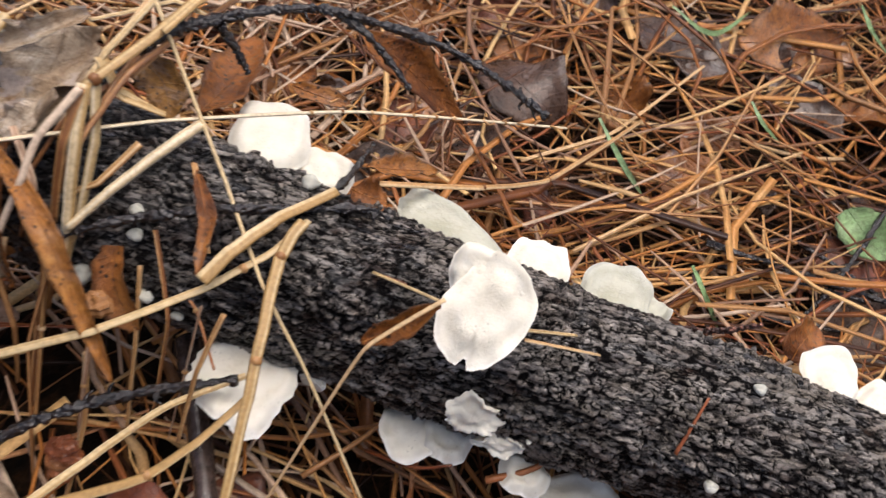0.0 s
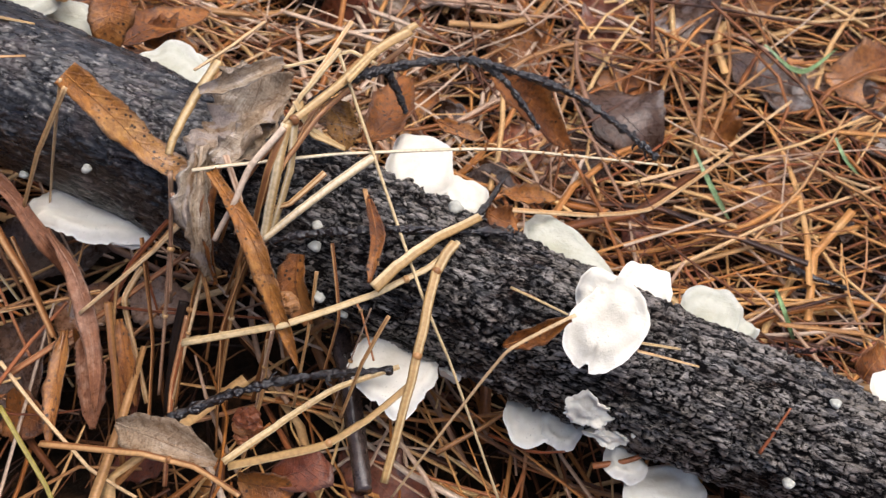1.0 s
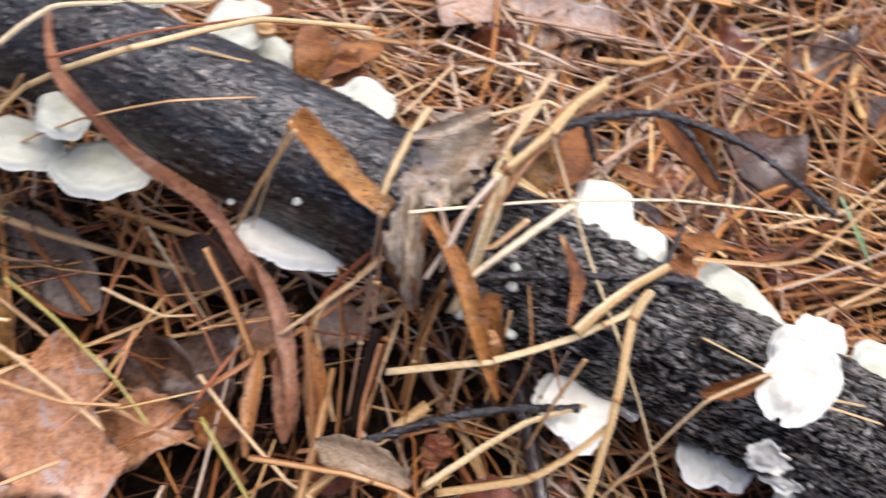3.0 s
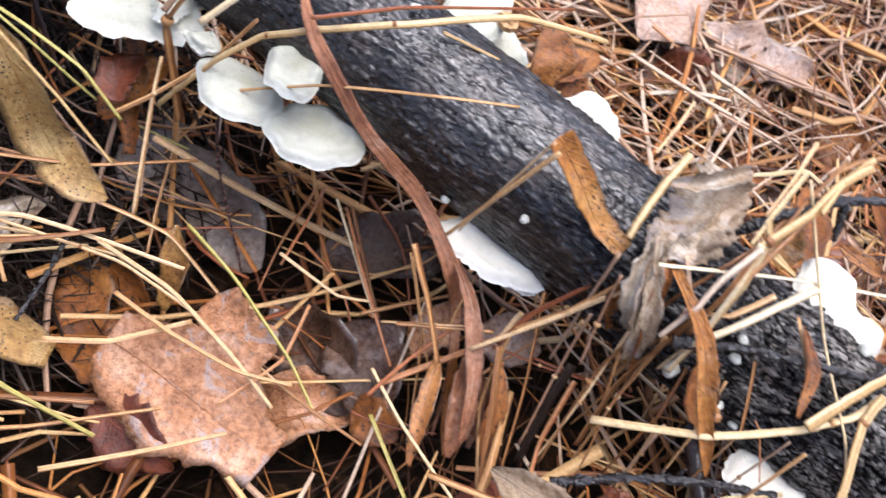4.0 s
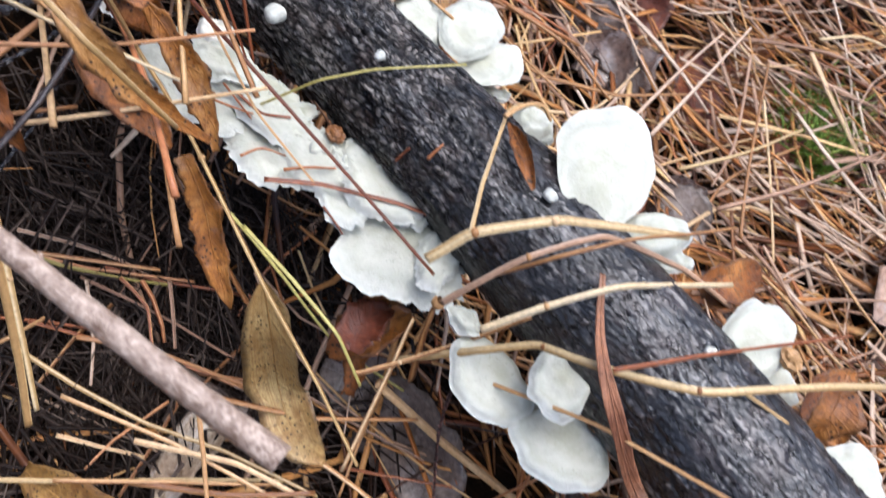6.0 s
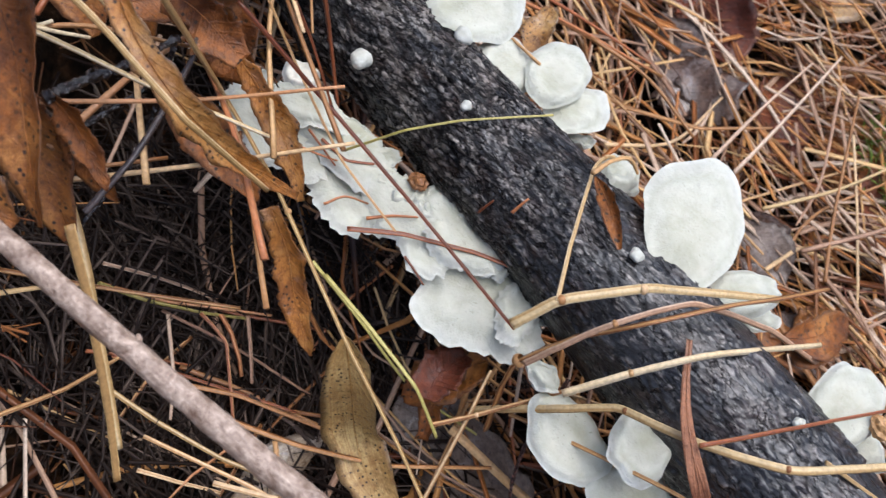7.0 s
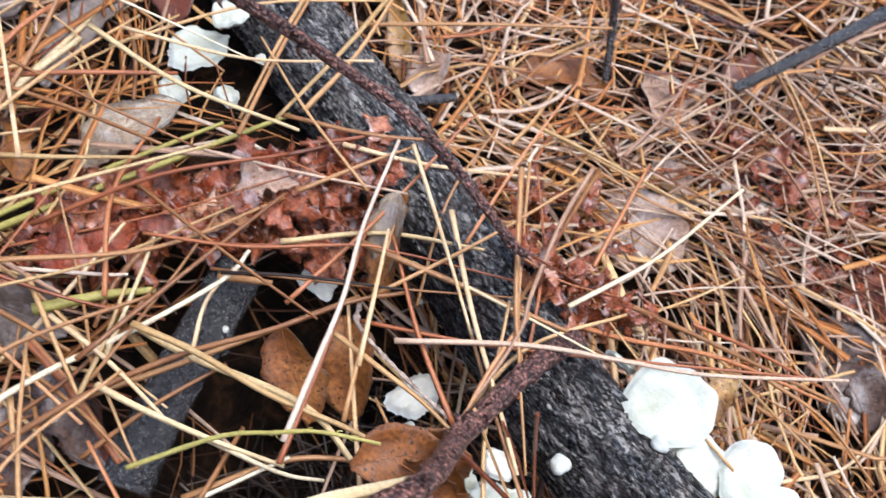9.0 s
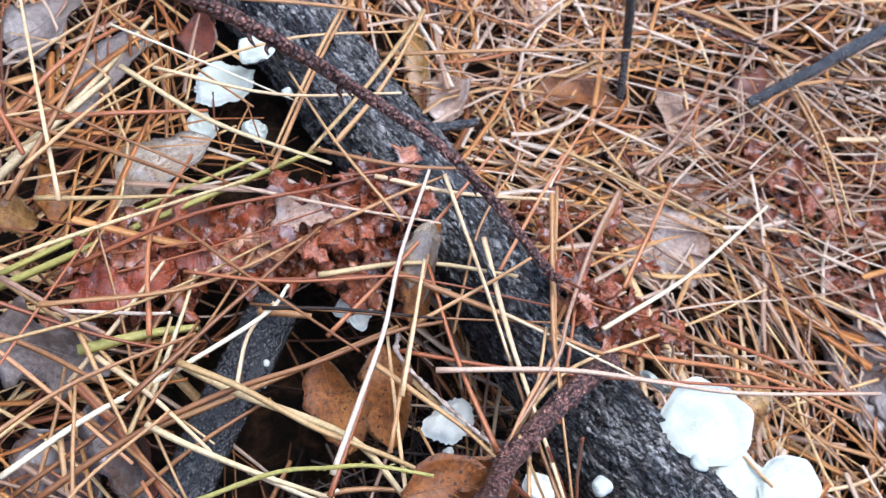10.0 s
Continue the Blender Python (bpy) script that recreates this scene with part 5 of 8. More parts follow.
needle("long tan pine needle lying across the far litter", TAN, 0.002448, (-0.670, 0.140, 0.113), (-0.661, 0.150, 0.115), (-0.653, 0.159, 0.116))
needle("long rust-brown pine needle lying across the far litter", RUST, 0.001734, (-0.582, 0.254, 0.120), (-0.546, 0.306, 0.090), (-0.508, 0.369, 0.060), (-0.451, 0.430, 0.030))
needle("long tan pine needle lying across the far litter", TAN, 0.001734, (-0.570, 0.337, 0.060), (-0.520, 0.384, 0.040), (-0.447, 0.443, 0.020))
needle("long tan pine needle lying across the far litter", TAN, 0.00153, (-0.645, 0.202, 0.130), (-0.603, 0.231, 0.130), (-0.553, 0.268, 0.125))
needle("long tan pine needle lying across the far litter", TAN, 0.001326, (-0.644, 0.249, 0.120), (-0.625, 0.313, 0.080), (-0.600, 0.383, 0.040))
needle("long rust-brown pine needle lying across the far litter", RUST, 0.001224, (-0.705, 0.195, 0.130), (-0.699, 0.221, 0.130), (-0.694, 0.247, 0.130))
needle("long tan pine needle lying across the far litter", TAN, 0.001428, (-0.804, 0.277, 0.130), (-0.774, 0.236, 0.130), (-0.737, 0.188, 0.125))
needle("pale dry straw lying across the far litter", STRAW, 0.00153, (-0.784, 0.321, 0.120), (-0.747, 0.253, 0.130), (-0.726, 0.203, 0.130))
needle("pale dry straw lying across the far litter", STRAW, 0.002856, (-0.807, 0.070, 0.100), (-0.827, 0.115, 0.100), (-0.843, 0.148, 0.095))
needle("pale dry straw lying across the far litter", STRAW, 0.002244, (-0.821, 0.080, 0.090), (-0.844, 0.133, 0.090), (-0.885, 0.194, 0.080))
needle("long rust-brown pine needle lying across the far litter", RUST, 0.00102, (-0.705, 0.122, 0.113), (-0.678, 0.154, 0.118), (-0.643, 0.205, 0.126), (-0.591, 0.256, 0.130))
needle("long tan pine needle lying across the far litter", TAN, 0.00102, (-0.674, 0.138, 0.115), (-0.627, 0.195, 0.122), (-0.580, 0.257, 0.129))
needle("pale dry straw lying across the far litter", STRAW, 0.001836, (-0.667, 0.096, 0.112), (-0.639, 0.110, 0.116), (-0.591, 0.139, 0.126), (-0.553, 0.143, 0.132))
needle("olive-green grass stem lying across the far litter", OLIVE, 0.00204, (-0.757, 0.046, 0.088), (-0.746, 0.107, 0.103), (-0.738, 0.163, 0.112), (-0.731, 0.214, 0.120))
needle("olive-green grass stem lying across the far litter", OLIVE, 0.00153, (-0.763, 0.049, 0.088), (-0.756, 0.100, 0.100), (-0.749, 0.149, 0.110), (-0.745, 0.183, 0.115))
needle("long tan pine needle lying across the far litter", TAN, 0.001326, (-0.617, 0.169, 0.120), (-0.591, 0.177, 0.123), (-0.566, 0.184, 0.127), (-0.545, 0.186, 0.133))
needle("long tan pine needle lying across the far litter", TAN, 0.001326, (-0.697, 0.224, 0.130), (-0.668, 0.259, 0.125), (-0.653, 0.354, 0.060))
needle("long tan pine needle lying across the far litter", TAN, 0.001428, (-0.702, 0.124, 0.113), (-0.690, 0.098, 0.112), (-0.676, 0.081, 0.108))
needle("long tan pine needle lying across the far litter", TAN, 0.001224, (-0.642, 0.112, 0.113), (-0.661, 0.129, 0.113), (-0.669, 0.148, 0.115))
needle("pale dry straw lying across the far litter", STRAW, 0.001224, (-0.745, 0.047, 0.090), (-0.724, 0.064, 0.095), (-0.705, 0.089, 0.100))
needle("long tan pine needle lying across the far litter", TAN, 0.00153, (-0.695, 0.387, 0.040), (-0.633, 0.428, 0.030), (-0.593, 0.453, 0.030))
needle("long tan pine needle lying across the far litter", TAN, 0.001428, (-0.682, 0.396, 0.030), (-0.613, 0.427, 0.030), (-0.542, 0.491, 0.020))
needle("long tan pine needle lying across the far litter", TAN, 0.001428, (-0.690, 0.354, 0.050), (-0.704, 0.389, 0.040), (-0.721, 0.423, 0.030))
needle("long tan pine needle lying across the far litter", TAN, 0.00153, (-0.782, 0.363, 0.040), (-0.709, 0.345, 0.050), (-0.674, 0.356, 0.050))
needle("long tan pine needle lying across the far litter", TAN, 0.001632, (-0.681, 0.606, 0.030), (-0.605, 0.578, 0.030), (-0.540, 0.547, 0.020))
needle("long rust-brown pine needle lying across the far litter", RUST, 0.001428, (-0.819, 0.425, 0.030), (-0.768, 0.468, 0.030), (-0.702, 0.486, 0.020))
needle("long tan pine needle lying across the far litter", TAN, 0.001326, (-0.673, 0.050, 0.100), (-0.644, 0.060, 0.105), (-0.612, 0.068, 0.105))
needle("long tan pine needle lying across the far litter", TAN, 0.001326, (-0.654, 0.018, 0.090), (-0.682, 0.041, 0.090), (-0.699, 0.054, 0.095))
needle("pale dry straw lying across the far litter", STRAW, 0.001326, (-0.604, 0.096, 0.120), (-0.571, 0.115, 0.130), (-0.558, 0.129, 0.130))
needle("long tan pine needle lying across the far litter", TAN, 0.001428, (-0.627, 0.051, 0.100), (-0.629, 0.085, 0.110), (-0.629, 0.122, 0.113))
needle("long tan pine needle lying across the far litter", TAN, 0.001224, (-0.700, 0.070, 0.100), (-0.667, 0.077, 0.105), (-0.625, 0.091, 0.110))
needle("rust-brown pine needle on the litter", RUST, 0.0015, (-0.533, 0.369, 0.060), (-0.500, 0.406, 0.040), (-0.458, 0.443, 0.020))
needle("tan pine needle on the litter behind the log", TAN, 0.0014, (-0.514, 0.374, 0.050), (-0.466, 0.401, 0.020), (-0.418, 0.414, 0.010))
needle("tan pine needle on the litter behind the log", TAN, 0.0014, (-0.311, 0.421, 0.006), (-0.320, 0.479, 0.002), (-0.305, 0.546, 0.006))
needle("tan pine needle on the litter behind the log", TAN, 0.0015, (-0.432, 0.375, 0.018), (-0.412, 0.432, 0.001), (-0.418, 0.498, -0.007))
needle("rust-brown pine needle on the litter", RUST, 0.0013, (-0.392, 0.194, -0.017), (-0.368, 0.214, -0.012), (-0.349, 0.234, -0.008))
needle("tan pine needle on the litter behind the log", TAN, 0.0014, (-0.367, 0.398, 0.005), (-0.353, 0.451, 0.001), (-0.323, 0.544, 0.003))
needle("rust-brown pine needle in the hollow", RUST, 0.0013, (-0.256, 0.239, 0.020), (-0.226, 0.236, 0.000), (-0.196, 0.207, -0.010))
needle("rust-brown pine needle in the hollow", RUST, 0.0012, (-0.275, 0.213, 0.040), (-0.279, 0.197, 0.000), (-0.272, 0.169, -0.010))
needle("rust-brown pine needle in the hollow", RUST, 0.0012, (-0.267, 0.198, 0.010), (-0.237, 0.196, -0.005), (-0.208, 0.171, -0.010))
needle("rust-brown pine needle in the hollow", TAN, 0.0013, (-0.259, 0.227, 0.020), (-0.228, 0.207, 0.000), (-0.194, 0.183, -0.010))
needle("rust-brown pine needle in the hollow", TAN, 0.0013, (-0.319, 0.222, 0.030), (-0.301, 0.234, 0.050), (-0.291, 0.246, 0.060))
needle("rust-brown pine needle in the hollow", RUST, 0.0012, (-0.159, 0.173, 0.020), (-0.146, 0.204, 0.030), (-0.139, 0.218, 0.040))
needle("rust-brown pine needle under the log", RUST, 0.0012, (0.029, 0.204, 0.050), (0.048, 0.197, 0.065), (0.061, 0.198, 0.075))
needle("rust-brown pine needle under the log", RUST, 0.0012, (0.049, 0.208, 0.040), (0.053, 0.196, 0.030), (0.056, 0.189, 0.020))
needle("rust-brown pine needle under the log", TAN, 0.0014, (0.009, 0.186, 0.050), (0.024, 0.203, 0.055), (0.033, 0.212, 0.065))
needle("rust-brown pine needle under the log", RUST, 0.0013, (0.075, 0.199, 0.070), (0.088, 0.205, 0.075), (0.096, 0.211, 0.080))
# ---------------------------------------------------------------- leaves, right half
leaf("torn strip of the papery leaf", LEAF_PALE, 0.007, (-0.128, 0.240, 0.134), (-0.121, 0.222, 0.130), (-0.115, 0.208, 0.122), (-0.112, 0.202, 0.106), rib=False, curl=0.9, tip=0.3, base=0.6, ripple=0.2)
leaf("frayed brown strip of the papery leaf", LEAF_BROWN, 0.006, (-0.120, 0.236, 0.133), (-0.115, 0.220, 0.128), (-0.109, 0.206, 0.117), (-0.104, 0.199, 0.098), rib=False, curl=0.9, tip=0.3, base=0.6, ripple=0.2)
leaf("thin brown leaf edge hanging from the tangle", LEAF_BROWN, 0.012, (-0.119, 0.224, 0.125), (-0.124, 0.221, 0.105), (-0.118, 0.219, 0.085), curl=0.7, tip=0.4)
leaf("narrow rust leaf pointing down the log", LEAF_STRAP, 0.0085, (-0.117, 0.223, 0.141), (-0.092, 0.206, 0.136), (-0.072, 0.190, 0.117), (-0.056, 0.176, 0.102), tip=0.06, base=0.6, curl=0.5)
leaf("dark curled brown leaf against the bark", LEAF_BROWN, 0.015, (-0.077, 0.222, 0.108), (-0.073, 0.211, 0.100), (-0.063, 0.204, 0.086), tip=0.3, base=0.5, curl=0.6)
leaf("curled brown leaf in front of the log", LEAF_PALE, 0.018, (-0.125, 0.143, 0.052), (-0.100, 0.140, 0.062), (-0.076, 0.141, 0.060), curl=0.7, tip=0.2)
leaf("orange-brown leaf behind the log", LEAF_BROWN, 0.02, (-0.073, 0.285, 0.118), (-0.069, 0.307, 0.118), (-0.074, 0.348, 0.105), curl=0.5)
leaf("small orange-brown leaf behind the log", LEAF_BROWN, 0.0095, (-0.049, 0.322, 0.110), (-0.036, 0.319, 0.112), (-0.023, 0.322, 0.110), curl=0.4)
leaf("broad brown leaf standing behind the log", LEAF_BROWN, 0.022, (-0.038, 0.390, 0.090), (-0.014, 0.393, 0.075), (0.021, 0.404, 0.040), curl=0.5)
leaf("orange curled leaf scrap at the bark's edge", LEAF_BROWN, 0.011, (-0.006, 0.292, 0.110), (0.005, 0.300, 0.105), (0.020, 0.315, 0.095), curl=0.7, ripple=0.15)
leaf("small orange leaf scrap by the twig", LEAF_BROWN, 0.014, (-0.008, 0.277, 0.112), (-0.000, 0.276, 0.112), (0.006, 0.279, 0.110), curl=0.5, ripple=0.15)
leaf("olive mottled leaf in the tangle", LEAF_YELLOW, 0.016, (-0.093, 0.281, 0.140), (-0.082, 0.275, 0.138), (-0.076, 0.267, 0.130), curl=0.5)
leaf("brown bract on a thin stalk", LEAF_BROWN, 0.0085, (0.018, 0.202, 0.132), (0.028, 0.208, 0.139), (0.038, 0.214, 0.149), curl=0.8, tip=0.3)
leaf("slim brown strip of leaf on the bark", LEAF_BROWN, 0.006, (-0.057, 0.247, 0.132), (-0.046, 0.229, 0.131), (-0.041, 0.211, 0.125), curl=0.6, tip=0.3)
leaf("dark grey dead leaf on the far litter", LEAF_DARK, 0.05, (0.023, 0.495, 0.010), (0.049, 0.467, 0.021), (0.076, 0.459, 0.012), curl=0.2)
leaf("dark lobed leaf on the far litter", LEAF_DARK, 0.045, (0.107, 0.593, 0.004), (0.140, 0.570, 0.010), (0.178, 0.563, 0.006), curl=0.2, lobes=(2.5, .2))
leaf("brown dead leaf on the far litter", LEAF_BROWN, 0.055, (0.184, 0.601, 0.005), (0.216, 0.612, 0.010), (0.262, 0.649, 0.006), curl=0.2)
leaf("green leaf among dead needles", LEAF_GREEN, 0.032, (0.252, 0.456, 0.020), (0.261, 0.441, 0.021), (0.277, 0.430, 0.016), curl=0.3)
leaf("brown dead leaf behind the fungus", LEAF_BROWN, 0.02, (0.193, 0.297, 0.070), (0.195, 0.304, 0.075), (0.205, 0.320, 0.070), curl=0.4)
leaf("grey wet leaf in the front litter", LEAF_DARK, 0.045, (-0.226, 0.176, -0.005), (-0.201, 0.167, 0.005), (-0.177, 0.147, 0.008), curl=0.3)
leaf("rust leaf blade standing in the front litter", LEAF_BROWN, 0.0075, (-0.167, 0.177, 0.050), (-0.158, 0.170, 0.030), (-0.144, 0.146, 0.020), curl=0.3, tip=0.1)
leaf("dark rust leaf in the front litter", LEAF_RED, 0.0075, (-0.146, 0.183, 0.050), (-0.137, 0.173, 0.035), (-0.126, 0.155, 0.030), curl=0.3, tip=0.1)
leaf("dark brown leaf under the straws", LEAF_RED, 0.02, (-0.053, 0.146, 0.050), (-0.041, 0.155, 0.055), (-0.038, 0.164, 0.055), curl=0.5)
leaf("brown curled leaf below the straws", LEAF_BROWN, 0.018, (-0.067, 0.142, 0.045), (-0.056, 0.142, 0.050), (-0.042, 0.145, 0.050), curl=0.6)
leaf("dead brown leaf half under needles", LEAF_BROWN, 0.045, (-0.056, 0.527, -0.000), (-0.036, 0.513, 0.006), (-0.018, 0.514, 0.000), curl=0.3)
leaf("dead brown leaf half under needles", LEAF_RED, 0.05, (-0.176, 0.474, -0.002), (-0.149, 0.474, 0.005), (-0.126, 0.488, -0.000), curl=0.3)
leaf("dead brown leaf half under needles", LEAF_RED, 0.05, (0.002, 0.540, -0.001), (0.014, 0.547, 0.005), (0.026, 0.570, -0.003), curl=0.3)
leaf("dark wet leaf half under needles", LEAF_DARK, 0.06, (0.057, 0.628, -0.006), (0.075, 0.615, 0.001), (0.096, 0.620, -0.005), curl=0.3)
leaf("dead brown leaf half under needles", LEAF_BROWN, 0.03, (-0.083, 0.452, 0.002), (-0.086, 0.426, 0.008), (-0.092, 0.412, 0.002), curl=0.3)
leaf("dark wet leaf half under needles", LEAF_DARK, 0.035, (0.021, 0.441, 0.005), (0.034, 0.422, 0.012), (0.047, 0.415, 0.007), curl=0.3)
leaf("dead brown leaf half under needles", LEAF_BROWN, 0.04, (0.101, 0.516, 0.001), (0.111, 0.499, 0.008), (0.124, 0.497, 0.002), curl=0.3)
leaf("dead brown leaf half under needles", LEAF_BROWN, 0.04, (-0.265, 0.445, -0.009), (-0.264, 0.417, -0.002), (-0.271, 0.402, -0.008), curl=0.3)
# ---------------------------------------------------------------- leaves, middle
leaf("mottled yellow-brown leaf with dark specks", LEAF_OLIVE, 0.031, (-0.425, 0.045, 0.004), (-0.372, 0.058, 0.012), (-0.325, 0.078, -0.012), curl=0.25, tip=0.45, base=0.4, ripple=0.03)
leaf("large grey-brown wet leaf in the hollow", LEAF_GREY, 0.05, (-0.367, 0.204, -0.014), (-0.326, 0.196, -0.014), (-0.282, 0.181, -0.018), curl=0.25)
leaf("dark grey-green wet leaf in the hollow", LEAF_DARK, 0.04, (-0.262, 0.206, -0.015), (-0.234, 0.232, -0.003), (-0.200, 0.268, -0.001), curl=0.25)
leaf("dark brown glossy leaf in the front litter", LEAF_DARK, 0.046, (-0.262, 0.174, -0.017), (-0.226, 0.162, -0.009), (-0.195, 0.142, -0.007), curl=0.3)
leaf("small orange leaf in the front litter", LEAF_OAK, 0.024, (-0.185, 0.185, 0.006), (-0.185, 0.202, 0.011), (-0.180, 0.225, 0.007), curl=0.3)
leaf("oval brown leaf in the front litter", LEAF_BROWN, 0.024, (-0.193, 0.145, 0.002), (-0.182, 0.143, 0.009), (-0.166, 0.142, 0.011), curl=0.3)
leaf("red-brown leaf under the oak leaf", LEAF_RED, 0.036, (-0.301, 0.074, -0.029), (-0.276, 0.072, -0.022), (-0.246, 0.070, -0.022), curl=0.2)
leaf("tan wet leaf beside the log", LEAF_PINK, 0.026, (-0.165, 0.214, 0.015), (-0.151, 0.216, 0.024), (-0.133, 0.225, 0.021), curl=0.3)
leaf("curled dry leaf in the litter", LEAF_PALE, 0.024, (-0.379, 0.080, -0.021), (-0.395, 0.111, -0.022), (-0.395, 0.147, -0.027), curl=0.4)
leaf("dead leaf between straws", LEAF_BROWN, 0.022, (-0.343, 0.135, -0.026), (-0.329, 0.133, -0.025), (-0.309, 0.127, -0.031), curl=0.4)
leaf("olive curled leaf in the litter", LEAF_YELLOW, 0.014, (-0.316, 0.156, 0.025), (-0.306, 0.143, 0.010), (-0.300, 0.129, -0.010), curl=0.6)
leaf("brown leaf tip beside the log", LEAF_BROWN, 0.022, (-0.223, 0.325, 0.118), (-0.216, 0.306, 0.115), (-0.211, 0.298, 0.100), curl=0.3)
leaf("orange-brown leaf behind the log", LEAF_BROWN, 0.022, (-0.218, 0.313, 0.090), (-0.213, 0.336, 0.085), (-0.202, 0.376, 0.070), curl=0.4)
leaf("broad pinkish leaf on the far litter", LEAF_PINK, 0.054, (-0.193, 0.473, 0.015), (-0.191, 0.513, 0.020), (-0.194, 0.578, 0.017), curl=0.25)
leaf("pinkish torn leaf on the far litter", LEAF_PINK, 0.04, (-0.163, 0.521, 0.017), (-0.123, 0.522, 0.018), (-0.080, 0.548, 0.012), curl=0.3, lobes=(2, .2))
leaf("pale fallen leaf behind the log", LEAF_PALE, 0.03, (-0.148, 0.492, 0.007), (-0.133, 0.489, 0.008), (-0.111, 0.491, 0.003), curl=0.3)
leaf("grey leaf lying behind the log", LEAF_DARK, 0.04, (-0.348, 0.443, -0.008), (-0.327, 0.429, -0.000), (-0.299, 0.423, -0.003), curl=0.2)
leaf("grey-violet leaf on the far litter", LEAF_DARK, 0.042, (-0.453, 0.510, -0.016), (-0.428, 0.498, -0.011), (-0.402, 0.492, -0.016), curl=0.2)
leaf("orange-brown leaf by the lobed fungus", LEAF_BROWN, 0.022, (-0.293, 0.327, 0.085), (-0.283, 0.345, 0.080), (-0.272, 0.387, 0.060), curl=0.4)
# ---------------------------------------------------------------- leaves, left half
leaf("thin brown leaf hanging in shade", LEAF_BROWN, 0.01, (-0.527, 0.100, 0.150), (-0.519, 0.101, 0.125), (-0.507, 0.107, 0.100), curl=0.5)
leaf("brown leaf under the red twig", LEAF_BROWN, 0.024, (-0.550, 0.159, 0.140), (-0.540, 0.171, 0.140), (-0.527, 0.182, 0.125), curl=0.4, ripple=0.1)
leaf("dark brown curled leaf below the shelf", LEAF_BROWN, 0.024, (-0.372, 0.213, 0.050), (-0.378, 0.195, 0.045), (-0.383, 0.175, 0.030), curl=0.6, ripple=0.1)
leaf("pale grey leaf below the shelf", LEAF_GREY, 0.045, (-0.387, 0.187, -0.019), (-0.368, 0.195, -0.016), (-0.346, 0.206, -0.018), curl=0.2)
leaf("brown torn leaf by the red twig", LEAF_BROWN, 0.022, (-0.546, 0.166, 0.135), (-0.533, 0.172, 0.130), (-0.516, 0.177, 0.115), curl=0.5, ripple=0.12)
leaf("brown leaf hanging below the twig", LEAF_BROWN, 0.024, (-0.546, 0.092, 0.150), (-0.530, 0.090, 0.120), (-0.502, 0.085, 0.090), curl=0.4, ripple=0.1)
leaf("brown serrated leaf below the twig", LEAF_BROWN, 0.02, (-0.534, 0.140, 0.140), (-0.506, 0.147, 0.120), (-0.475, 0.149, 0.110), curl=0.4, ripple=0.1)
leaf("mottled brown leaf standing in the hollow", LEAF_BROWN, 0.028, (-0.636, 0.154, 0.105), (-0.617, 0.150, 0.092), (-0.594, 0.150, 0.075), curl=0.35, tip=0.3)
leaf("dark brown leaf standing in the hollow", LEAF_BROWN, 0.03, (-0.630, 0.187, 0.090), (-0.610, 0.179, 0.080), (-0.588, 0.169, 0.060), curl=0.4)
leaf("grey lobed oak leaf on the mound", LEAF_GREY, 0.042, (-0.738, 0.029, 0.092), (-0.714, 0.049, 0.096), (-0.688, 0.070, 0.088), curl=0.25, ragged=.08, lobes=(2.5, .34))
leaf("pale upright leaf by the fern", LEAF_PALE, 0.018, (-0.658, 0.231, 0.135), (-0.649, 0.222, 0.125), (-0.633, 0.211, 0.105), curl=0.6)
leaf("yellow strap leaf behind the log", LEAF_YELLOW, 0.018, (-0.837, 0.358, 0.050), (-0.800, 0.341, 0.045), (-0.763, 0.322, 0.040), curl=0.4, tip=0.3, base=0.5)
leaf("yellow leaf among far needles", LEAF_YELLOW, 0.02, (-0.803, 0.065, 0.085), (-0.789, 0.070, 0.090), (-0.781, 0.076, 0.085), curl=0.3)
leaf("tan dead leaf on the mound", LEAF_PALE, 0.032, (-0.770, 0.114, 0.090), (-0.777, 0.143, 0.095), (-0.784, 0.177, 0.090), curl=0.35)
leaf("red-brown oval leaf on the mound", LEAF_RED, 0.024, (-0.836, 0.199, 0.085), (-0.852, 0.209, 0.088), (-0.872, 0.219, 0.085), curl=0.3)
leaf("pinkish grey leaf behind the log", LEAF_PINK, 0.03, (-0.746, 0.323, 0.050), (-0.759, 0.334, 0.052), (-0.786, 0.351, 0.042), curl=0.3)
leaf("pale brown leaf on the far litter", LEAF_PINK, 0.055, (-0.639, 0.410, 0.012), (-0.609, 0.416, 0.013), (-0.574, 0.427, 0.002), curl=0.2)
leaf("grey leaf between far needles", LEAF_DARK, 0.05, (-0.495, 0.489, -0.015), (-0.469, 0.498, -0.014), (-0.437, 0.500, -0.021), curl=0.2)
leaf("red-brown leaf between far needles", LEAF_RED, 0.055, (-0.501, 0.556, -0.009), (-0.465, 0.548, -0.008), (-0.434, 0.537, -0.016), curl=0.3, ripple=0.1)
leaf("large yellow-brown leaf on the far litter", LEAF_YELLOW, 0.06, (-0.447, 0.616, -0.002), (-0.435, 0.642, 0.008), (-0.430, 0.702, 0.013), curl=0.3)
leaf("yellow-olive leaf behind the round fungus", LEAF_YELLOW, 0.016, (-0.499, 0.358, 0.080), (-0.493, 0.346, 0.075), (-0.483, 0.329, 0.070), curl=0.4)
leaf("violet-grey leaf behind the lobed fungus", LEAF_DARK, 0.045, (-0.464, 0.490, -0.014), (-0.439, 0.483, -0.010), (-0.416, 0.475, -0.015), curl=0.2)
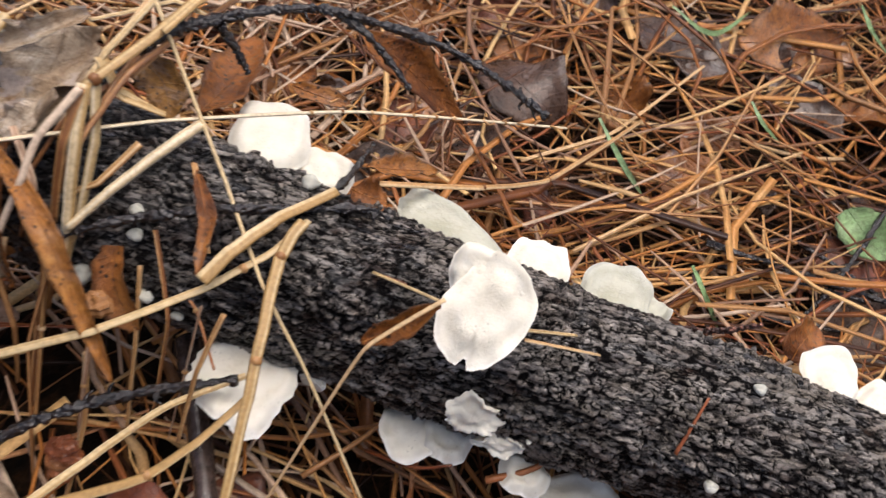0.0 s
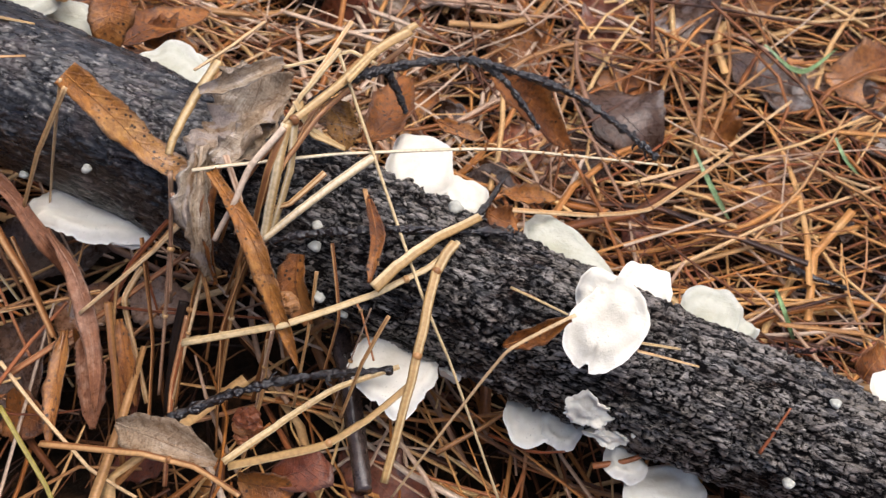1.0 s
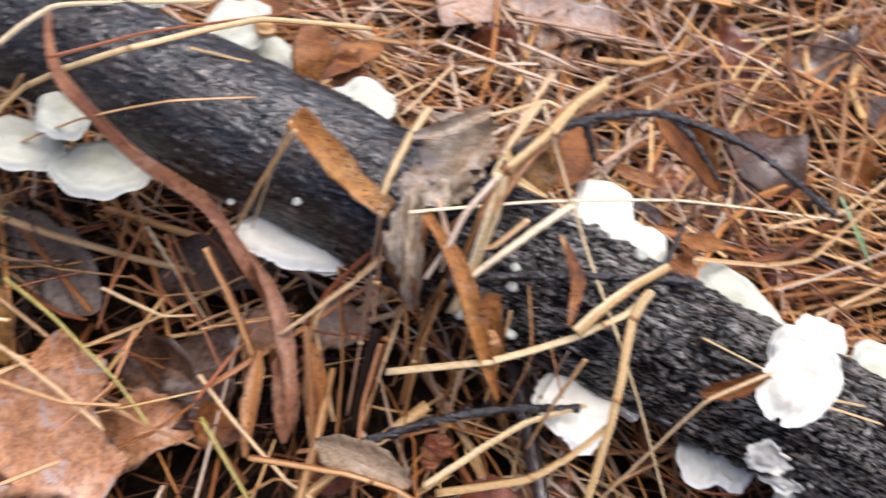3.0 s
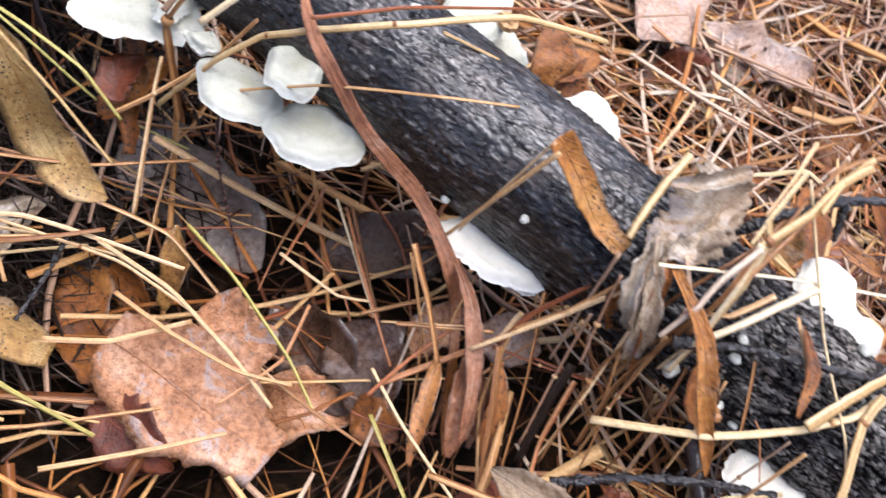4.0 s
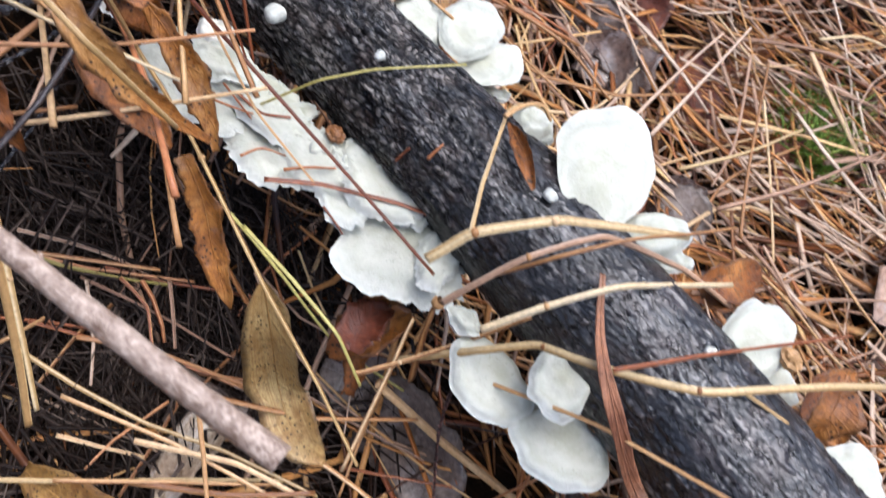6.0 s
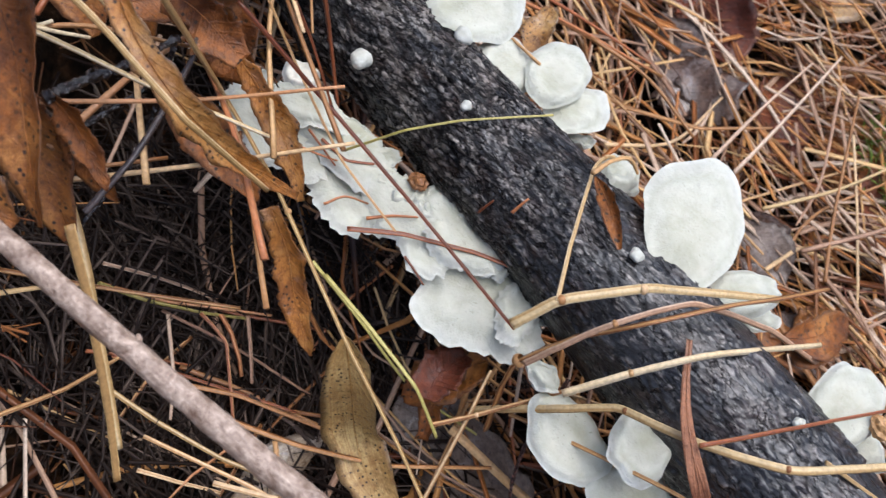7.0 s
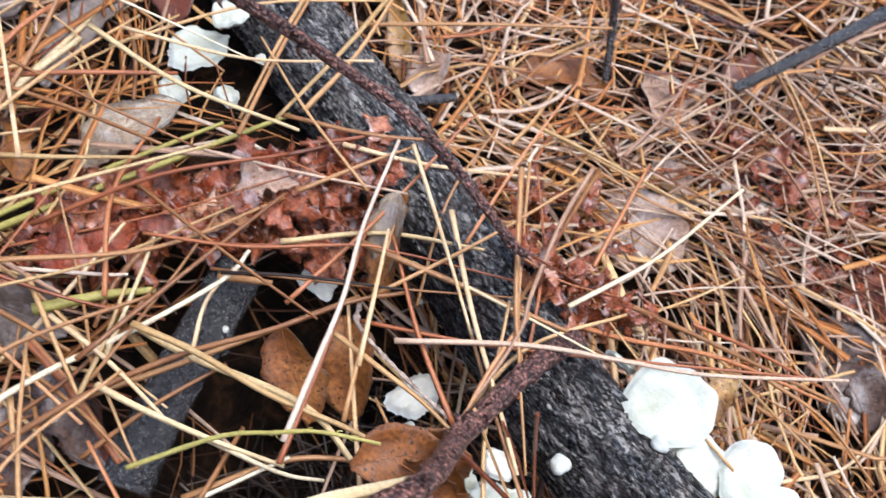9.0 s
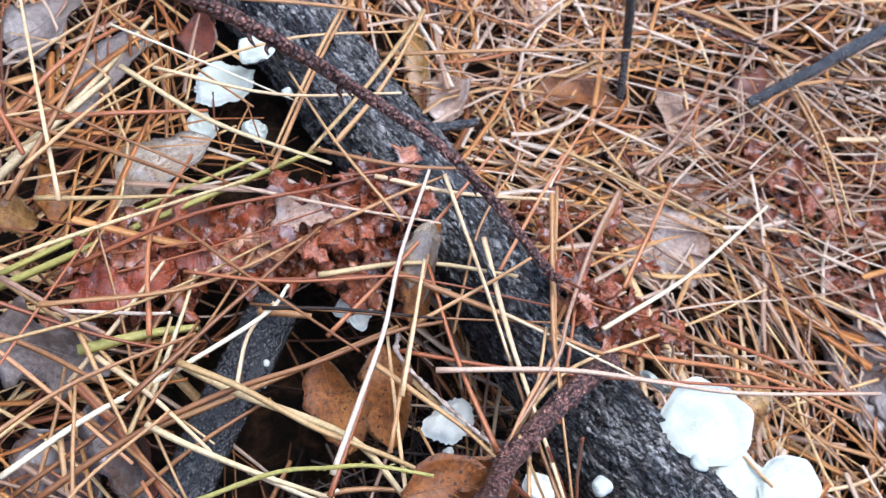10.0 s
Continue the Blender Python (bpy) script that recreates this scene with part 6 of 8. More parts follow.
leaf("dead leaf scrap at the mound's edge", LEAF_GREY, 0.04, (-0.913, 0.114, 0.070), (-0.912, 0.135, 0.075), (-0.928, 0.166, 0.070), curl=0.3)
leaf("tan leaf lying on the mound", LEAF_GREY, 0.03, (-0.829, 0.119, 0.085), (-0.862, 0.161, 0.085), (-0.875, 0.192, 0.080), curl=0.3)
leaf("brown rolled leaf at the front of the mound", LEAF_DARK, 0.03, (-0.681, 0.059, 0.090), (-0.655, 0.060, 0.090), (-0.620, 0.059, 0.085), curl=0.7, ripple=0.1)
leaf("torn brown leaf below the red twig", LEAF_BROWN, 0.026, (-0.554, 0.137, 0.150), (-0.546, 0.158, 0.150), (-0.534, 0.171, 0.145), curl=0.4, ripple=0.1)
# ---------------------------------------------------------------- dead fern fronds, moss, grass and crumbs
fern("dead red-brown fern frond draped over the mound", (-0.736, 0.063, 0.103), (-0.712, 0.129, 0.115), (-0.697, 0.187, 0.125), (-0.686, 0.241, 0.128), count=44, size=0.0185)
fern("dead red-brown fern frond under the first", (-0.735, 0.097, 0.108), (-0.712, 0.145, 0.113), (-0.685, 0.186, 0.118), (-0.652, 0.213, 0.115), count=40, size=0.0185)
fern("dead fern tip curling over the log", (-0.601, 0.262, 0.142), (-0.584, 0.280, 0.128), (-0.567, 0.307, 0.100), (-0.546, 0.362, 0.050), count=16, size=0.017)
fern("dead fern tip behind the red twig", (-0.655, 0.299, 0.090), (-0.644, 0.346, 0.060), (-0.621, 0.375, 0.040), (-0.591, 0.364, 0.030), count=14, size=0.018)
fern("flattened dead fern on the far litter", (-0.470, 0.566, -0.006), (-0.530, 0.537, 0.004), (-0.593, 0.521, 0.012), (-0.651, 0.526, 0.006), count=22, size=0.024)
fern("dead fern frond among far needles", (-0.528, 0.628, 0.003), (-0.574, 0.592, 0.007), (-0.622, 0.533, 0.009), (-0.680, 0.502, 0.009), count=22, size=0.024)
fern("dead fern frond behind the log", (-0.474, 0.600, -0.004), (-0.458, 0.548, -0.014), (-0.444, 0.489, -0.015), count=15, size=0.022)
moss("clump of green moss in the litter", -0.304, 0.590, .034)
moss("small green moss clump in the litter", -0.294, 0.569, .022)
leaf("single green grass blade among needles", LEAF_GREEN, 0.0035, (0.181, 0.499, 0.039), (0.191, 0.487, 0.035), (0.216, 0.504, 0.009), name="grass_blade", rib=False, tip=0.05, base=0.5, category="grass blade", group="green grass blades")
leaf("single green grass blade among needles", LEAF_GREEN, 0.0035, (0.149, 0.343, 0.057), (0.157, 0.330, 0.055), (0.175, 0.332, 0.030), name="grass_blade", rib=False, tip=0.05, base=0.5, category="grass blade", group="green grass blades")
leaf("single green grass blade among needles", LEAF_GREEN, 0.0035, (0.258, 0.643, 0.036), (0.268, 0.621, 0.032), (0.298, 0.633, 0.008), name="grass_blade", rib=False, tip=0.05, base=0.5, category="grass blade", group="green grass blades")
leaf("single green grass blade among needles", LEAF_GREEN, 0.0035, (0.125, 0.573, 0.035), (0.155, 0.563, 0.031), (0.192, 0.645, 0.003), name="grass_blade", rib=False, tip=0.05, base=0.5, category="grass blade", group="green grass blades")
leaf("single green grass blade among needles", LEAF_GREEN, 0.0035, (0.092, 0.437, 0.044), (0.110, 0.411, 0.041), (0.132, 0.417, 0.015), name="grass_blade", rib=False, tip=0.05, base=0.5, category="grass blade", group="green grass blades")
crumb("tiny yellow-brown seed husk on the white fungus", TAN, -0.452, 0.221, 0.092, 0.0036)
crumb("curled brown seed head on the stalks", TAN, -0.070, 0.196, 0.112, 0.0040)
crumb("dark brown crumbly seed head in the litter", RUST, -0.073, 0.163, 0.062, 0.0042)
crumb("dark brown crumbly seed head in the litter", RUST, -0.070, 0.163, 0.058, 0.0038)
crumb("dark brown crumbly seed head in the litter", RUST, -0.074, 0.161, 0.056, 0.0036)
crumb("dark brown crumbly seed head in the litter", RUST, -0.071, 0.164, 0.066, 0.0030)
crumb("dark brown crumbly seed head in the litter", RUST, -0.073, 0.159, 0.050, 0.0036)
crumb("brown crumb at the fungus edge", TAN, -0.245, 0.309, 0.115, 0.0045)
leaf("short dark rust reed blade in the litter", LEAF_BROWN, 0.007, (-0.151, 0.187, 0.050), (-0.138, 0.173, 0.045), (-0.127, 0.159, 0.035), name="grass_blade", tip=0.2, base=0.5, curl=0.7, category="grass blade", group="reed blades")
leaf("broad brown reed blade behind the arching one", LEAF_BROWN, 0.01, (-0.174, 0.178, 0.040), (-0.166, 0.157, 0.035), (-0.155, 0.130, 0.025), name="grass_blade", tip=0.3, base=0.4, curl=0.5, category="grass blade", group="reed blades")
leaf("shredded papery leaf neck hanging at the log", LEAF_PALE, 0.011, (-0.127, 0.236, 0.131), (-0.120, 0.218, 0.128), (-0.112, 0.206, 0.119), (-0.108, 0.201, 0.100), rib=False, curl=0.9, tip=0.4, base=0.7, ripple=0.2)
stalk("dry stem standing in the front tangle", TAN, 0.00144, (-0.114, 0.213, 0.105), (-0.111, 0.184, 0.075), (-0.110, 0.159, 0.040), group="stems in the tangle", nodes=(0.5,), flat=0.6, taper=(.7, .5))
stalk("dry stem standing in the front tangle", TAN, 0.00136, (-0.098, 0.214, 0.100), (-0.099, 0.191, 0.075), (-0.085, 0.155, 0.030), group="stems in the tangle", nodes=(0.5,), flat=0.6, taper=(.7, .5))
stalk("dry stem standing in the front tangle", PINK, 0.0015, (-0.076, 0.195, 0.085), (-0.075, 0.185, 0.070), (-0.074, 0.172, 0.045), group="stems in the tangle", nodes=(0.5,), flat=0.6, taper=(.7, .5))
stalk("dry stem standing in the front tangle", PINK, 0.002, (-0.132, 0.217, 0.125), (-0.127, 0.203, 0.105), (-0.122, 0.191, 0.090), group="stems in the tangle", nodes=(0.5,), flat=0.6, taper=(.7, .5))
stalk("dry stem standing in the front tangle", PINK, 0.0017, (-0.131, 0.209, 0.100), (-0.126, 0.190, 0.070), (-0.119, 0.166, 0.040), group="stems in the tangle", nodes=(0.5,), flat=0.6, taper=(.7, .5))
stalk("dry stem standing in the front tangle", TAN, 0.00144, (-0.211, 0.196, 0.070), (-0.193, 0.185, 0.050), (-0.176, 0.173, 0.035), group="stems in the tangle", nodes=(0.5,), flat=0.6, taper=(.7, .5))
stalk("dry stem standing in the front tangle", TAN, 0.00102, (-0.184, 0.226, 0.070), (-0.181, 0.204, 0.055), (-0.177, 0.185, 0.040), group="stems in the tangle", nodes=(0.5,), flat=0.6, taper=(.7, .5))
stalk("dry stem standing in the front tangle", RUST, 0.0013, (-0.152, 0.217, 0.080), (-0.143, 0.205, 0.065), (-0.136, 0.198, 0.050), group="stems in the tangle", nodes=(0.5,), flat=0.6, taper=(.7, .5))
stalk("dry stem standing in the front tangle", TAN, 0.00102, (-0.206, 0.174, 0.040), (-0.184, 0.185, 0.050), (-0.165, 0.197, 0.055), group="stems in the tangle", nodes=(0.5,), flat=0.6, taper=(.7, .5))
stalk("dry stem standing in the front tangle", RUST, 0.0013, (-0.156, 0.194, 0.050), (-0.133, 0.198, 0.055), (-0.100, 0.208, 0.060), group="stems in the tangle", nodes=(0.5,), flat=0.6, taper=(.7, .5))
stalk("dry stem standing in the front tangle", RUST, 0.0012, (-0.058, 0.224, 0.100), (-0.043, 0.212, 0.100), (-0.030, 0.197, 0.090), group="stems in the tangle", nodes=(0.5,), flat=0.6, taper=(.7, .5))
stalk("dry stem standing in the front tangle", PINK, 0.0013, (-0.037, 0.204, 0.118), (-0.039, 0.193, 0.090), (-0.041, 0.180, 0.060), group="stems in the tangle", nodes=(0.5,), flat=0.6, taper=(.7, .5))
stalk("thin dry stem in the front tangle", RUST, 0.0016, (-0.117, 0.194, 0.070), (-0.113, 0.169, 0.050), (-0.098, 0.132, 0.030), group="stems in the tangle")
stalk("thin dry stem in the front tangle", TAN, 0.00119, (-0.152, 0.217, 0.080), (-0.132, 0.186, 0.050), (-0.118, 0.153, 0.030), group="stems in the tangle")
stalk("thin dry stem in the front tangle", TAN, 0.00119, (-0.214, 0.203, 0.060), (-0.186, 0.181, 0.040), (-0.168, 0.154, 0.020), group="stems in the tangle")
stalk("thin dry stem in the front tangle", TAN, 0.00128, (-0.077, 0.193, 0.080), (-0.073, 0.178, 0.055), (-0.071, 0.149, 0.030), group="stems in the tangle")
stalk("thin dry stem in the front tangle", TAN, 0.00119, (-0.067, 0.219, 0.105), (-0.062, 0.200, 0.080), (-0.059, 0.181, 0.050), group="stems in the tangle")
stalk("thin dry stem in the front tangle", TAN, 0.00144, (-0.112, 0.202, 0.100), (-0.104, 0.193, 0.080), (-0.105, 0.186, 0.050), group="stems in the tangle")
stalk("thin dry stem in the front tangle", OLIVE, 0.0014, (-0.183, 0.137, 0.030), (-0.144, 0.113, 0.030), (-0.135, 0.106, 0.030), group="stems in the tangle")
stalk("thin dry stem in the front tangle", TAN, 0.0012, (-0.196, 0.156, 0.030), (-0.170, 0.143, 0.030), (-0.128, 0.124, 0.040), (-0.101, 0.118, 0.050), group="stems in the tangle")
stalk("thin dry stem in the front tangle", TAN, 0.00102, (-0.064, 0.227, 0.118), (-0.050, 0.205, 0.100), (-0.050, 0.186, 0.060), group="stems in the tangle")
stalk("thin dry stem in the front tangle", TAN, 0.00102, (-0.029, 0.204, 0.118), (-0.033, 0.190, 0.100), (-0.035, 0.176, 0.070), group="stems in the tangle")
needle("short broken needle bit lying on the white fungus", RUST, 0.0008, (-0.494, 0.186, 0.092), (-0.485, 0.192, 0.092), (-0.477, 0.199, 0.091))
needle("short broken needle bit lying on the white fungus", RUST, 0.0008, (-0.451, 0.191, 0.090), (-0.446, 0.201, 0.090), (-0.439, 0.211, 0.090))
needle("short broken needle bit lying on the white fungus", RUST, 0.0008, (-0.498, 0.194, 0.094), (-0.488, 0.194, 0.093), (-0.478, 0.194, 0.092))
needle("short broken needle bit lying on the white fungus", RUST, 0.0008, (-0.466, 0.179, 0.091), (-0.464, 0.189, 0.091), (-0.456, 0.196, 0.090))
needle("short broken needle bit lying on the white fungus", RUST, 0.0008, (-0.428, 0.195, 0.088), (-0.420, 0.195, 0.087), (-0.413, 0.194, 0.087))
needle("tiny dry spikelet on the seed spike", TAN, 0.0007, (-0.025, 0.294, 0.136), (-0.024, 0.295, 0.136), (-0.022, 0.297, 0.137))
needle("tiny dry spikelet on the seed spike", TAN, 0.0007, (-0.019, 0.297, 0.134), (-0.017, 0.297, 0.135), (-0.015, 0.297, 0.135))
needle("tiny dry spikelet on the seed spike", TAN, 0.0007, (-0.013, 0.301, 0.133), (-0.012, 0.303, 0.133), (-0.010, 0.305, 0.134))
needle("tiny dry spikelet on the seed spike", TAN, 0.0007, (-0.007, 0.305, 0.131), (-0.005, 0.304, 0.132), (-0.002, 0.304, 0.132))
needle("tiny dry spikelet on the seed spike", TAN, 0.0007, (-0.001, 0.308, 0.130), (0.001, 0.310, 0.131), (0.003, 0.312, 0.131))
needle("tiny dry spikelet on the seed spike", TAN, 0.0007, (0.006, 0.309, 0.128), (0.009, 0.308, 0.129), (0.011, 0.309, 0.129))
needle("tiny dry spikelet on the seed spike", TAN, 0.0007, (0.012, 0.313, 0.127), (0.014, 0.315, 0.128), (0.016, 0.317, 0.128))
needle("tiny dry spikelet on the seed spike", TAN, 0.0007, (0.019, 0.317, 0.126), (0.021, 0.316, 0.126), (0.024, 0.316, 0.127))
needle("tiny dry spikelet on the seed spike", TAN, 0.0007, (0.025, 0.320, 0.124), (0.027, 0.322, 0.125), (0.029, 0.324, 0.125))
needle("tiny dry spikelet on the seed spike", TAN, 0.0007, (0.032, 0.324, 0.123), (0.035, 0.323, 0.123), (0.037, 0.324, 0.124))
needle("tiny dry spikelet on the seed spike", TAN, 0.0007, (0.039, 0.328, 0.121), (0.041, 0.330, 0.122), (0.043, 0.332, 0.122))
needle("tiny dry spikelet on the seed spike", TAN, 0.0007, (0.046, 0.332, 0.120), (0.048, 0.331, 0.121), (0.051, 0.331, 0.121))
needle("tiny dry spikelet on the seed spike", TAN, 0.0007, (0.053, 0.336, 0.118), (0.054, 0.338, 0.119), (0.057, 0.340, 0.119))
needle("tiny dry spikelet on the seed spike", TAN, 0.0007, (0.060, 0.340, 0.117), (0.062, 0.339, 0.118), (0.065, 0.339, 0.118))
needle("tiny dry spikelet on the seed spike", TAN, 0.0007, (0.067, 0.344, 0.115), (0.069, 0.346, 0.116), (0.071, 0.348, 0.116))
twig("dark wrinkled fallen branch beside the log", BRANCH, 0.0128, (-0.6770, 0.1540, 0.0940), (-0.6610, 0.1320, 0.0910), (-0.6450, 0.1060, 0.0870), (-0.6270, 0.0800, 0.0830), (-0.6110, 0.0600, 0.0800), forks=(), rough=0.06, name="branch", sides=24, taper=(1, .95), buds=5, bud=.2)
# ---------------------------------------------------------------- long needles and stalks lying over the mound
needle("pale dry straw draped over the mound", STRAW, 0.0017, (-0.6610, 0.0110, 0.1100), (-0.6630, 0.0500, 0.1160), (-0.6610, 0.0950, 0.1200), (-0.6620, 0.1390, 0.1240), (-0.6690, 0.1560, 0.1250))
needle("long tan pine needle draped over the mound", TAN, 0.0017, (-0.6440, 0.0180, 0.1120), (-0.6450, 0.0620, 0.1180), (-0.6390, 0.1050, 0.1240), (-0.6280, 0.1450, 0.1280), (-0.6220, 0.1820, 0.1280), (-0.6130, 0.2070, 0.1280))
needle("pale dry straw draped over the mound", STRAW, 0.0018, (-0.6600, 0.0940, 0.1300), (-0.6340, 0.1110, 0.1310), (-0.6010, 0.1280, 0.1320), (-0.5730, 0.1480, 0.1300), (-0.5520, 0.1620, 0.1260))
needle("pale dry straw draped over the mound", STRAW, 0.0016, (-0.6440, 0.0700, 0.1260), (-0.6250, 0.0810, 0.1260), (-0.5970, 0.1000, 0.1260), (-0.5730, 0.1190, 0.1240))
needle("pale pinkish needle draped over the mound", PINK, 0.0015, (-0.5800, 0.1220, 0.1350), (-0.6010, 0.1500, 0.1400), (-0.6210, 0.1760, 0.1420), (-0.6490, 0.2050, 0.1400), (-0.6850, 0.2500, 0.1320))
needle("long tan pine needle draped over the mound", TAN, 0.0015, (-0.5930, 0.1680, 0.1300), (-0.6210, 0.1950, 0.1340), (-0.6430, 0.2160, 0.1340))
needle("long tan pine needle draped over the mound", TAN, 0.0014, (-0.7090, 0.0670, 0.1180), (-0.6750, 0.0640, 0.1200), (-0.6460, 0.0620, 0.1180))
needle("long tan pine needle draped over the mound", TAN, 0.0017, (-0.6860, 0.0670, 0.1180), (-0.6550, 0.0780, 0.1220), (-0.6200, 0.0870, 0.1200))
needle("pale dry straw draped over the mound", STRAW, 0.0014, (-0.6460, 0.0620, 0.1180), (-0.6610, 0.0800, 0.1200), (-0.6840, 0.1030, 0.1220))
needle("pale dry straw draped over the mound", STRAW, 0.0014, (-0.6560, 0.0780, 0.1180), (-0.6820, 0.1070, 0.1220), (-0.6990, 0.1240, 0.1240))
needle("long tan pine needle draped over the mound", TAN, 0.0014, (-0.6640, 0.0380, 0.1080), (-0.6420, 0.0300, 0.1060))
needle("pale pinkish needle draped over the mound", PINK, 0.0015, (-0.7480, 0.0490, 0.1100), (-0.7090, 0.0670, 0.1160), (-0.6940, 0.0750, 0.1180))
needle("pale pinkish needle draped over the mound", PINK, 0.0011, (-0.7180, 0.0630, 0.1120), (-0.6930, 0.0950, 0.1180), (-0.6870, 0.1040, 0.1200))
needle("rust-brown pine needle draped over the mound", RUST, 0.001, (-0.6990, 0.1180, 0.1280), (-0.6690, 0.1530, 0.1320), (-0.6430, 0.1990, 0.1340), (-0.6310, 0.2120, 0.1340))
needle("grey-brown rotten needle draped over the mound", GREYDUFF, 0.0012, (-0.6650, 0.1390, 0.1260), (-0.6440, 0.1680, 0.1300), (-0.6130, 0.2060, 0.1320))
needle("pale pinkish needle draped over the mound", PINK, 0.0014, (-0.6260, 0.3400, 0.1200), (-0.6070, 0.3000, 0.1280), (-0.5810, 0.2570, 0.1360), (-0.5660, 0.2360, 0.1380), (-0.5470, 0.1880, 0.1380))
needle("long tan pine needle draped over the mound", TAN, 0.0014, (-0.7270, 0.1820, 0.1280), (-0.7720, 0.2370, 0.1280), (-0.8060, 0.2840, 0.1280))
needle("long tan pine needle draped over the mound", TAN, 0.0017, (-0.7240, 0.2170, 0.1300), (-0.7450, 0.2630, 0.1280), (-0.7790, 0.3160, 0.1260))
needle("long tan pine needle draped over the mound", TAN, 0.0013, (-0.6460, 0.3110, 0.1200), (-0.5750, 0.2440, 0.1360), (-0.5130, 0.1990, 0.1420))
needle("pale pinkish needle draped over the mound", PINK, 0.0015, (-0.5940, 0.1870, 0.1340), (-0.5600, 0.2370, 0.1380), (-0.5300, 0.2710, 0.1400), (-0.5030, 0.3040, 0.1380), (-0.4630, 0.3690, 0.1320))
needle("long tan pine needle draped over the mound", TAN, 0.0014, (-0.6400, 0.2530, 0.1260), (-0.5900, 0.2280, 0.1320), (-0.5450, 0.2090, 0.1380), (-0.5150, 0.1960, 0.1420))
needle("pale dry straw draped over the mound", STRAW, 0.0012, (-0.6030, 0.2320, 0.1300), (-0.5690, 0.2490, 0.1340), (-0.5380, 0.2650, 0.1360))
needle("rust-brown pine needle draped over the mound", RUST, 0.0012, (-0.5730, 0.2500, 0.1340), (-0.5570, 0.2100, 0.1380), (-0.5370, 0.1730, 0.1400))
needle("long tan pine needle draped over the mound", TAN, 0.0013, (-0.8730, 0.1670, 0.1100), (-0.8180, 0.1840, 0.1140), (-0.7720, 0.1980, 0.1180))
needle("long tan pine needle draped over the mound", TAN, 0.0015, (-0.8330, 0.1720, 0.1120), (-0.8050, 0.1640, 0.1140), (-0.7770, 0.1500, 0.1160))
needle("pale dry straw draped over the mound", STRAW, 0.0013, (-0.7790, 0.0800, 0.1120), (-0.7620, 0.1040, 0.1160), (-0.7420, 0.1360, 0.1200))
needle("pale pinkish needle draped over the mound", PINK, 0.0013, (-0.7290, 0.1640, 0.1240), (-0.6930, 0.1960, 0.1300), (-0.6560, 0.2360, 0.1320))
needle("long tan pine needle draped over the mound", TAN, 0.0013, (-0.6840, 0.1900, 0.1300), (-0.6810, 0.2260, 0.1320), (-0.6780, 0.2530, 0.1320))
needle("rust-brown pine needle draped over the mound", RUST, 0.0012, (-0.7070, 0.2050, 0.1300), (-0.6970, 0.2300, 0.1310), (-0.6940, 0.2460, 0.1310))
needle("long tan pine needle draped over the mound", TAN, 0.0013, (-0.5980, 0.4760, 0.0550), (-0.5950, 0.5050, 0.0580), (-0.5390, 0.4990, 0.0550))
needle("pale dry straw draped over the mound", STRAW, 0.0019, (-0.6890, 0.3690, 0.0620), (-0.6530, 0.3900, 0.0620), (-0.5840, 0.4320, 0.0550))
needle("pale pinkish needle draped over the mound", PINK, 0.0015, (-0.6800, 0.3680, 0.0500), (-0.6720, 0.3530, 0.0520), (-0.6460, 0.3190, 0.0560))
needle("long tan pine needle draped over the mound", TAN, 0.0016, (-0.6760, 0.5760, 0.0500), (-0.6110, 0.5550, 0.0500), (-0.5460, 0.5160, 0.0450), (-0.5320, 0.5100, 0.0400))
needle("pale pinkish needle draped over the mound", PINK, 0.0017, (-0.6470, 0.4160, 0.0500), (-0.6580, 0.4590, 0.0520), (-0.6760, 0.5060, 0.0520))
stalk("thick dark brown broken stalk in the front litter", RUST, 0.0028, (-0.6890, 0.0540, 0.1000), (-0.6620, 0.0600, 0.1000), (-0.6170, 0.0640, 0.0980), flat=0.6)
leaf("brown leaf upright beside the log", LEAF_BROWN, 0.017, (-0.6590, 0.2360, 0.1280), (-0.6430, 0.2190, 0.1180), (-0.6260, 0.2050, 0.0980), curl=0.5, tip=0.4, base=0.5, ragged=0.08)
leaf("dark brown leaf in the front litter of the mound", LEAF_RED, 0.03, (-0.6710, 0.0570, 0.0850), (-0.6490, 0.0600, 0.0880), (-0.6240, 0.0570, 0.0850), curl=0.5, ragged=0.08)
fern("dead fern scraps lying on the log", (-0.7060, 0.1950, 0.1260), (-0.6840, 0.2070, 0.1300), (-0.6610, 0.2260, 0.1300), count=9, size=0.02)
fern("dead fern scraps over the bark ridge", (-0.5990, 0.2670, 0.1300), (-0.5790, 0.2810, 0.1240), (-0.5610, 0.3080, 0.1120), count=9, size=0.017)
# ---------------------------------------------------------------- leaves in the front litter
leaf("large wet orange-brown oak leaf with silver sheen painted in", LEAF_OAK, 0.058, (-0.3060, 0.0970, 0.0060), (-0.2790, 0.0970, 0.0100), (-0.2440, 0.0970, 0.0100), (-0.2090, 0.0970, 0.0040), curl=0.1, lobes=(1.6, 0.1), ripple=0.05, tip=0.55, base=0.5, face=(0.1, -0.35, 0.95), ragged=0.04)
leaf("smaller wet orange oak leaf overlapping the large one", LEAF_OAK, 0.031, (-0.2810, 0.1390, 0.0120), (-0.2610, 0.1330, 0.0180), (-0.2390, 0.1310, 0.0140), curl=0.2, tip=0.5, base=0.45, ripple=0.07, face=(0.1, -0.35, 0.95), ragged=0.05)
leaf("red-brown leaf tip under the oak leaf", LEAF_RED, 0.03, (-0.2910, 0.0700, -0.0040), (-0.2680, 0.0690, 0.0000), (-0.2410, 0.0700, -0.0040), curl=0.2, ragged=0.05)
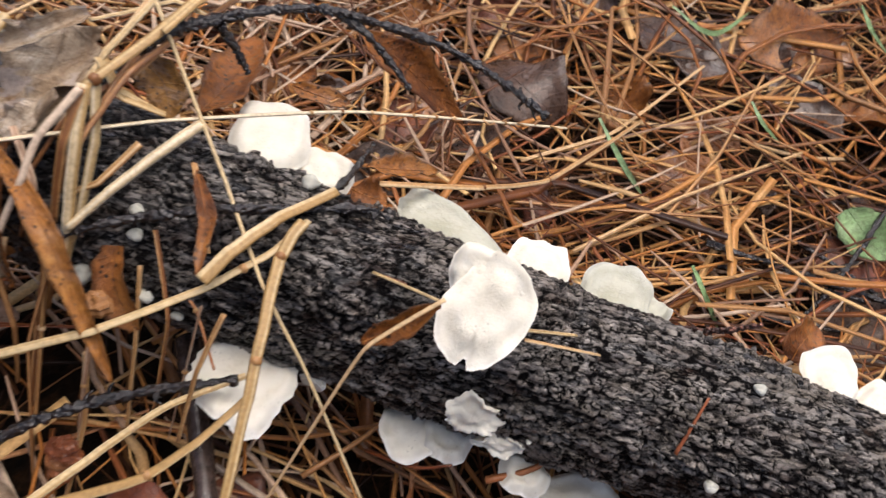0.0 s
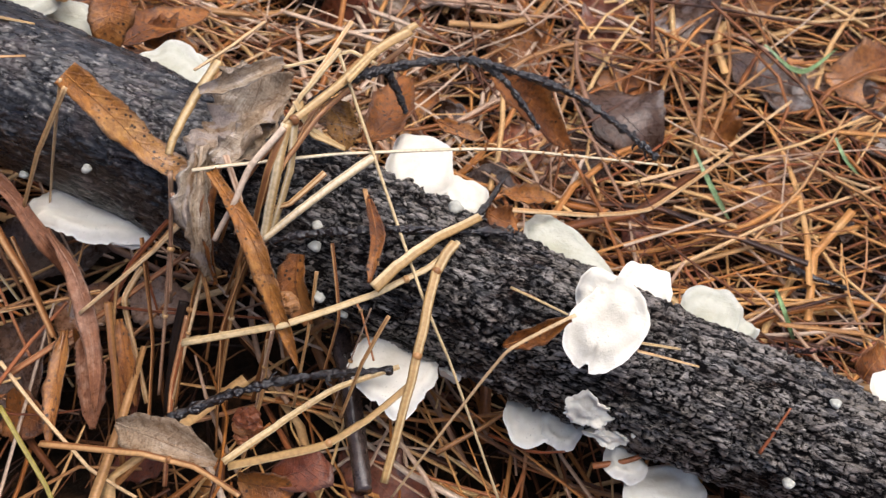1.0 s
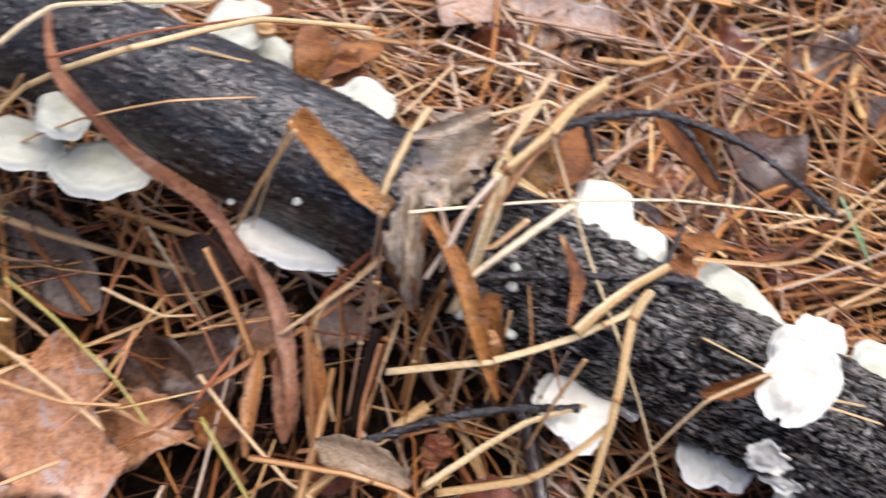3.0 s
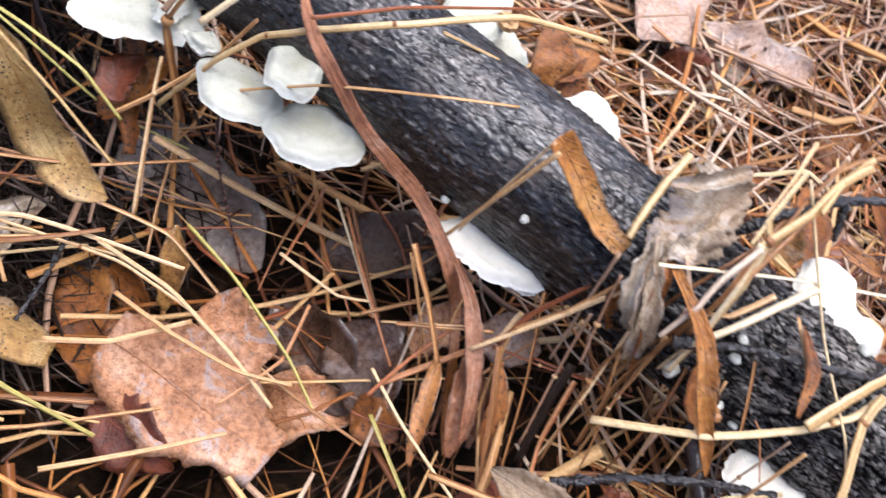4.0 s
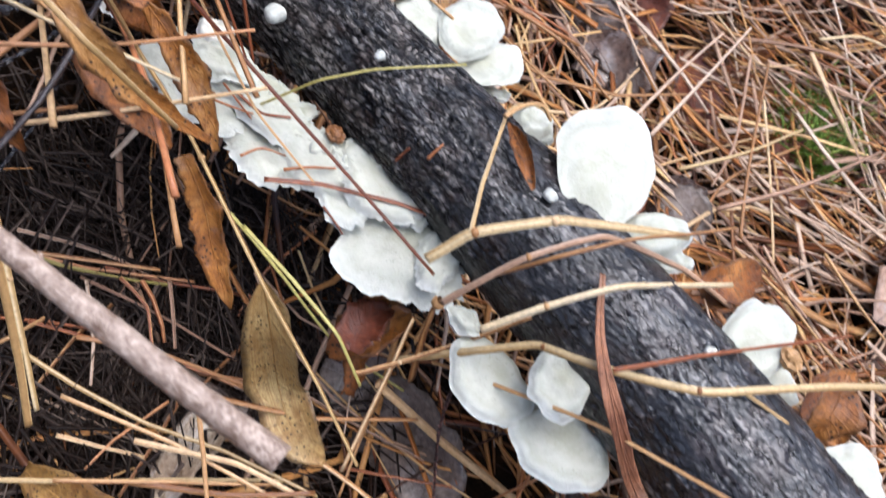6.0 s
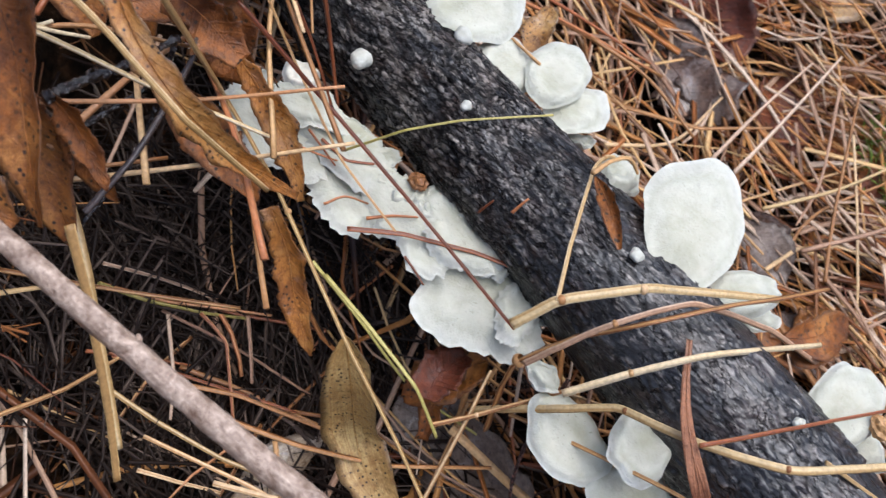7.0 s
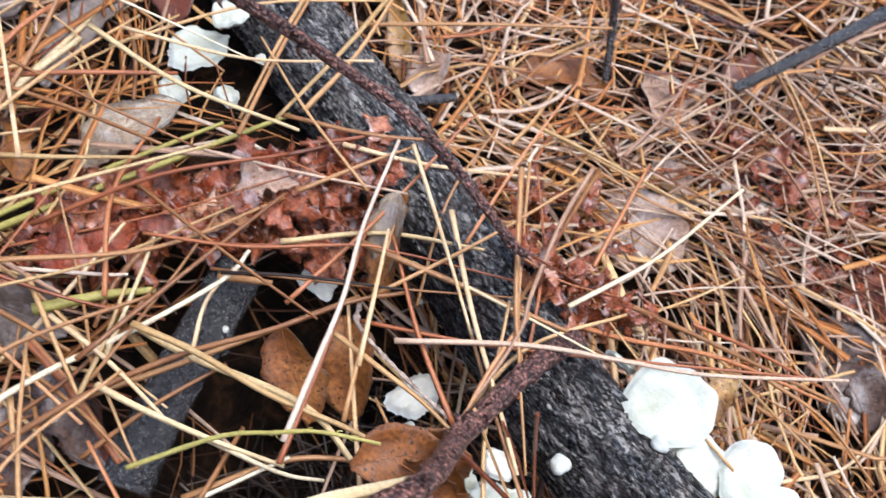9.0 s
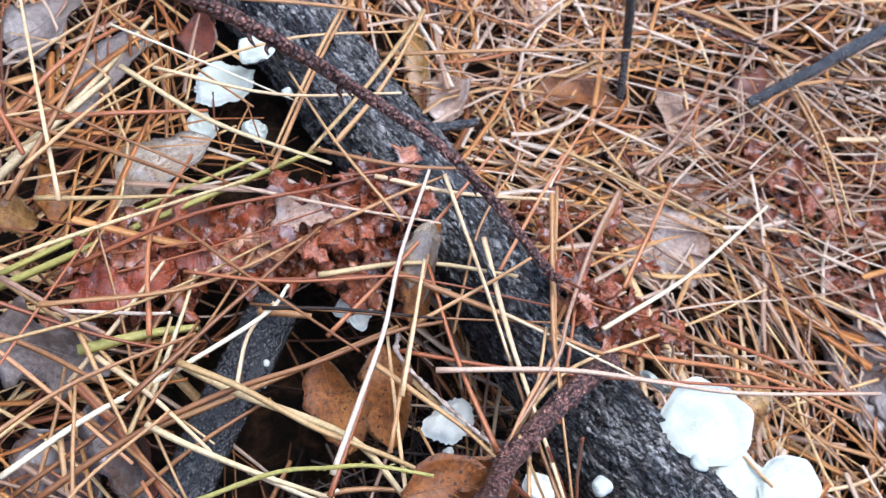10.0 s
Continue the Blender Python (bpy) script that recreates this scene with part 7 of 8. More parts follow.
leaf("brown strap leaf hanging below the shelf fungi", LEAF_BROWN, 0.014, (-0.3920, 0.2200, 0.0660), (-0.3850, 0.2050, 0.0520), (-0.3760, 0.1900, 0.0380), (-0.3620, 0.1740, 0.0200), curl=0.5, tip=0.5, base=0.6, ripple=0.1, ragged=0.1)
stalk("tan straw lying in the front litter", TAN, 0.0014, (-0.4030, 0.0840, 0.0300), (-0.3680, 0.1120, 0.0300), (-0.3340, 0.1270, 0.0260), (-0.2990, 0.1420, 0.0200), group='straws in the front litter')
stalk("tan straw lying in the front litter", TAN, 0.0015, (-0.3900, 0.0730, 0.0300), (-0.3590, 0.1010, 0.0320), (-0.3370, 0.1300, 0.0300), group='straws in the front litter')
stalk("tan straw lying in the front litter", TAN, 0.0014, (-0.4000, 0.1120, 0.0500), (-0.3780, 0.1000, 0.0450), (-0.3450, 0.0800, 0.0400), group='straws in the front litter')
stalk("tan straw lying in the front litter", TAN, 0.0015, (-0.4170, 0.1010, 0.0550), (-0.3930, 0.1180, 0.0500), (-0.3640, 0.1450, 0.0400), (-0.3320, 0.1890, 0.0300), group='straws in the front litter')
stalk("tan straw lying in the front litter", TAN, 0.0014, (-0.3380, 0.0270, 0.0200), (-0.3120, 0.0470, 0.0220), (-0.2840, 0.0670, 0.0200), group='straws in the front litter')
stalk("tan straw lying in the front litter", TAN, 0.0013, (-0.3260, 0.0160, 0.0200), (-0.2970, 0.0420, 0.0220), (-0.2600, 0.0830, 0.0200), group='straws in the front litter')
stalk("tan straw lying in the front litter", TAN, 0.0016, (-0.3000, 0.0130, 0.0300), (-0.3150, 0.0300, 0.0300), (-0.3320, 0.0500, 0.0300), group='straws in the front litter')
stalk("olive grass stem lying in the front litter", OLIVE, 0.0014, (-0.3460, 0.0430, 0.0300), (-0.3120, 0.0480, 0.0300), (-0.2720, 0.0550, 0.0260), group='straws in the front litter')
stalk("tan straw lying in the front litter", TAN, 0.0016, (-0.3190, 0.0730, 0.0280), (-0.2970, 0.0900, 0.0280), (-0.2760, 0.1210, 0.0280), group='straws in the front litter')
stalk("tan straw lying in the front litter", TAN, 0.0013, (-0.3110, 0.1090, 0.0300), (-0.2790, 0.1090, 0.0320), (-0.2430, 0.1130, 0.0340), (-0.2200, 0.1250, 0.0300), group='straws in the front litter')
stalk("tan straw lying in the front litter", TAN, 0.0014, (-0.3340, 0.1230, 0.0320), (-0.2920, 0.1250, 0.0340), (-0.2470, 0.1170, 0.0340), (-0.2210, 0.1120, 0.0260), group='straws in the front litter')
stalk("olive grass stem lying in the front litter", OLIVE, 0.0012, (-0.3090, 0.1560, 0.0340), (-0.2750, 0.1490, 0.0340), (-0.2300, 0.1360, 0.0260), (-0.2060, 0.1250, 0.0200), group='straws in the front litter')
stalk("tan straw lying in the front litter", TAN, 0.0012, (-0.2270, 0.1230, 0.0260), (-0.2020, 0.1240, 0.0220), (-0.1780, 0.1260, 0.0200), group='straws in the front litter')
stalk("tan straw lying in the front litter", TAN, 0.0013, (-0.2690, 0.1780, 0.0240), (-0.2330, 0.1790, 0.0220), (-0.2180, 0.1890, 0.0200), group='straws in the front litter')
stalk("rust-brown needle lying in the front litter", RUST, 0.0012, (-0.2610, 0.2250, 0.0200), (-0.2320, 0.1990, 0.0220), (-0.1900, 0.1670, 0.0200), group='straws in the front litter')
stalk("rust-brown needle lying in the front litter", RUST, 0.0012, (-0.2400, 0.1650, 0.0240), (-0.2320, 0.1340, 0.0240), (-0.2410, 0.0980, 0.0260), group='straws in the front litter')
stalk("tan straw lying in the front litter", TAN, 0.0013, (-0.2180, 0.1790, 0.0220), (-0.1960, 0.2070, 0.0240), (-0.1760, 0.2300, 0.0260), group='straws in the front litter')
stalk("rust-brown needle lying in the front litter", RUST, 0.0012, (-0.2780, 0.2290, 0.0160), (-0.2720, 0.2060, 0.0180), (-0.2660, 0.1760, 0.0180), group='straws in the front litter')
stalk("tan straw lying in the front litter", TAN, 0.0015, (-0.2780, 0.0310, 0.0300), (-0.2490, 0.0640, 0.0300), (-0.2290, 0.0900, 0.0280), group='straws in the front litter')
stalk("bent orange straw standing in the front litter", TAN, 0.0018, (-0.1540, 0.2160, 0.0550), (-0.1550, 0.1990, 0.0500), (-0.1250, 0.1640, 0.0300))
stalk("orange-brown stem slanting up to the log", RUST, 0.0017, (-0.1880, 0.1530, 0.0300), (-0.1610, 0.1920, 0.0450), (-0.1390, 0.2250, 0.0600), (-0.1170, 0.2520, 0.0800))
# ---------------------------------------------------------------- strap leaves over the hollow
leaf("long wavy brown spotted leaf hanging over the shelf", LEAF_STRAP, 0.0115, (-0.5260, 0.1240, 0.2000), (-0.5090, 0.1220, 0.1900), (-0.4920, 0.1260, 0.1750), (-0.4780, 0.1390, 0.1500), (-0.4630, 0.1580, 0.1250), tip=0.3, base=0.7, curl=0.35, ripple=0.1, ragged=0.075)
leaf("wavy brown leaf lying on the white shelf", LEAF_STRAP, 0.0125, (-0.5220, 0.1680, 0.1400), (-0.5060, 0.1710, 0.1300), (-0.4880, 0.1720, 0.1150), (-0.4690, 0.1680, 0.1000), tip=0.3, base=0.4, curl=0.35, ripple=0.1, ragged=0.1)
leaf("spotted brown leaf end hanging below the shelf", LEAF_STRAP, 0.014, (-0.4720, 0.1540, 0.1050), (-0.4560, 0.1530, 0.0900), (-0.4410, 0.1480, 0.0760), (-0.4200, 0.1430, 0.0600), tip=0.12, base=0.6, curl=0.4, ripple=0.1, ragged=0.075)
leaf("torn orange-brown leaf over the hollow", LEAF_BROWN, 0.025, (-0.5530, 0.0980, 0.1850), (-0.5280, 0.0910, 0.1820), (-0.5060, 0.0810, 0.1750), (-0.4840, 0.0710, 0.1600), tip=0.15, base=0.3, curl=0.45, ripple=0.12, ragged=0.06)
leaf("narrow torn brown leaf in the shade", LEAF_BROWN, 0.01, (-0.5220, 0.0960, 0.1650), (-0.5130, 0.0990, 0.1550), (-0.4940, 0.0980, 0.1400), tip=0.1, base=0.6, curl=0.5, ripple=0.1, ragged=0.075)
leaf("brown leaf behind the straws", LEAF_BROWN, 0.019, (-0.5420, 0.1510, 0.1650), (-0.5290, 0.1580, 0.1600), (-0.5110, 0.1640, 0.1500), tip=0.4, base=0.5, curl=0.35, ripple=0.1, ragged=0.1)
stalk("split yellow straw standing in the hollow", PALEYELLOW, 0.0019, (-0.4850, 0.0800, 0.1500), (-0.4670, 0.0740, 0.1350), (-0.4360, 0.0610, 0.1100), (-0.4160, 0.0510, 0.0950), flat=0.5)
stalk("pale straw crossing behind the strap leaf", STRAW, 0.0013, (-0.5430, 0.0990, 0.1750), (-0.5280, 0.1100, 0.1720), (-0.5120, 0.1230, 0.1650), (-0.4860, 0.1600, 0.1350))
twig("grey-barked twig behind the torn leaf", DARKTWIG, 0.0018, (-0.5210, 0.0940, 0.1650), (-0.5210, 0.1070, 0.1650), (-0.5230, 0.1250, 0.1600), (-0.5300, 0.1490, 0.1500), forks=(), buds=3)
twig("thin purple-brown twig leaning in the hollow", SMOOTHTWIG, 0.0014, (-0.5000, 0.0910, 0.1200), (-0.5070, 0.1170, 0.1300), (-0.5190, 0.1420, 0.1400), (-0.5260, 0.1570, 0.1500), forks=(), rough=.1, buds=1)
# ---------------------------------------------------------------- tangle of stalks and the papery leaf over the log
leaf("crumpled translucent grey papery leaf over the log", LEAF_PALE, 0.03, (-0.1210, 0.2810, 0.1460), (-0.1190, 0.2660, 0.1400), (-0.1210, 0.2480, 0.1360), (-0.1240, 0.2320, 0.1300), curl=0.35, ripple=0.22, tip=0.45, base=0.8, face=(0.1, -0.3, 1), ragged=0.075)
leaf("pinkish brown fold of the papery leaf", LEAF_PALE, 0.016, (-0.1080, 0.2700, 0.1420), (-0.1130, 0.2450, 0.1380), (-0.1220, 0.2330, 0.1340), curl=0.5, ripple=0.2, tip=0.3, base=0.4, face=(0.1, -0.4, 0.9), ragged=0.12, rib=False)
leaf("rolled straw-brown edge of the papery leaf", LEAF_PALE, 0.008, (-0.1380, 0.2540, 0.1480), (-0.1280, 0.2620, 0.1500), (-0.1200, 0.2720, 0.1520), (-0.1130, 0.2830, 0.1520), curl=1.1, ripple=0.14, tip=0.5, base=0.6, rib=False, ragged=0.06)
leaf("hanging twisted shred of the papery leaf", LEAF_PALE, 0.01, (-0.1290, 0.2380, 0.1340), (-0.1260, 0.2230, 0.1280), (-0.1220, 0.2120, 0.1200), (-0.1160, 0.2080, 0.1080), curl=0.9, ripple=0.2, tip=0.3, base=0.7, rib=False, ragged=0.075)
stalk("thick flat pale stalk bent over the log", STRAW, 0.0029, (-0.0690, 0.3200, 0.1600), (-0.0780, 0.3000, 0.1600), (-0.0840, 0.2740, 0.1600), (-0.0950, 0.2470, 0.1560), flat=0.55, nodes=(0.97,))
stalk("flat split blade of the bent stalk", STRAW, 0.0026, (-0.0950, 0.2470, 0.1570), (-0.0920, 0.2320, 0.1450), (-0.0900, 0.2170, 0.1220), (-0.0900, 0.2080, 0.1000), flat=0.4)
stalk("second split blade of the bent stalk", TAN, 0.002, (-0.0950, 0.2450, 0.1570), (-0.0950, 0.2290, 0.1460), (-0.0950, 0.2160, 0.1200), flat=0.4)
stalk("dry seed-head stem beside the bent stalk", PINK, 0.0017, (-0.0950, 0.2440, 0.1580), (-0.1010, 0.2260, 0.1500), (-0.1020, 0.2140, 0.1400), (-0.1060, 0.2030, 0.1250), flat=0.7)
stalk("tan straw rising through the tangle", TAN, 0.0013, (-0.0950, 0.3150, 0.1580), (-0.0960, 0.2880, 0.1560), (-0.0980, 0.2660, 0.1520), flat=0.6)
stalk("curled pale strip hanging from the stalk", STRAW, 0.0016, (-0.0980, 0.2610, 0.1560), (-0.0900, 0.2560, 0.1500), (-0.0740, 0.2580, 0.1420), flat=0.4)
stalk("flat pale straw leaning on the log", STRAW, 0.0026, (-0.1380, 0.2720, 0.1500), (-0.1400, 0.2520, 0.1440), (-0.1400, 0.2350, 0.1380), (-0.1390, 0.2280, 0.1340), flat=0.5)
stalk("pale straw leg standing before the log", PINK, 0.0021, (-0.1380, 0.2260, 0.1250), (-0.1350, 0.2160, 0.0950), (-0.1310, 0.2020, 0.0600), flat=0.6)
stalk("tan straw standing before the log", TAN, 0.0022, (-0.1110, 0.2110, 0.1200), (-0.1140, 0.1940, 0.0850), (-0.1080, 0.1620, 0.0450), flat=0.6, nodes=(0.6,))
stalk("split tan straw standing before the log", TAN, 0.0024, (-0.0980, 0.2160, 0.1000), (-0.1010, 0.2030, 0.0750), (-0.0970, 0.1810, 0.0450), flat=0.4)
leaf("broad rust grass blade arching in the front litter", LEAF_BLADE, 0.0085, (-0.1940, 0.2060, 0.0750), (-0.1720, 0.1920, 0.0660), (-0.1540, 0.1710, 0.0520), (-0.1420, 0.1490, 0.0350), tip=0.15, base=0.5, curl=0.3, name='grass_blade', category='grass blade', face=(0.2, -0.6, 0.7), group='reed blades')
stalk("thick dark twig standing in the tangle", GREYDUFF, 0.003, (-0.1220, 0.2000, 0.0700), (-0.1200, 0.1840, 0.0550), (-0.1140, 0.1630, 0.0300), flat=0.9)
stalk("pale split straw in the bent bundle", STRAW, 0.0021, (-0.0930, 0.2500, 0.1560), (-0.0890, 0.2380, 0.1400), (-0.0890, 0.2220, 0.1200), (-0.0930, 0.2100, 0.0950), flat=0.4, group='stems in the tangle')
stalk("tan straw in the bent bundle", TAN, 0.0014, (-0.0760, 0.2440, 0.1400), (-0.0850, 0.2300, 0.1300), (-0.0930, 0.2270, 0.1250), flat=0.6, group='stems in the tangle')
stalk("frayed pale strip in the bent bundle", PINK, 0.0018, (-0.1160, 0.2340, 0.1400), (-0.1030, 0.2210, 0.1320), (-0.1020, 0.2140, 0.1180), flat=0.4, group='stems in the tangle')
stalk("pale split straw in the bent bundle", STRAW, 0.0016, (-0.0930, 0.2960, 0.1580), (-0.0970, 0.2650, 0.1560), (-0.0980, 0.2480, 0.1520), flat=0.5, group='stems in the tangle')
stalk("tan straw in the bent bundle", TAN, 0.0012, (-0.0780, 0.3040, 0.1500), (-0.0830, 0.2840, 0.1500), (-0.0880, 0.2640, 0.1480), flat=0.6, group='stems in the tangle')
stalk("pale split straw in the bent bundle", STRAW, 0.002, (-0.0690, 0.3280, 0.1580), (-0.0770, 0.3050, 0.1600), (-0.0810, 0.2760, 0.1620), flat=0.5, group='stems in the tangle')
stalk("tan straw in the bent bundle", TAN, 0.0018, (-0.1030, 0.2090, 0.0700), (-0.1020, 0.2190, 0.0850), (-0.0980, 0.2260, 0.1000), flat=0.5, group='stems in the tangle')
stalk("rust-brown stem in the front tangle", RUST, 0.0016, (-0.1550, 0.1910, 0.0600), (-0.1510, 0.2060, 0.0750), (-0.1340, 0.2270, 0.1050), flat=0.7, group='stems in the tangle')
stalk("tan straw in the bent bundle", TAN, 0.0019, (-0.1540, 0.1880, 0.0650), (-0.1430, 0.1710, 0.0550), (-0.1190, 0.1330, 0.0300), flat=0.7, group='stems in the tangle')
stalk("tan straw in the bent bundle", TAN, 0.0021, (-0.2130, 0.1960, 0.0800), (-0.1920, 0.1840, 0.0650), (-0.1720, 0.1690, 0.0500), flat=0.6, group='stems in the tangle')
stalk("rust-brown stem in the front tangle", RUST, 0.0013, (-0.1900, 0.1430, 0.0300), (-0.1850, 0.1640, 0.0400), (-0.1770, 0.1870, 0.0500), flat=0.7, group='stems in the tangle')
stalk("tan straw in the bent bundle", TAN, 0.0012, (-0.1990, 0.1730, 0.0500), (-0.1780, 0.1850, 0.0550), (-0.1600, 0.1950, 0.0600), flat=0.7, group='stems in the tangle')
stalk("rust-brown stem in the front tangle", RUST, 0.0012, (-0.1370, 0.2020, 0.0500), (-0.1110, 0.2070, 0.0550), (-0.0880, 0.2120, 0.0600), flat=0.7, group='stems in the tangle')
leaf("wide rust-brown leaf standing in the front tangle", LEAF_BLADE, 0.014, (-0.1630, 0.1810, 0.0500), (-0.1510, 0.1640, 0.0400), (-0.1420, 0.1450, 0.0250), tip=0.2, base=0.3, curl=0.5, ragged=0.06)
leaf("brown leaf blade standing in the front tangle", LEAF_BROWN, 0.01, (-0.1490, 0.1870, 0.0550), (-0.1370, 0.1700, 0.0450), (-0.1310, 0.1530, 0.0300), tip=0.2, base=0.4, curl=0.5, ragged=0.06)
leaf("wet red-orange leaf under the fern", LEAF_OAK, 0.024, (-0.7110, 0.1410, 0.1100), (-0.6970, 0.1540, 0.1140), (-0.6940, 0.1740, 0.1140), curl=0.2, lobes=(2.5, 0.2), ragged=0.1, ripple=0.1)
leaf("wet red-orange leaf scrap among the fern", LEAF_RUST, 0.02, (-0.6850, 0.1750, 0.1180), (-0.6870, 0.1930, 0.1220), (-0.6820, 0.2070, 0.1220), curl=0.3, lobes=(2.5, 0.3), ragged=0.1, ripple=0.1)
leaf("grey wet leaf scrap among the fern", LEAF_PINK, 0.016, (-0.7030, 0.1670, 0.1200), (-0.7000, 0.1810, 0.1240), (-0.6900, 0.1950, 0.1240), curl=0.3, lobes=(2.5, 0.3), ragged=0.1, ripple=0.1)
twig("thin arched dry tendril over the log", TAN, 0.0011, (-0.4030, 0.2610, 0.1400), (-0.4030, 0.2740, 0.1380), (-0.4000, 0.2870, 0.1320), (-0.3940, 0.2910, 0.1250), forks=(), rough=.1)
leaf("violet-grey leaf in the litter behind the log", LEAF_GREY, 0.03, (-0.3450, 0.4310, 0.0000), (-0.3250, 0.4290, 0.0040), (-0.3010, 0.4250, 0.0000), curl=0.2, ragged=0.05)
leaf("brown leaf under the lobed fungus behind the log", LEAF_BROWN, 0.022, (-0.2930, 0.3350, 0.0750), (-0.2810, 0.3410, 0.0750), (-0.2690, 0.3610, 0.0700), curl=0.3, ragged=0.06)
leaf("orange-brown leaf beside the bark edge", LEAF_BROWN, 0.022, (-0.2190, 0.3340, 0.0850), (-0.2060, 0.3360, 0.0800), (-0.1870, 0.3360, 0.0700), curl=0.3, ragged=0.08)
needle("pale pinkish needle on the litter behind the log", PINK, 0.0015, (-0.3860, 0.4170, 0.0300), (-0.3930, 0.4800, 0.0300), (-0.3970, 0.5400, 0.0300))
needle("pale pinkish needle on the litter behind the log", PINK, 0.0015, (-0.3720, 0.4250, 0.0300), (-0.3780, 0.4810, 0.0300), (-0.3890, 0.5680, 0.0280))
needle("tan pine needle on the litter behind the log", TAN, 0.0015, (-0.4830, 0.3920, 0.0500), (-0.4450, 0.4090, 0.0450), (-0.4020, 0.4100, 0.0400))
needle("pale dry straw on the litter behind the log", STRAW, 0.0015, (-0.3450, 0.4230, 0.0300), (-0.3260, 0.4760, 0.0300), (-0.3130, 0.5300, 0.0300))
needle("pale pinkish needle on the litter behind the log", PINK, 0.0015, (-0.3120, 0.4240, 0.0300), (-0.2870, 0.4920, 0.0300), (-0.2660, 0.5790, 0.0250))
needle("tan pine needle on the litter behind the log", TAN, 0.0015, (-0.4110, 0.5610, 0.0200), (-0.3680, 0.5570, 0.0200), (-0.3490, 0.5860, 0.0200))
needle("pale dry straw on the litter behind the log", STRAW, 0.0015, (-0.3530, 0.6250, 0.0200), (-0.3360, 0.6610, 0.0200), (-0.3160, 0.6770, 0.0200))
needle("pale pinkish needle on the litter behind the log", PINK, 0.0015, (-0.3740, 0.5570, 0.0200), (-0.3360, 0.4870, 0.0200), (-0.3240, 0.4440, 0.0200))
needle("tan pine needle on the litter behind the log", TAN, 0.0015, (-0.2900, 0.4220, 0.0300), (-0.3170, 0.4670, 0.0300), (-0.3620, 0.5530, 0.0300))
needle("tan pine needle on the litter behind the log", TAN, 0.0015, (-0.2900, 0.3930, 0.0500), (-0.2450, 0.4000, 0.0450), (-0.2050, 0.4010, 0.0400), (-0.1740, 0.4090, 0.0400))
needle("tan pine needle on the litter behind the log", TAN, 0.0015, (-0.2500, 0.4540, 0.0400), (-0.2160, 0.4450, 0.0400), (-0.1920, 0.4410, 0.0400))
leaf("mottled brown leaf low over the hollow", LEAF_BROWN, 0.028, (-0.5390, 0.0480, 0.1600), (-0.5180, 0.0580, 0.1580), (-0.4930, 0.0650, 0.1500), tip=0.3, base=0.4, curl=0.3, ripple=0.08, ragged=0.05)
nub(-0.6500, 0.1320, 0.0980, 0.0020)
nub(0.0834, 0.2065, 0.0955, 0.0012)
needle("small brown shred lying on the bark", RUST, 0.0009, (-0.4125, 0.2333, 0.1165), (-0.4124, 0.2367, 0.1203), (-0.4123, 0.2402, 0.1230))
needle("small brown shred lying on the bark", RUST, 0.0009, (-0.4228, 0.2278, 0.1049), (-0.4222, 0.2299, 0.1100), (-0.4216, 0.2319, 0.1139))
needle("small brown shred lying on the bark", RUST, 0.0009, (0.1302, 0.2103, 0.1128), (0.1329, 0.2194, 0.1194), (0.1356, 0.2285, 0.1248))
needle("small brown shred lying on the bark", RUST, 0.0009, (0.0144, 0.2344, 0.1238), (0.0198, 0.2342, 0.1245), (0.0252, 0.2341, 0.1241))
stalk("thin yellow-olive stem leaning over the hollow", OLIVE, 0.0011, (-0.4417, 0.1635, 0.0812), (-0.4111, 0.1643, 0.0834), (-0.3804, 0.1651, 0.0815), (-0.3589, 0.1657, 0.0616), group="straws in the front litter")
stalk("yellow straw leaning over the hollow", PALEYELLOW, 0.0014, (-0.5440, 0.0970, 0.2150), (-0.5220, 0.1070, 0.2120), (-0.5020, 0.1120, 0.2050), (-0.4740, 0.1160, 0.2000), (-0.4620, 0.1410, 0.1500), taper=(1, 0.8))
stalk("pale pinkish straw lying over the dark hollow", PINK, 0.0011, (-0.5260, 0.1040, 0.0020), (-0.5090, 0.1220, -0.0050), (-0.4910, 0.1370, -0.0110), (-0.4720, 0.1490, -0.0200), group="straws over the hollow")
stalk("olive stem lying over the dark hollow", OLIVE, 0.0011, (-0.5160, 0.0960, 0.0090), (-0.4990, 0.1100, 0.0020), (-0.4800, 0.1310, -0.0060), (-0.4670, 0.1490, -0.0130), group="straws over the hollow")
stalk("rust-brown straw lying over the dark hollow", RUST, 0.0013, (-0.4930, 0.1280, -0.0110), (-0.4700, 0.1480, -0.0140), (-0.4490, 0.1710, -0.0170), (-0.4380, 0.1820, -0.0220), group="straws over the hollow")
stalk("rust-brown straw lying over the dark hollow", RUST, 0.0014, (-0.4750, 0.1380, -0.0080), (-0.4640, 0.1370, -0.0090), (-0.4510, 0.1330, -0.0110), (-0.4440, 0.1300, -0.0170), group="straws over the hollow")
stalk("pale pinkish straw lying over the dark hollow", PINK, 0.0012, (-0.4660, 0.1480, -0.0050), (-0.4500, 0.1390, -0.0070), (-0.4370, 0.1310, -0.0120), group="straws over the hollow")
stalk("pale pinkish straw lying over the dark hollow", PINK, 0.0012, (-0.4920, 0.1150, -0.0050), (-0.4710, 0.1280, -0.0110), (-0.4460, 0.1410, -0.0160), (-0.4160, 0.1540, -0.0220), group="straws over the hollow")
stalk("tan straw lying over the dark hollow", TAN, 0.0017, (-0.4650, 0.1080, -0.0140), (-0.4440, 0.1230, -0.0180), (-0.4260, 0.1340, -0.0210), (-0.4020, 0.1480, -0.0230), group="straws over the hollow")
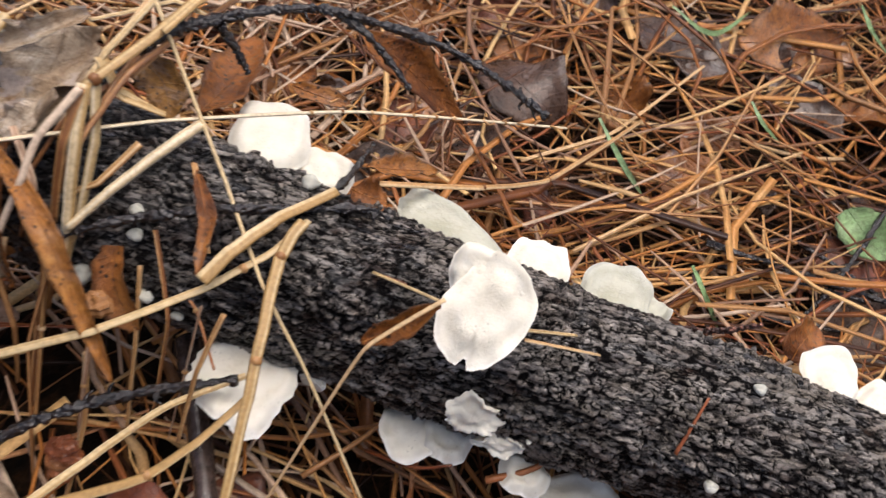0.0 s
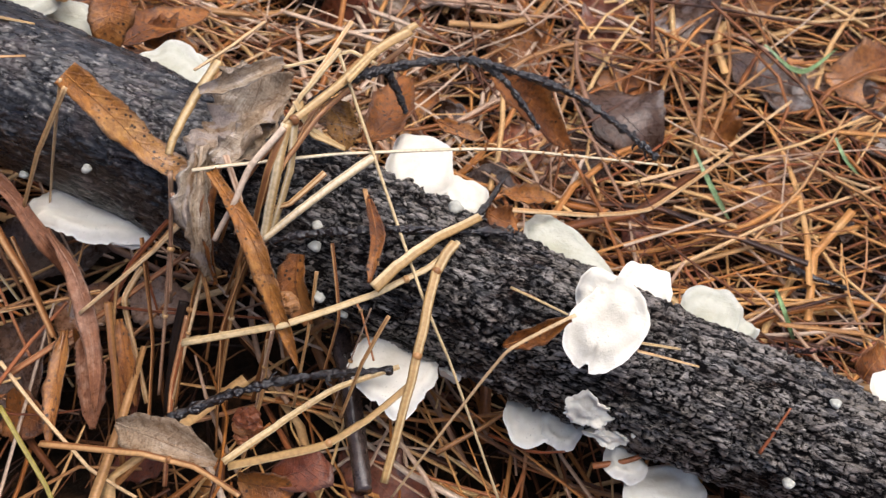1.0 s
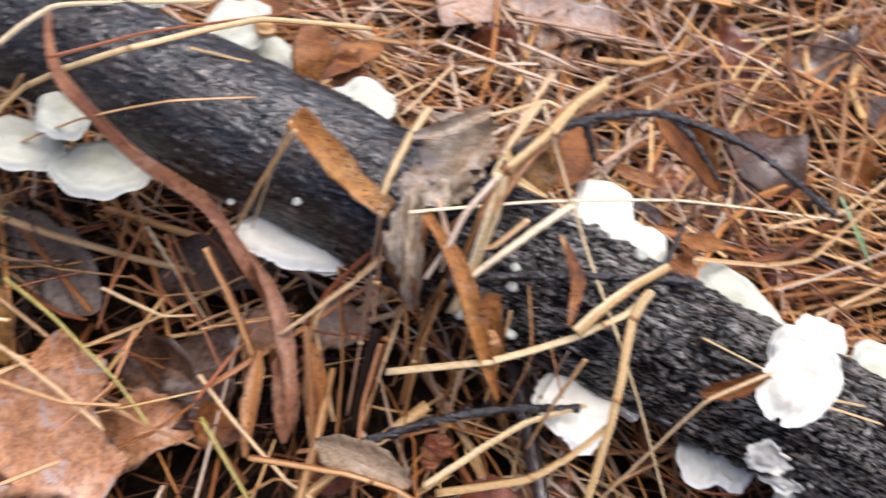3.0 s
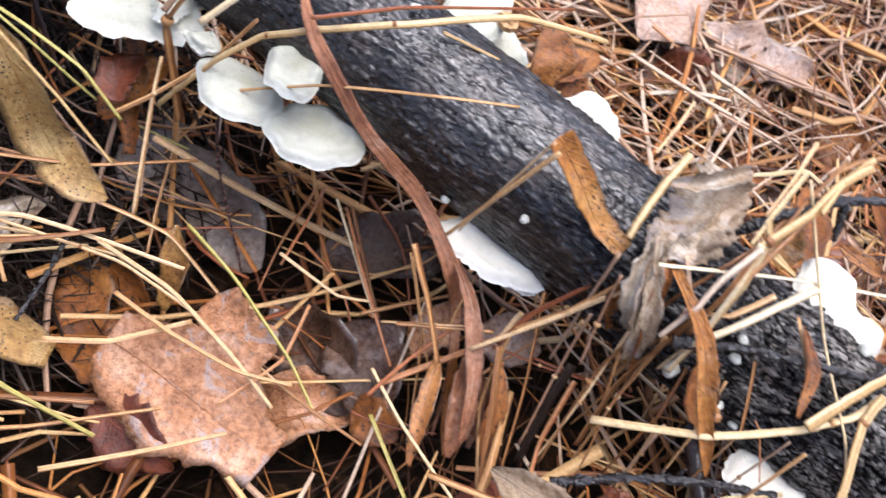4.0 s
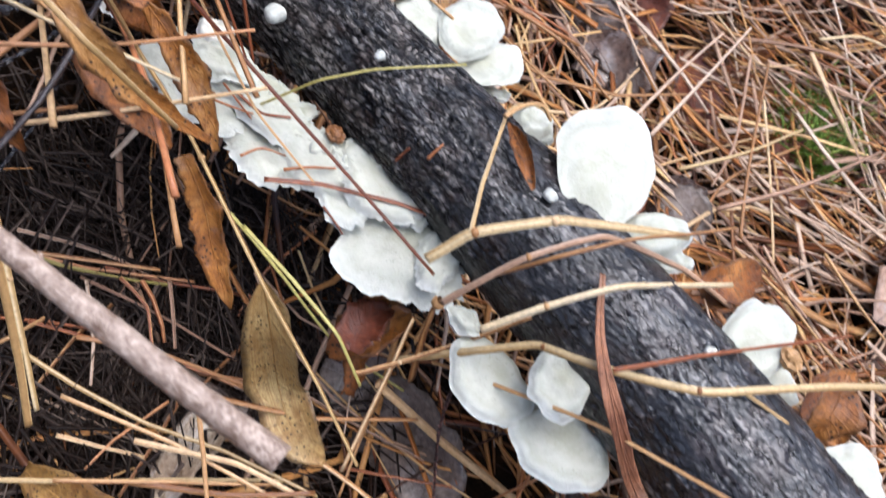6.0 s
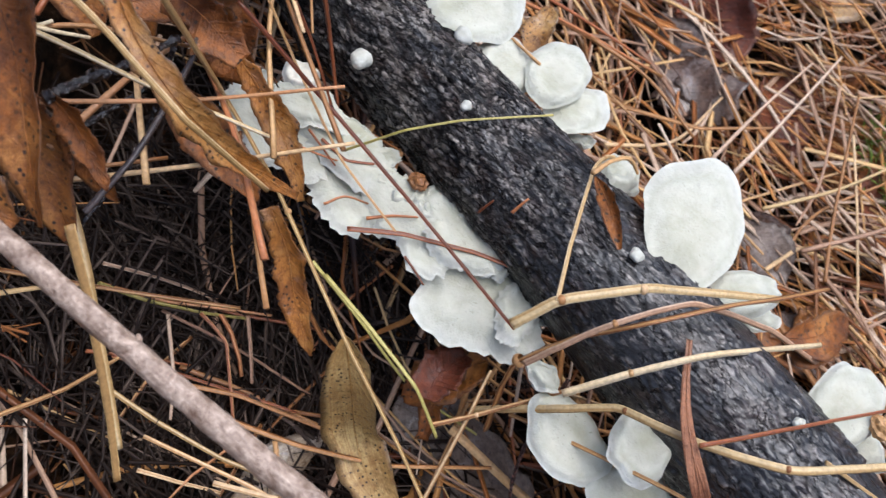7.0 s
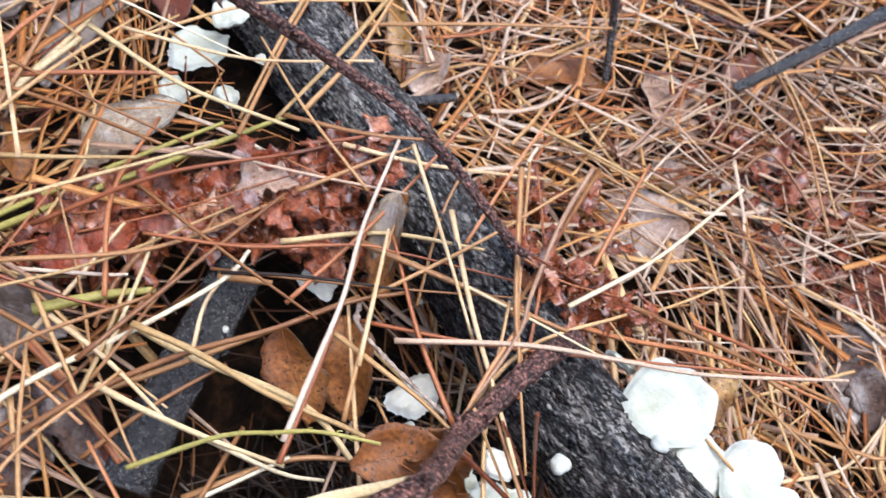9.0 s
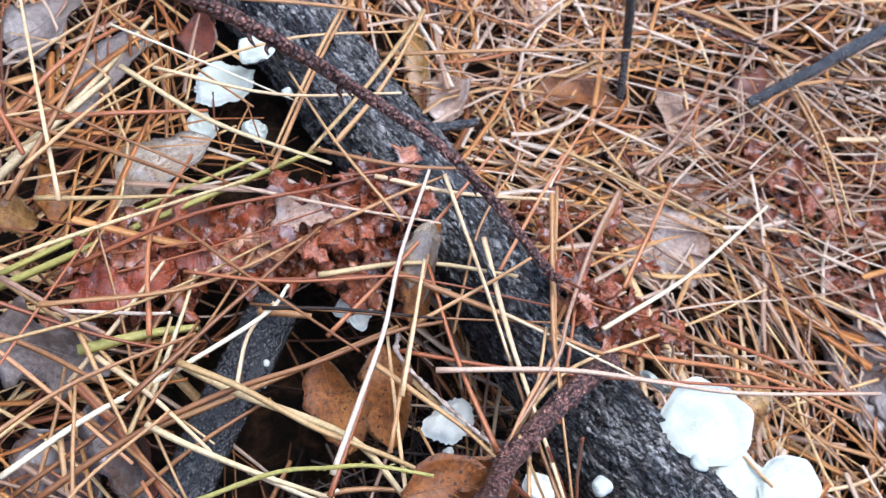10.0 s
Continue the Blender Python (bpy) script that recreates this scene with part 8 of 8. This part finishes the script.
stalk("tan straw lying over the dark hollow", TAN, 0.0014, (-0.4330, 0.1260, -0.0220), (-0.4180, 0.1380, -0.0210), (-0.4020, 0.1550, -0.0240), group="straws over the hollow")
stalk("rust-brown straw lying over the dark hollow", RUST, 0.0011, (-0.4930, 0.0750, -0.0010), (-0.4810, 0.0920, -0.0080), (-0.4630, 0.1130, -0.0170), group="straws over the hollow")
stalk("long weathered yellow straw in the hollow", PALEYELLOW, 0.0016, (-0.4260, 0.0340, 0.0170), (-0.4050, 0.0610, 0.0080), (-0.3790, 0.0980, -0.0030), (-0.3520, 0.1310, -0.0070), group="straws over the hollow")
stalk("long weathered yellow straw in the hollow", PALEYELLOW, 0.0016, (-0.4750, 0.0710, 0.0080), (-0.4470, 0.0820, 0.0000), (-0.4140, 0.0980, -0.0090), (-0.3810, 0.1200, -0.0140), (-0.3360, 0.1410, -0.0150), group="straws over the hollow")
stalk("tan straw lying over the dark hollow", TAN, 0.0012, (-0.4320, 0.0640, -0.0030), (-0.4180, 0.0750, -0.0060), (-0.4020, 0.0890, -0.0130), group="straws over the hollow")
stalk("tan straw lying over the dark hollow", TAN, 0.0013, (-0.4190, 0.1250, -0.0220), (-0.4050, 0.0960, -0.0170), (-0.3940, 0.0700, -0.0120), group="straws over the hollow")
stalk("rust-brown straw lying over the dark hollow", RUST, 0.001, (-0.4180, 0.1140, -0.0170), (-0.4160, 0.0820, -0.0080), (-0.4120, 0.0650, -0.0050), group="straws over the hollow")
stalk("tan straw lying over the dark hollow", TAN, 0.0012, (-0.4760, 0.1220, -0.0190), (-0.4700, 0.0970, -0.0140), (-0.4580, 0.0690, -0.0110), group="straws over the hollow")
stalk("pale pinkish straw lying over the dark hollow", PINK, 0.0012, (-0.5980, 0.1830, 0.0490), (-0.5790, 0.1550, 0.0300), (-0.5520, 0.1200, 0.0280), group="straws over the hollow")
stalk("rust-brown straw lying over the dark hollow", RUST, 0.0012, (-0.4460, 0.2280, -0.0040), (-0.4450, 0.1930, -0.0120), (-0.4350, 0.1690, -0.0210), group="straws over the hollow")
stalk("rotten stem lying in the hollow, coloured dark for the shade there", GREYDUFF, 0.0016, (-0.4270, 0.1970, -0.0050), (-0.4150, 0.2170, 0.0020), (-0.4030, 0.2460, 0.0050), group="straws over the hollow")
stalk("rotten stem lying in the hollow, coloured dark for the shade there", GREYDUFF, 0.0014, (-0.4290, 0.1740, -0.0150), (-0.4190, 0.1980, -0.0070), (-0.4020, 0.2150, -0.0030), group="straws over the hollow")
stalk("tan straw lying over the dark hollow", TAN, 0.0013, (-0.3890, 0.1990, -0.0020), (-0.3630, 0.2120, 0.0020), (-0.3530, 0.2280, 0.0010), group="straws over the hollow")
stalk("rust-brown straw lying over the dark hollow", RUST, 0.001, (-0.3400, 0.1580, -0.0130), (-0.3200, 0.1730, -0.0060), (-0.2960, 0.1930, -0.0020), group="straws over the hollow")
stalk("tan straw lying over the dark hollow", TAN, 0.0014, (-0.3630, 0.2110, 0.0030), (-0.3450, 0.1750, -0.0040), (-0.3290, 0.1480, -0.0110), group="straws over the hollow")
stalk("pale pinkish straw lying over the dark hollow", PINK, 0.0011, (-0.3790, 0.1680, -0.0130), (-0.3470, 0.1780, -0.0070), (-0.3150, 0.1910, -0.0040), group="straws over the hollow")
stalk("rust-brown straw lying over the dark hollow", RUST, 0.0011, (-0.4780, 0.1280, 0.0030), (-0.4600, 0.1310, -0.0020), (-0.4270, 0.1130, -0.0110), group="straws over the hollow")
stalk("pale pinkish straw lying over the dark hollow", PINK, 0.0011, (-0.4880, 0.1160, -0.0030), (-0.4610, 0.1020, -0.0060), (-0.4440, 0.0890, -0.0090), group="straws over the hollow")
stalk("rust-brown straw lying over the dark hollow", RUST, 0.0012, (-0.5160, 0.0970, 0.0060), (-0.4940, 0.1200, -0.0050), (-0.4620, 0.1610, -0.0160), group="straws over the hollow")
stalk("rust-brown straw lying over the dark hollow", RUST, 0.0011, (-0.4830, 0.0830, 0.0030), (-0.4580, 0.1070, -0.0100), (-0.4130, 0.1420, -0.0190), group="straws over the hollow")
stalk("tan straw lying over the dark hollow", TAN, 0.0012, (-0.4820, 0.0300, 0.0190), (-0.4790, 0.0580, 0.0100), (-0.4810, 0.0900, 0.0010), group="straws over the hollow")
leaf("small torn brown leaf under the strap leaf", LEAF_RED, 0.02, (-0.3750, 0.1770, 0.0500), (-0.3800, 0.1870, 0.0550), (-0.3790, 0.2040, 0.0550), curl=0.5, tip=0.4, base=0.4, ragged=0.05)
leaf("wet glossy red-brown leaf pressed under the fern", LEAF_WETRED, 0.026, (-0.7060, 0.1340, 0.1040), (-0.6980, 0.1480, 0.1090), (-0.6950, 0.1650, 0.1050), curl=0.2, tip=0.35, base=0.35, ripple=0.12, ragged=0.07)
leaf("wet glossy red-brown leaf pressed under the fern", LEAF_WETRED, 0.024, (-0.7280, 0.1240, 0.1040), (-0.7120, 0.1330, 0.1090), (-0.7020, 0.1440, 0.1050), curl=0.2, tip=0.35, base=0.35, ripple=0.12, ragged=0.07)
leaf("wet glossy red-brown leaf pressed under the fern", LEAF_WETRED, 0.024, (-0.6960, 0.1570, 0.1040), (-0.6950, 0.1730, 0.1090), (-0.6990, 0.1910, 0.1050), curl=0.2, tip=0.35, base=0.35, ripple=0.12, ragged=0.07)
leaf("wet glossy red-brown leaf pressed under the fern", LEAF_WETRED, 0.022, (-0.6700, 0.1960, 0.1040), (-0.6860, 0.1980, 0.1090), (-0.7070, 0.2040, 0.1050), curl=0.2, tip=0.35, base=0.35, ripple=0.12, ragged=0.07)
leaf("wet glossy red-brown leaf pressed under the fern", LEAF_WETRED, 0.022, (-0.7250, 0.1820, 0.1040), (-0.7120, 0.1920, 0.1090), (-0.7040, 0.2060, 0.1050), curl=0.2, tip=0.35, base=0.35, ripple=0.12, ragged=0.07)
leaf("wet glossy red-brown leaf pressed under the fern", LEAF_WETRED, 0.024, (-0.7170, 0.0920, 0.1040), (-0.7140, 0.1080, 0.1090), (-0.7150, 0.1250, 0.1050), curl=0.2, tip=0.35, base=0.35, ripple=0.12, ragged=0.07)
leaf("wet glossy red-brown leaf pressed under the fern", LEAF_WETRED, 0.024, (-0.7300, 0.0750, 0.1040), (-0.7160, 0.0850, 0.1090), (-0.7070, 0.0960, 0.1050), curl=0.2, tip=0.35, base=0.35, ripple=0.12, ragged=0.07)
leaf("wet glossy red-brown leaf pressed under the fern", LEAF_WETRED, 0.022, (-0.7170, 0.1530, 0.1040), (-0.7140, 0.1670, 0.1090), (-0.7160, 0.1850, 0.1050), curl=0.2, tip=0.35, base=0.35, ripple=0.12, ragged=0.07)
twig("dark wet twig lying in the litter behind the log", DARKTWIG, 0.0016, (0.1760, 0.3810, 0.0200), (0.2160, 0.3840, 0.0230), (0.2780, 0.3960, 0.0150), name="twig", rough=.12, sides=8)
twig("dark wet twig lying in the litter behind the log", DARKTWIG, 0.0016, (0.2240, 0.4230, 0.0140), (0.2480, 0.4080, 0.0190), (0.2770, 0.3960, 0.0170), name="twig", rough=.12, sides=8)
twig("dark wet twig lying in the litter behind the log", DARKTWIG, 0.0016, (0.1980, 0.3580, 0.0160), (0.2310, 0.3620, 0.0190), (0.2780, 0.3770, 0.0120), name="twig", rough=.12, sides=8)
twig("dark wet twig lying in the litter behind the log", DARKTWIG, 0.0016, (0.2350, 0.3970, 0.0130), (0.2550, 0.4190, 0.0130), (0.2850, 0.4410, 0.0080), name="twig", rough=.12, sides=8)
leaf("olive speckled strap leaf standing by the hollow", LEAF_OLIVE, 0.027, (-0.4120, 0.1480, 0.1000), (-0.3970, 0.1440, 0.0790), (-0.3820, 0.1420, 0.0470), (-0.3630, 0.1360, 0.0430), (-0.3440, 0.1390, 0.0380), curl=0.3, tip=0.12, base=0.02, ripple=0.03, ragged=0.025)
drape_needles()
scatter_leaves()
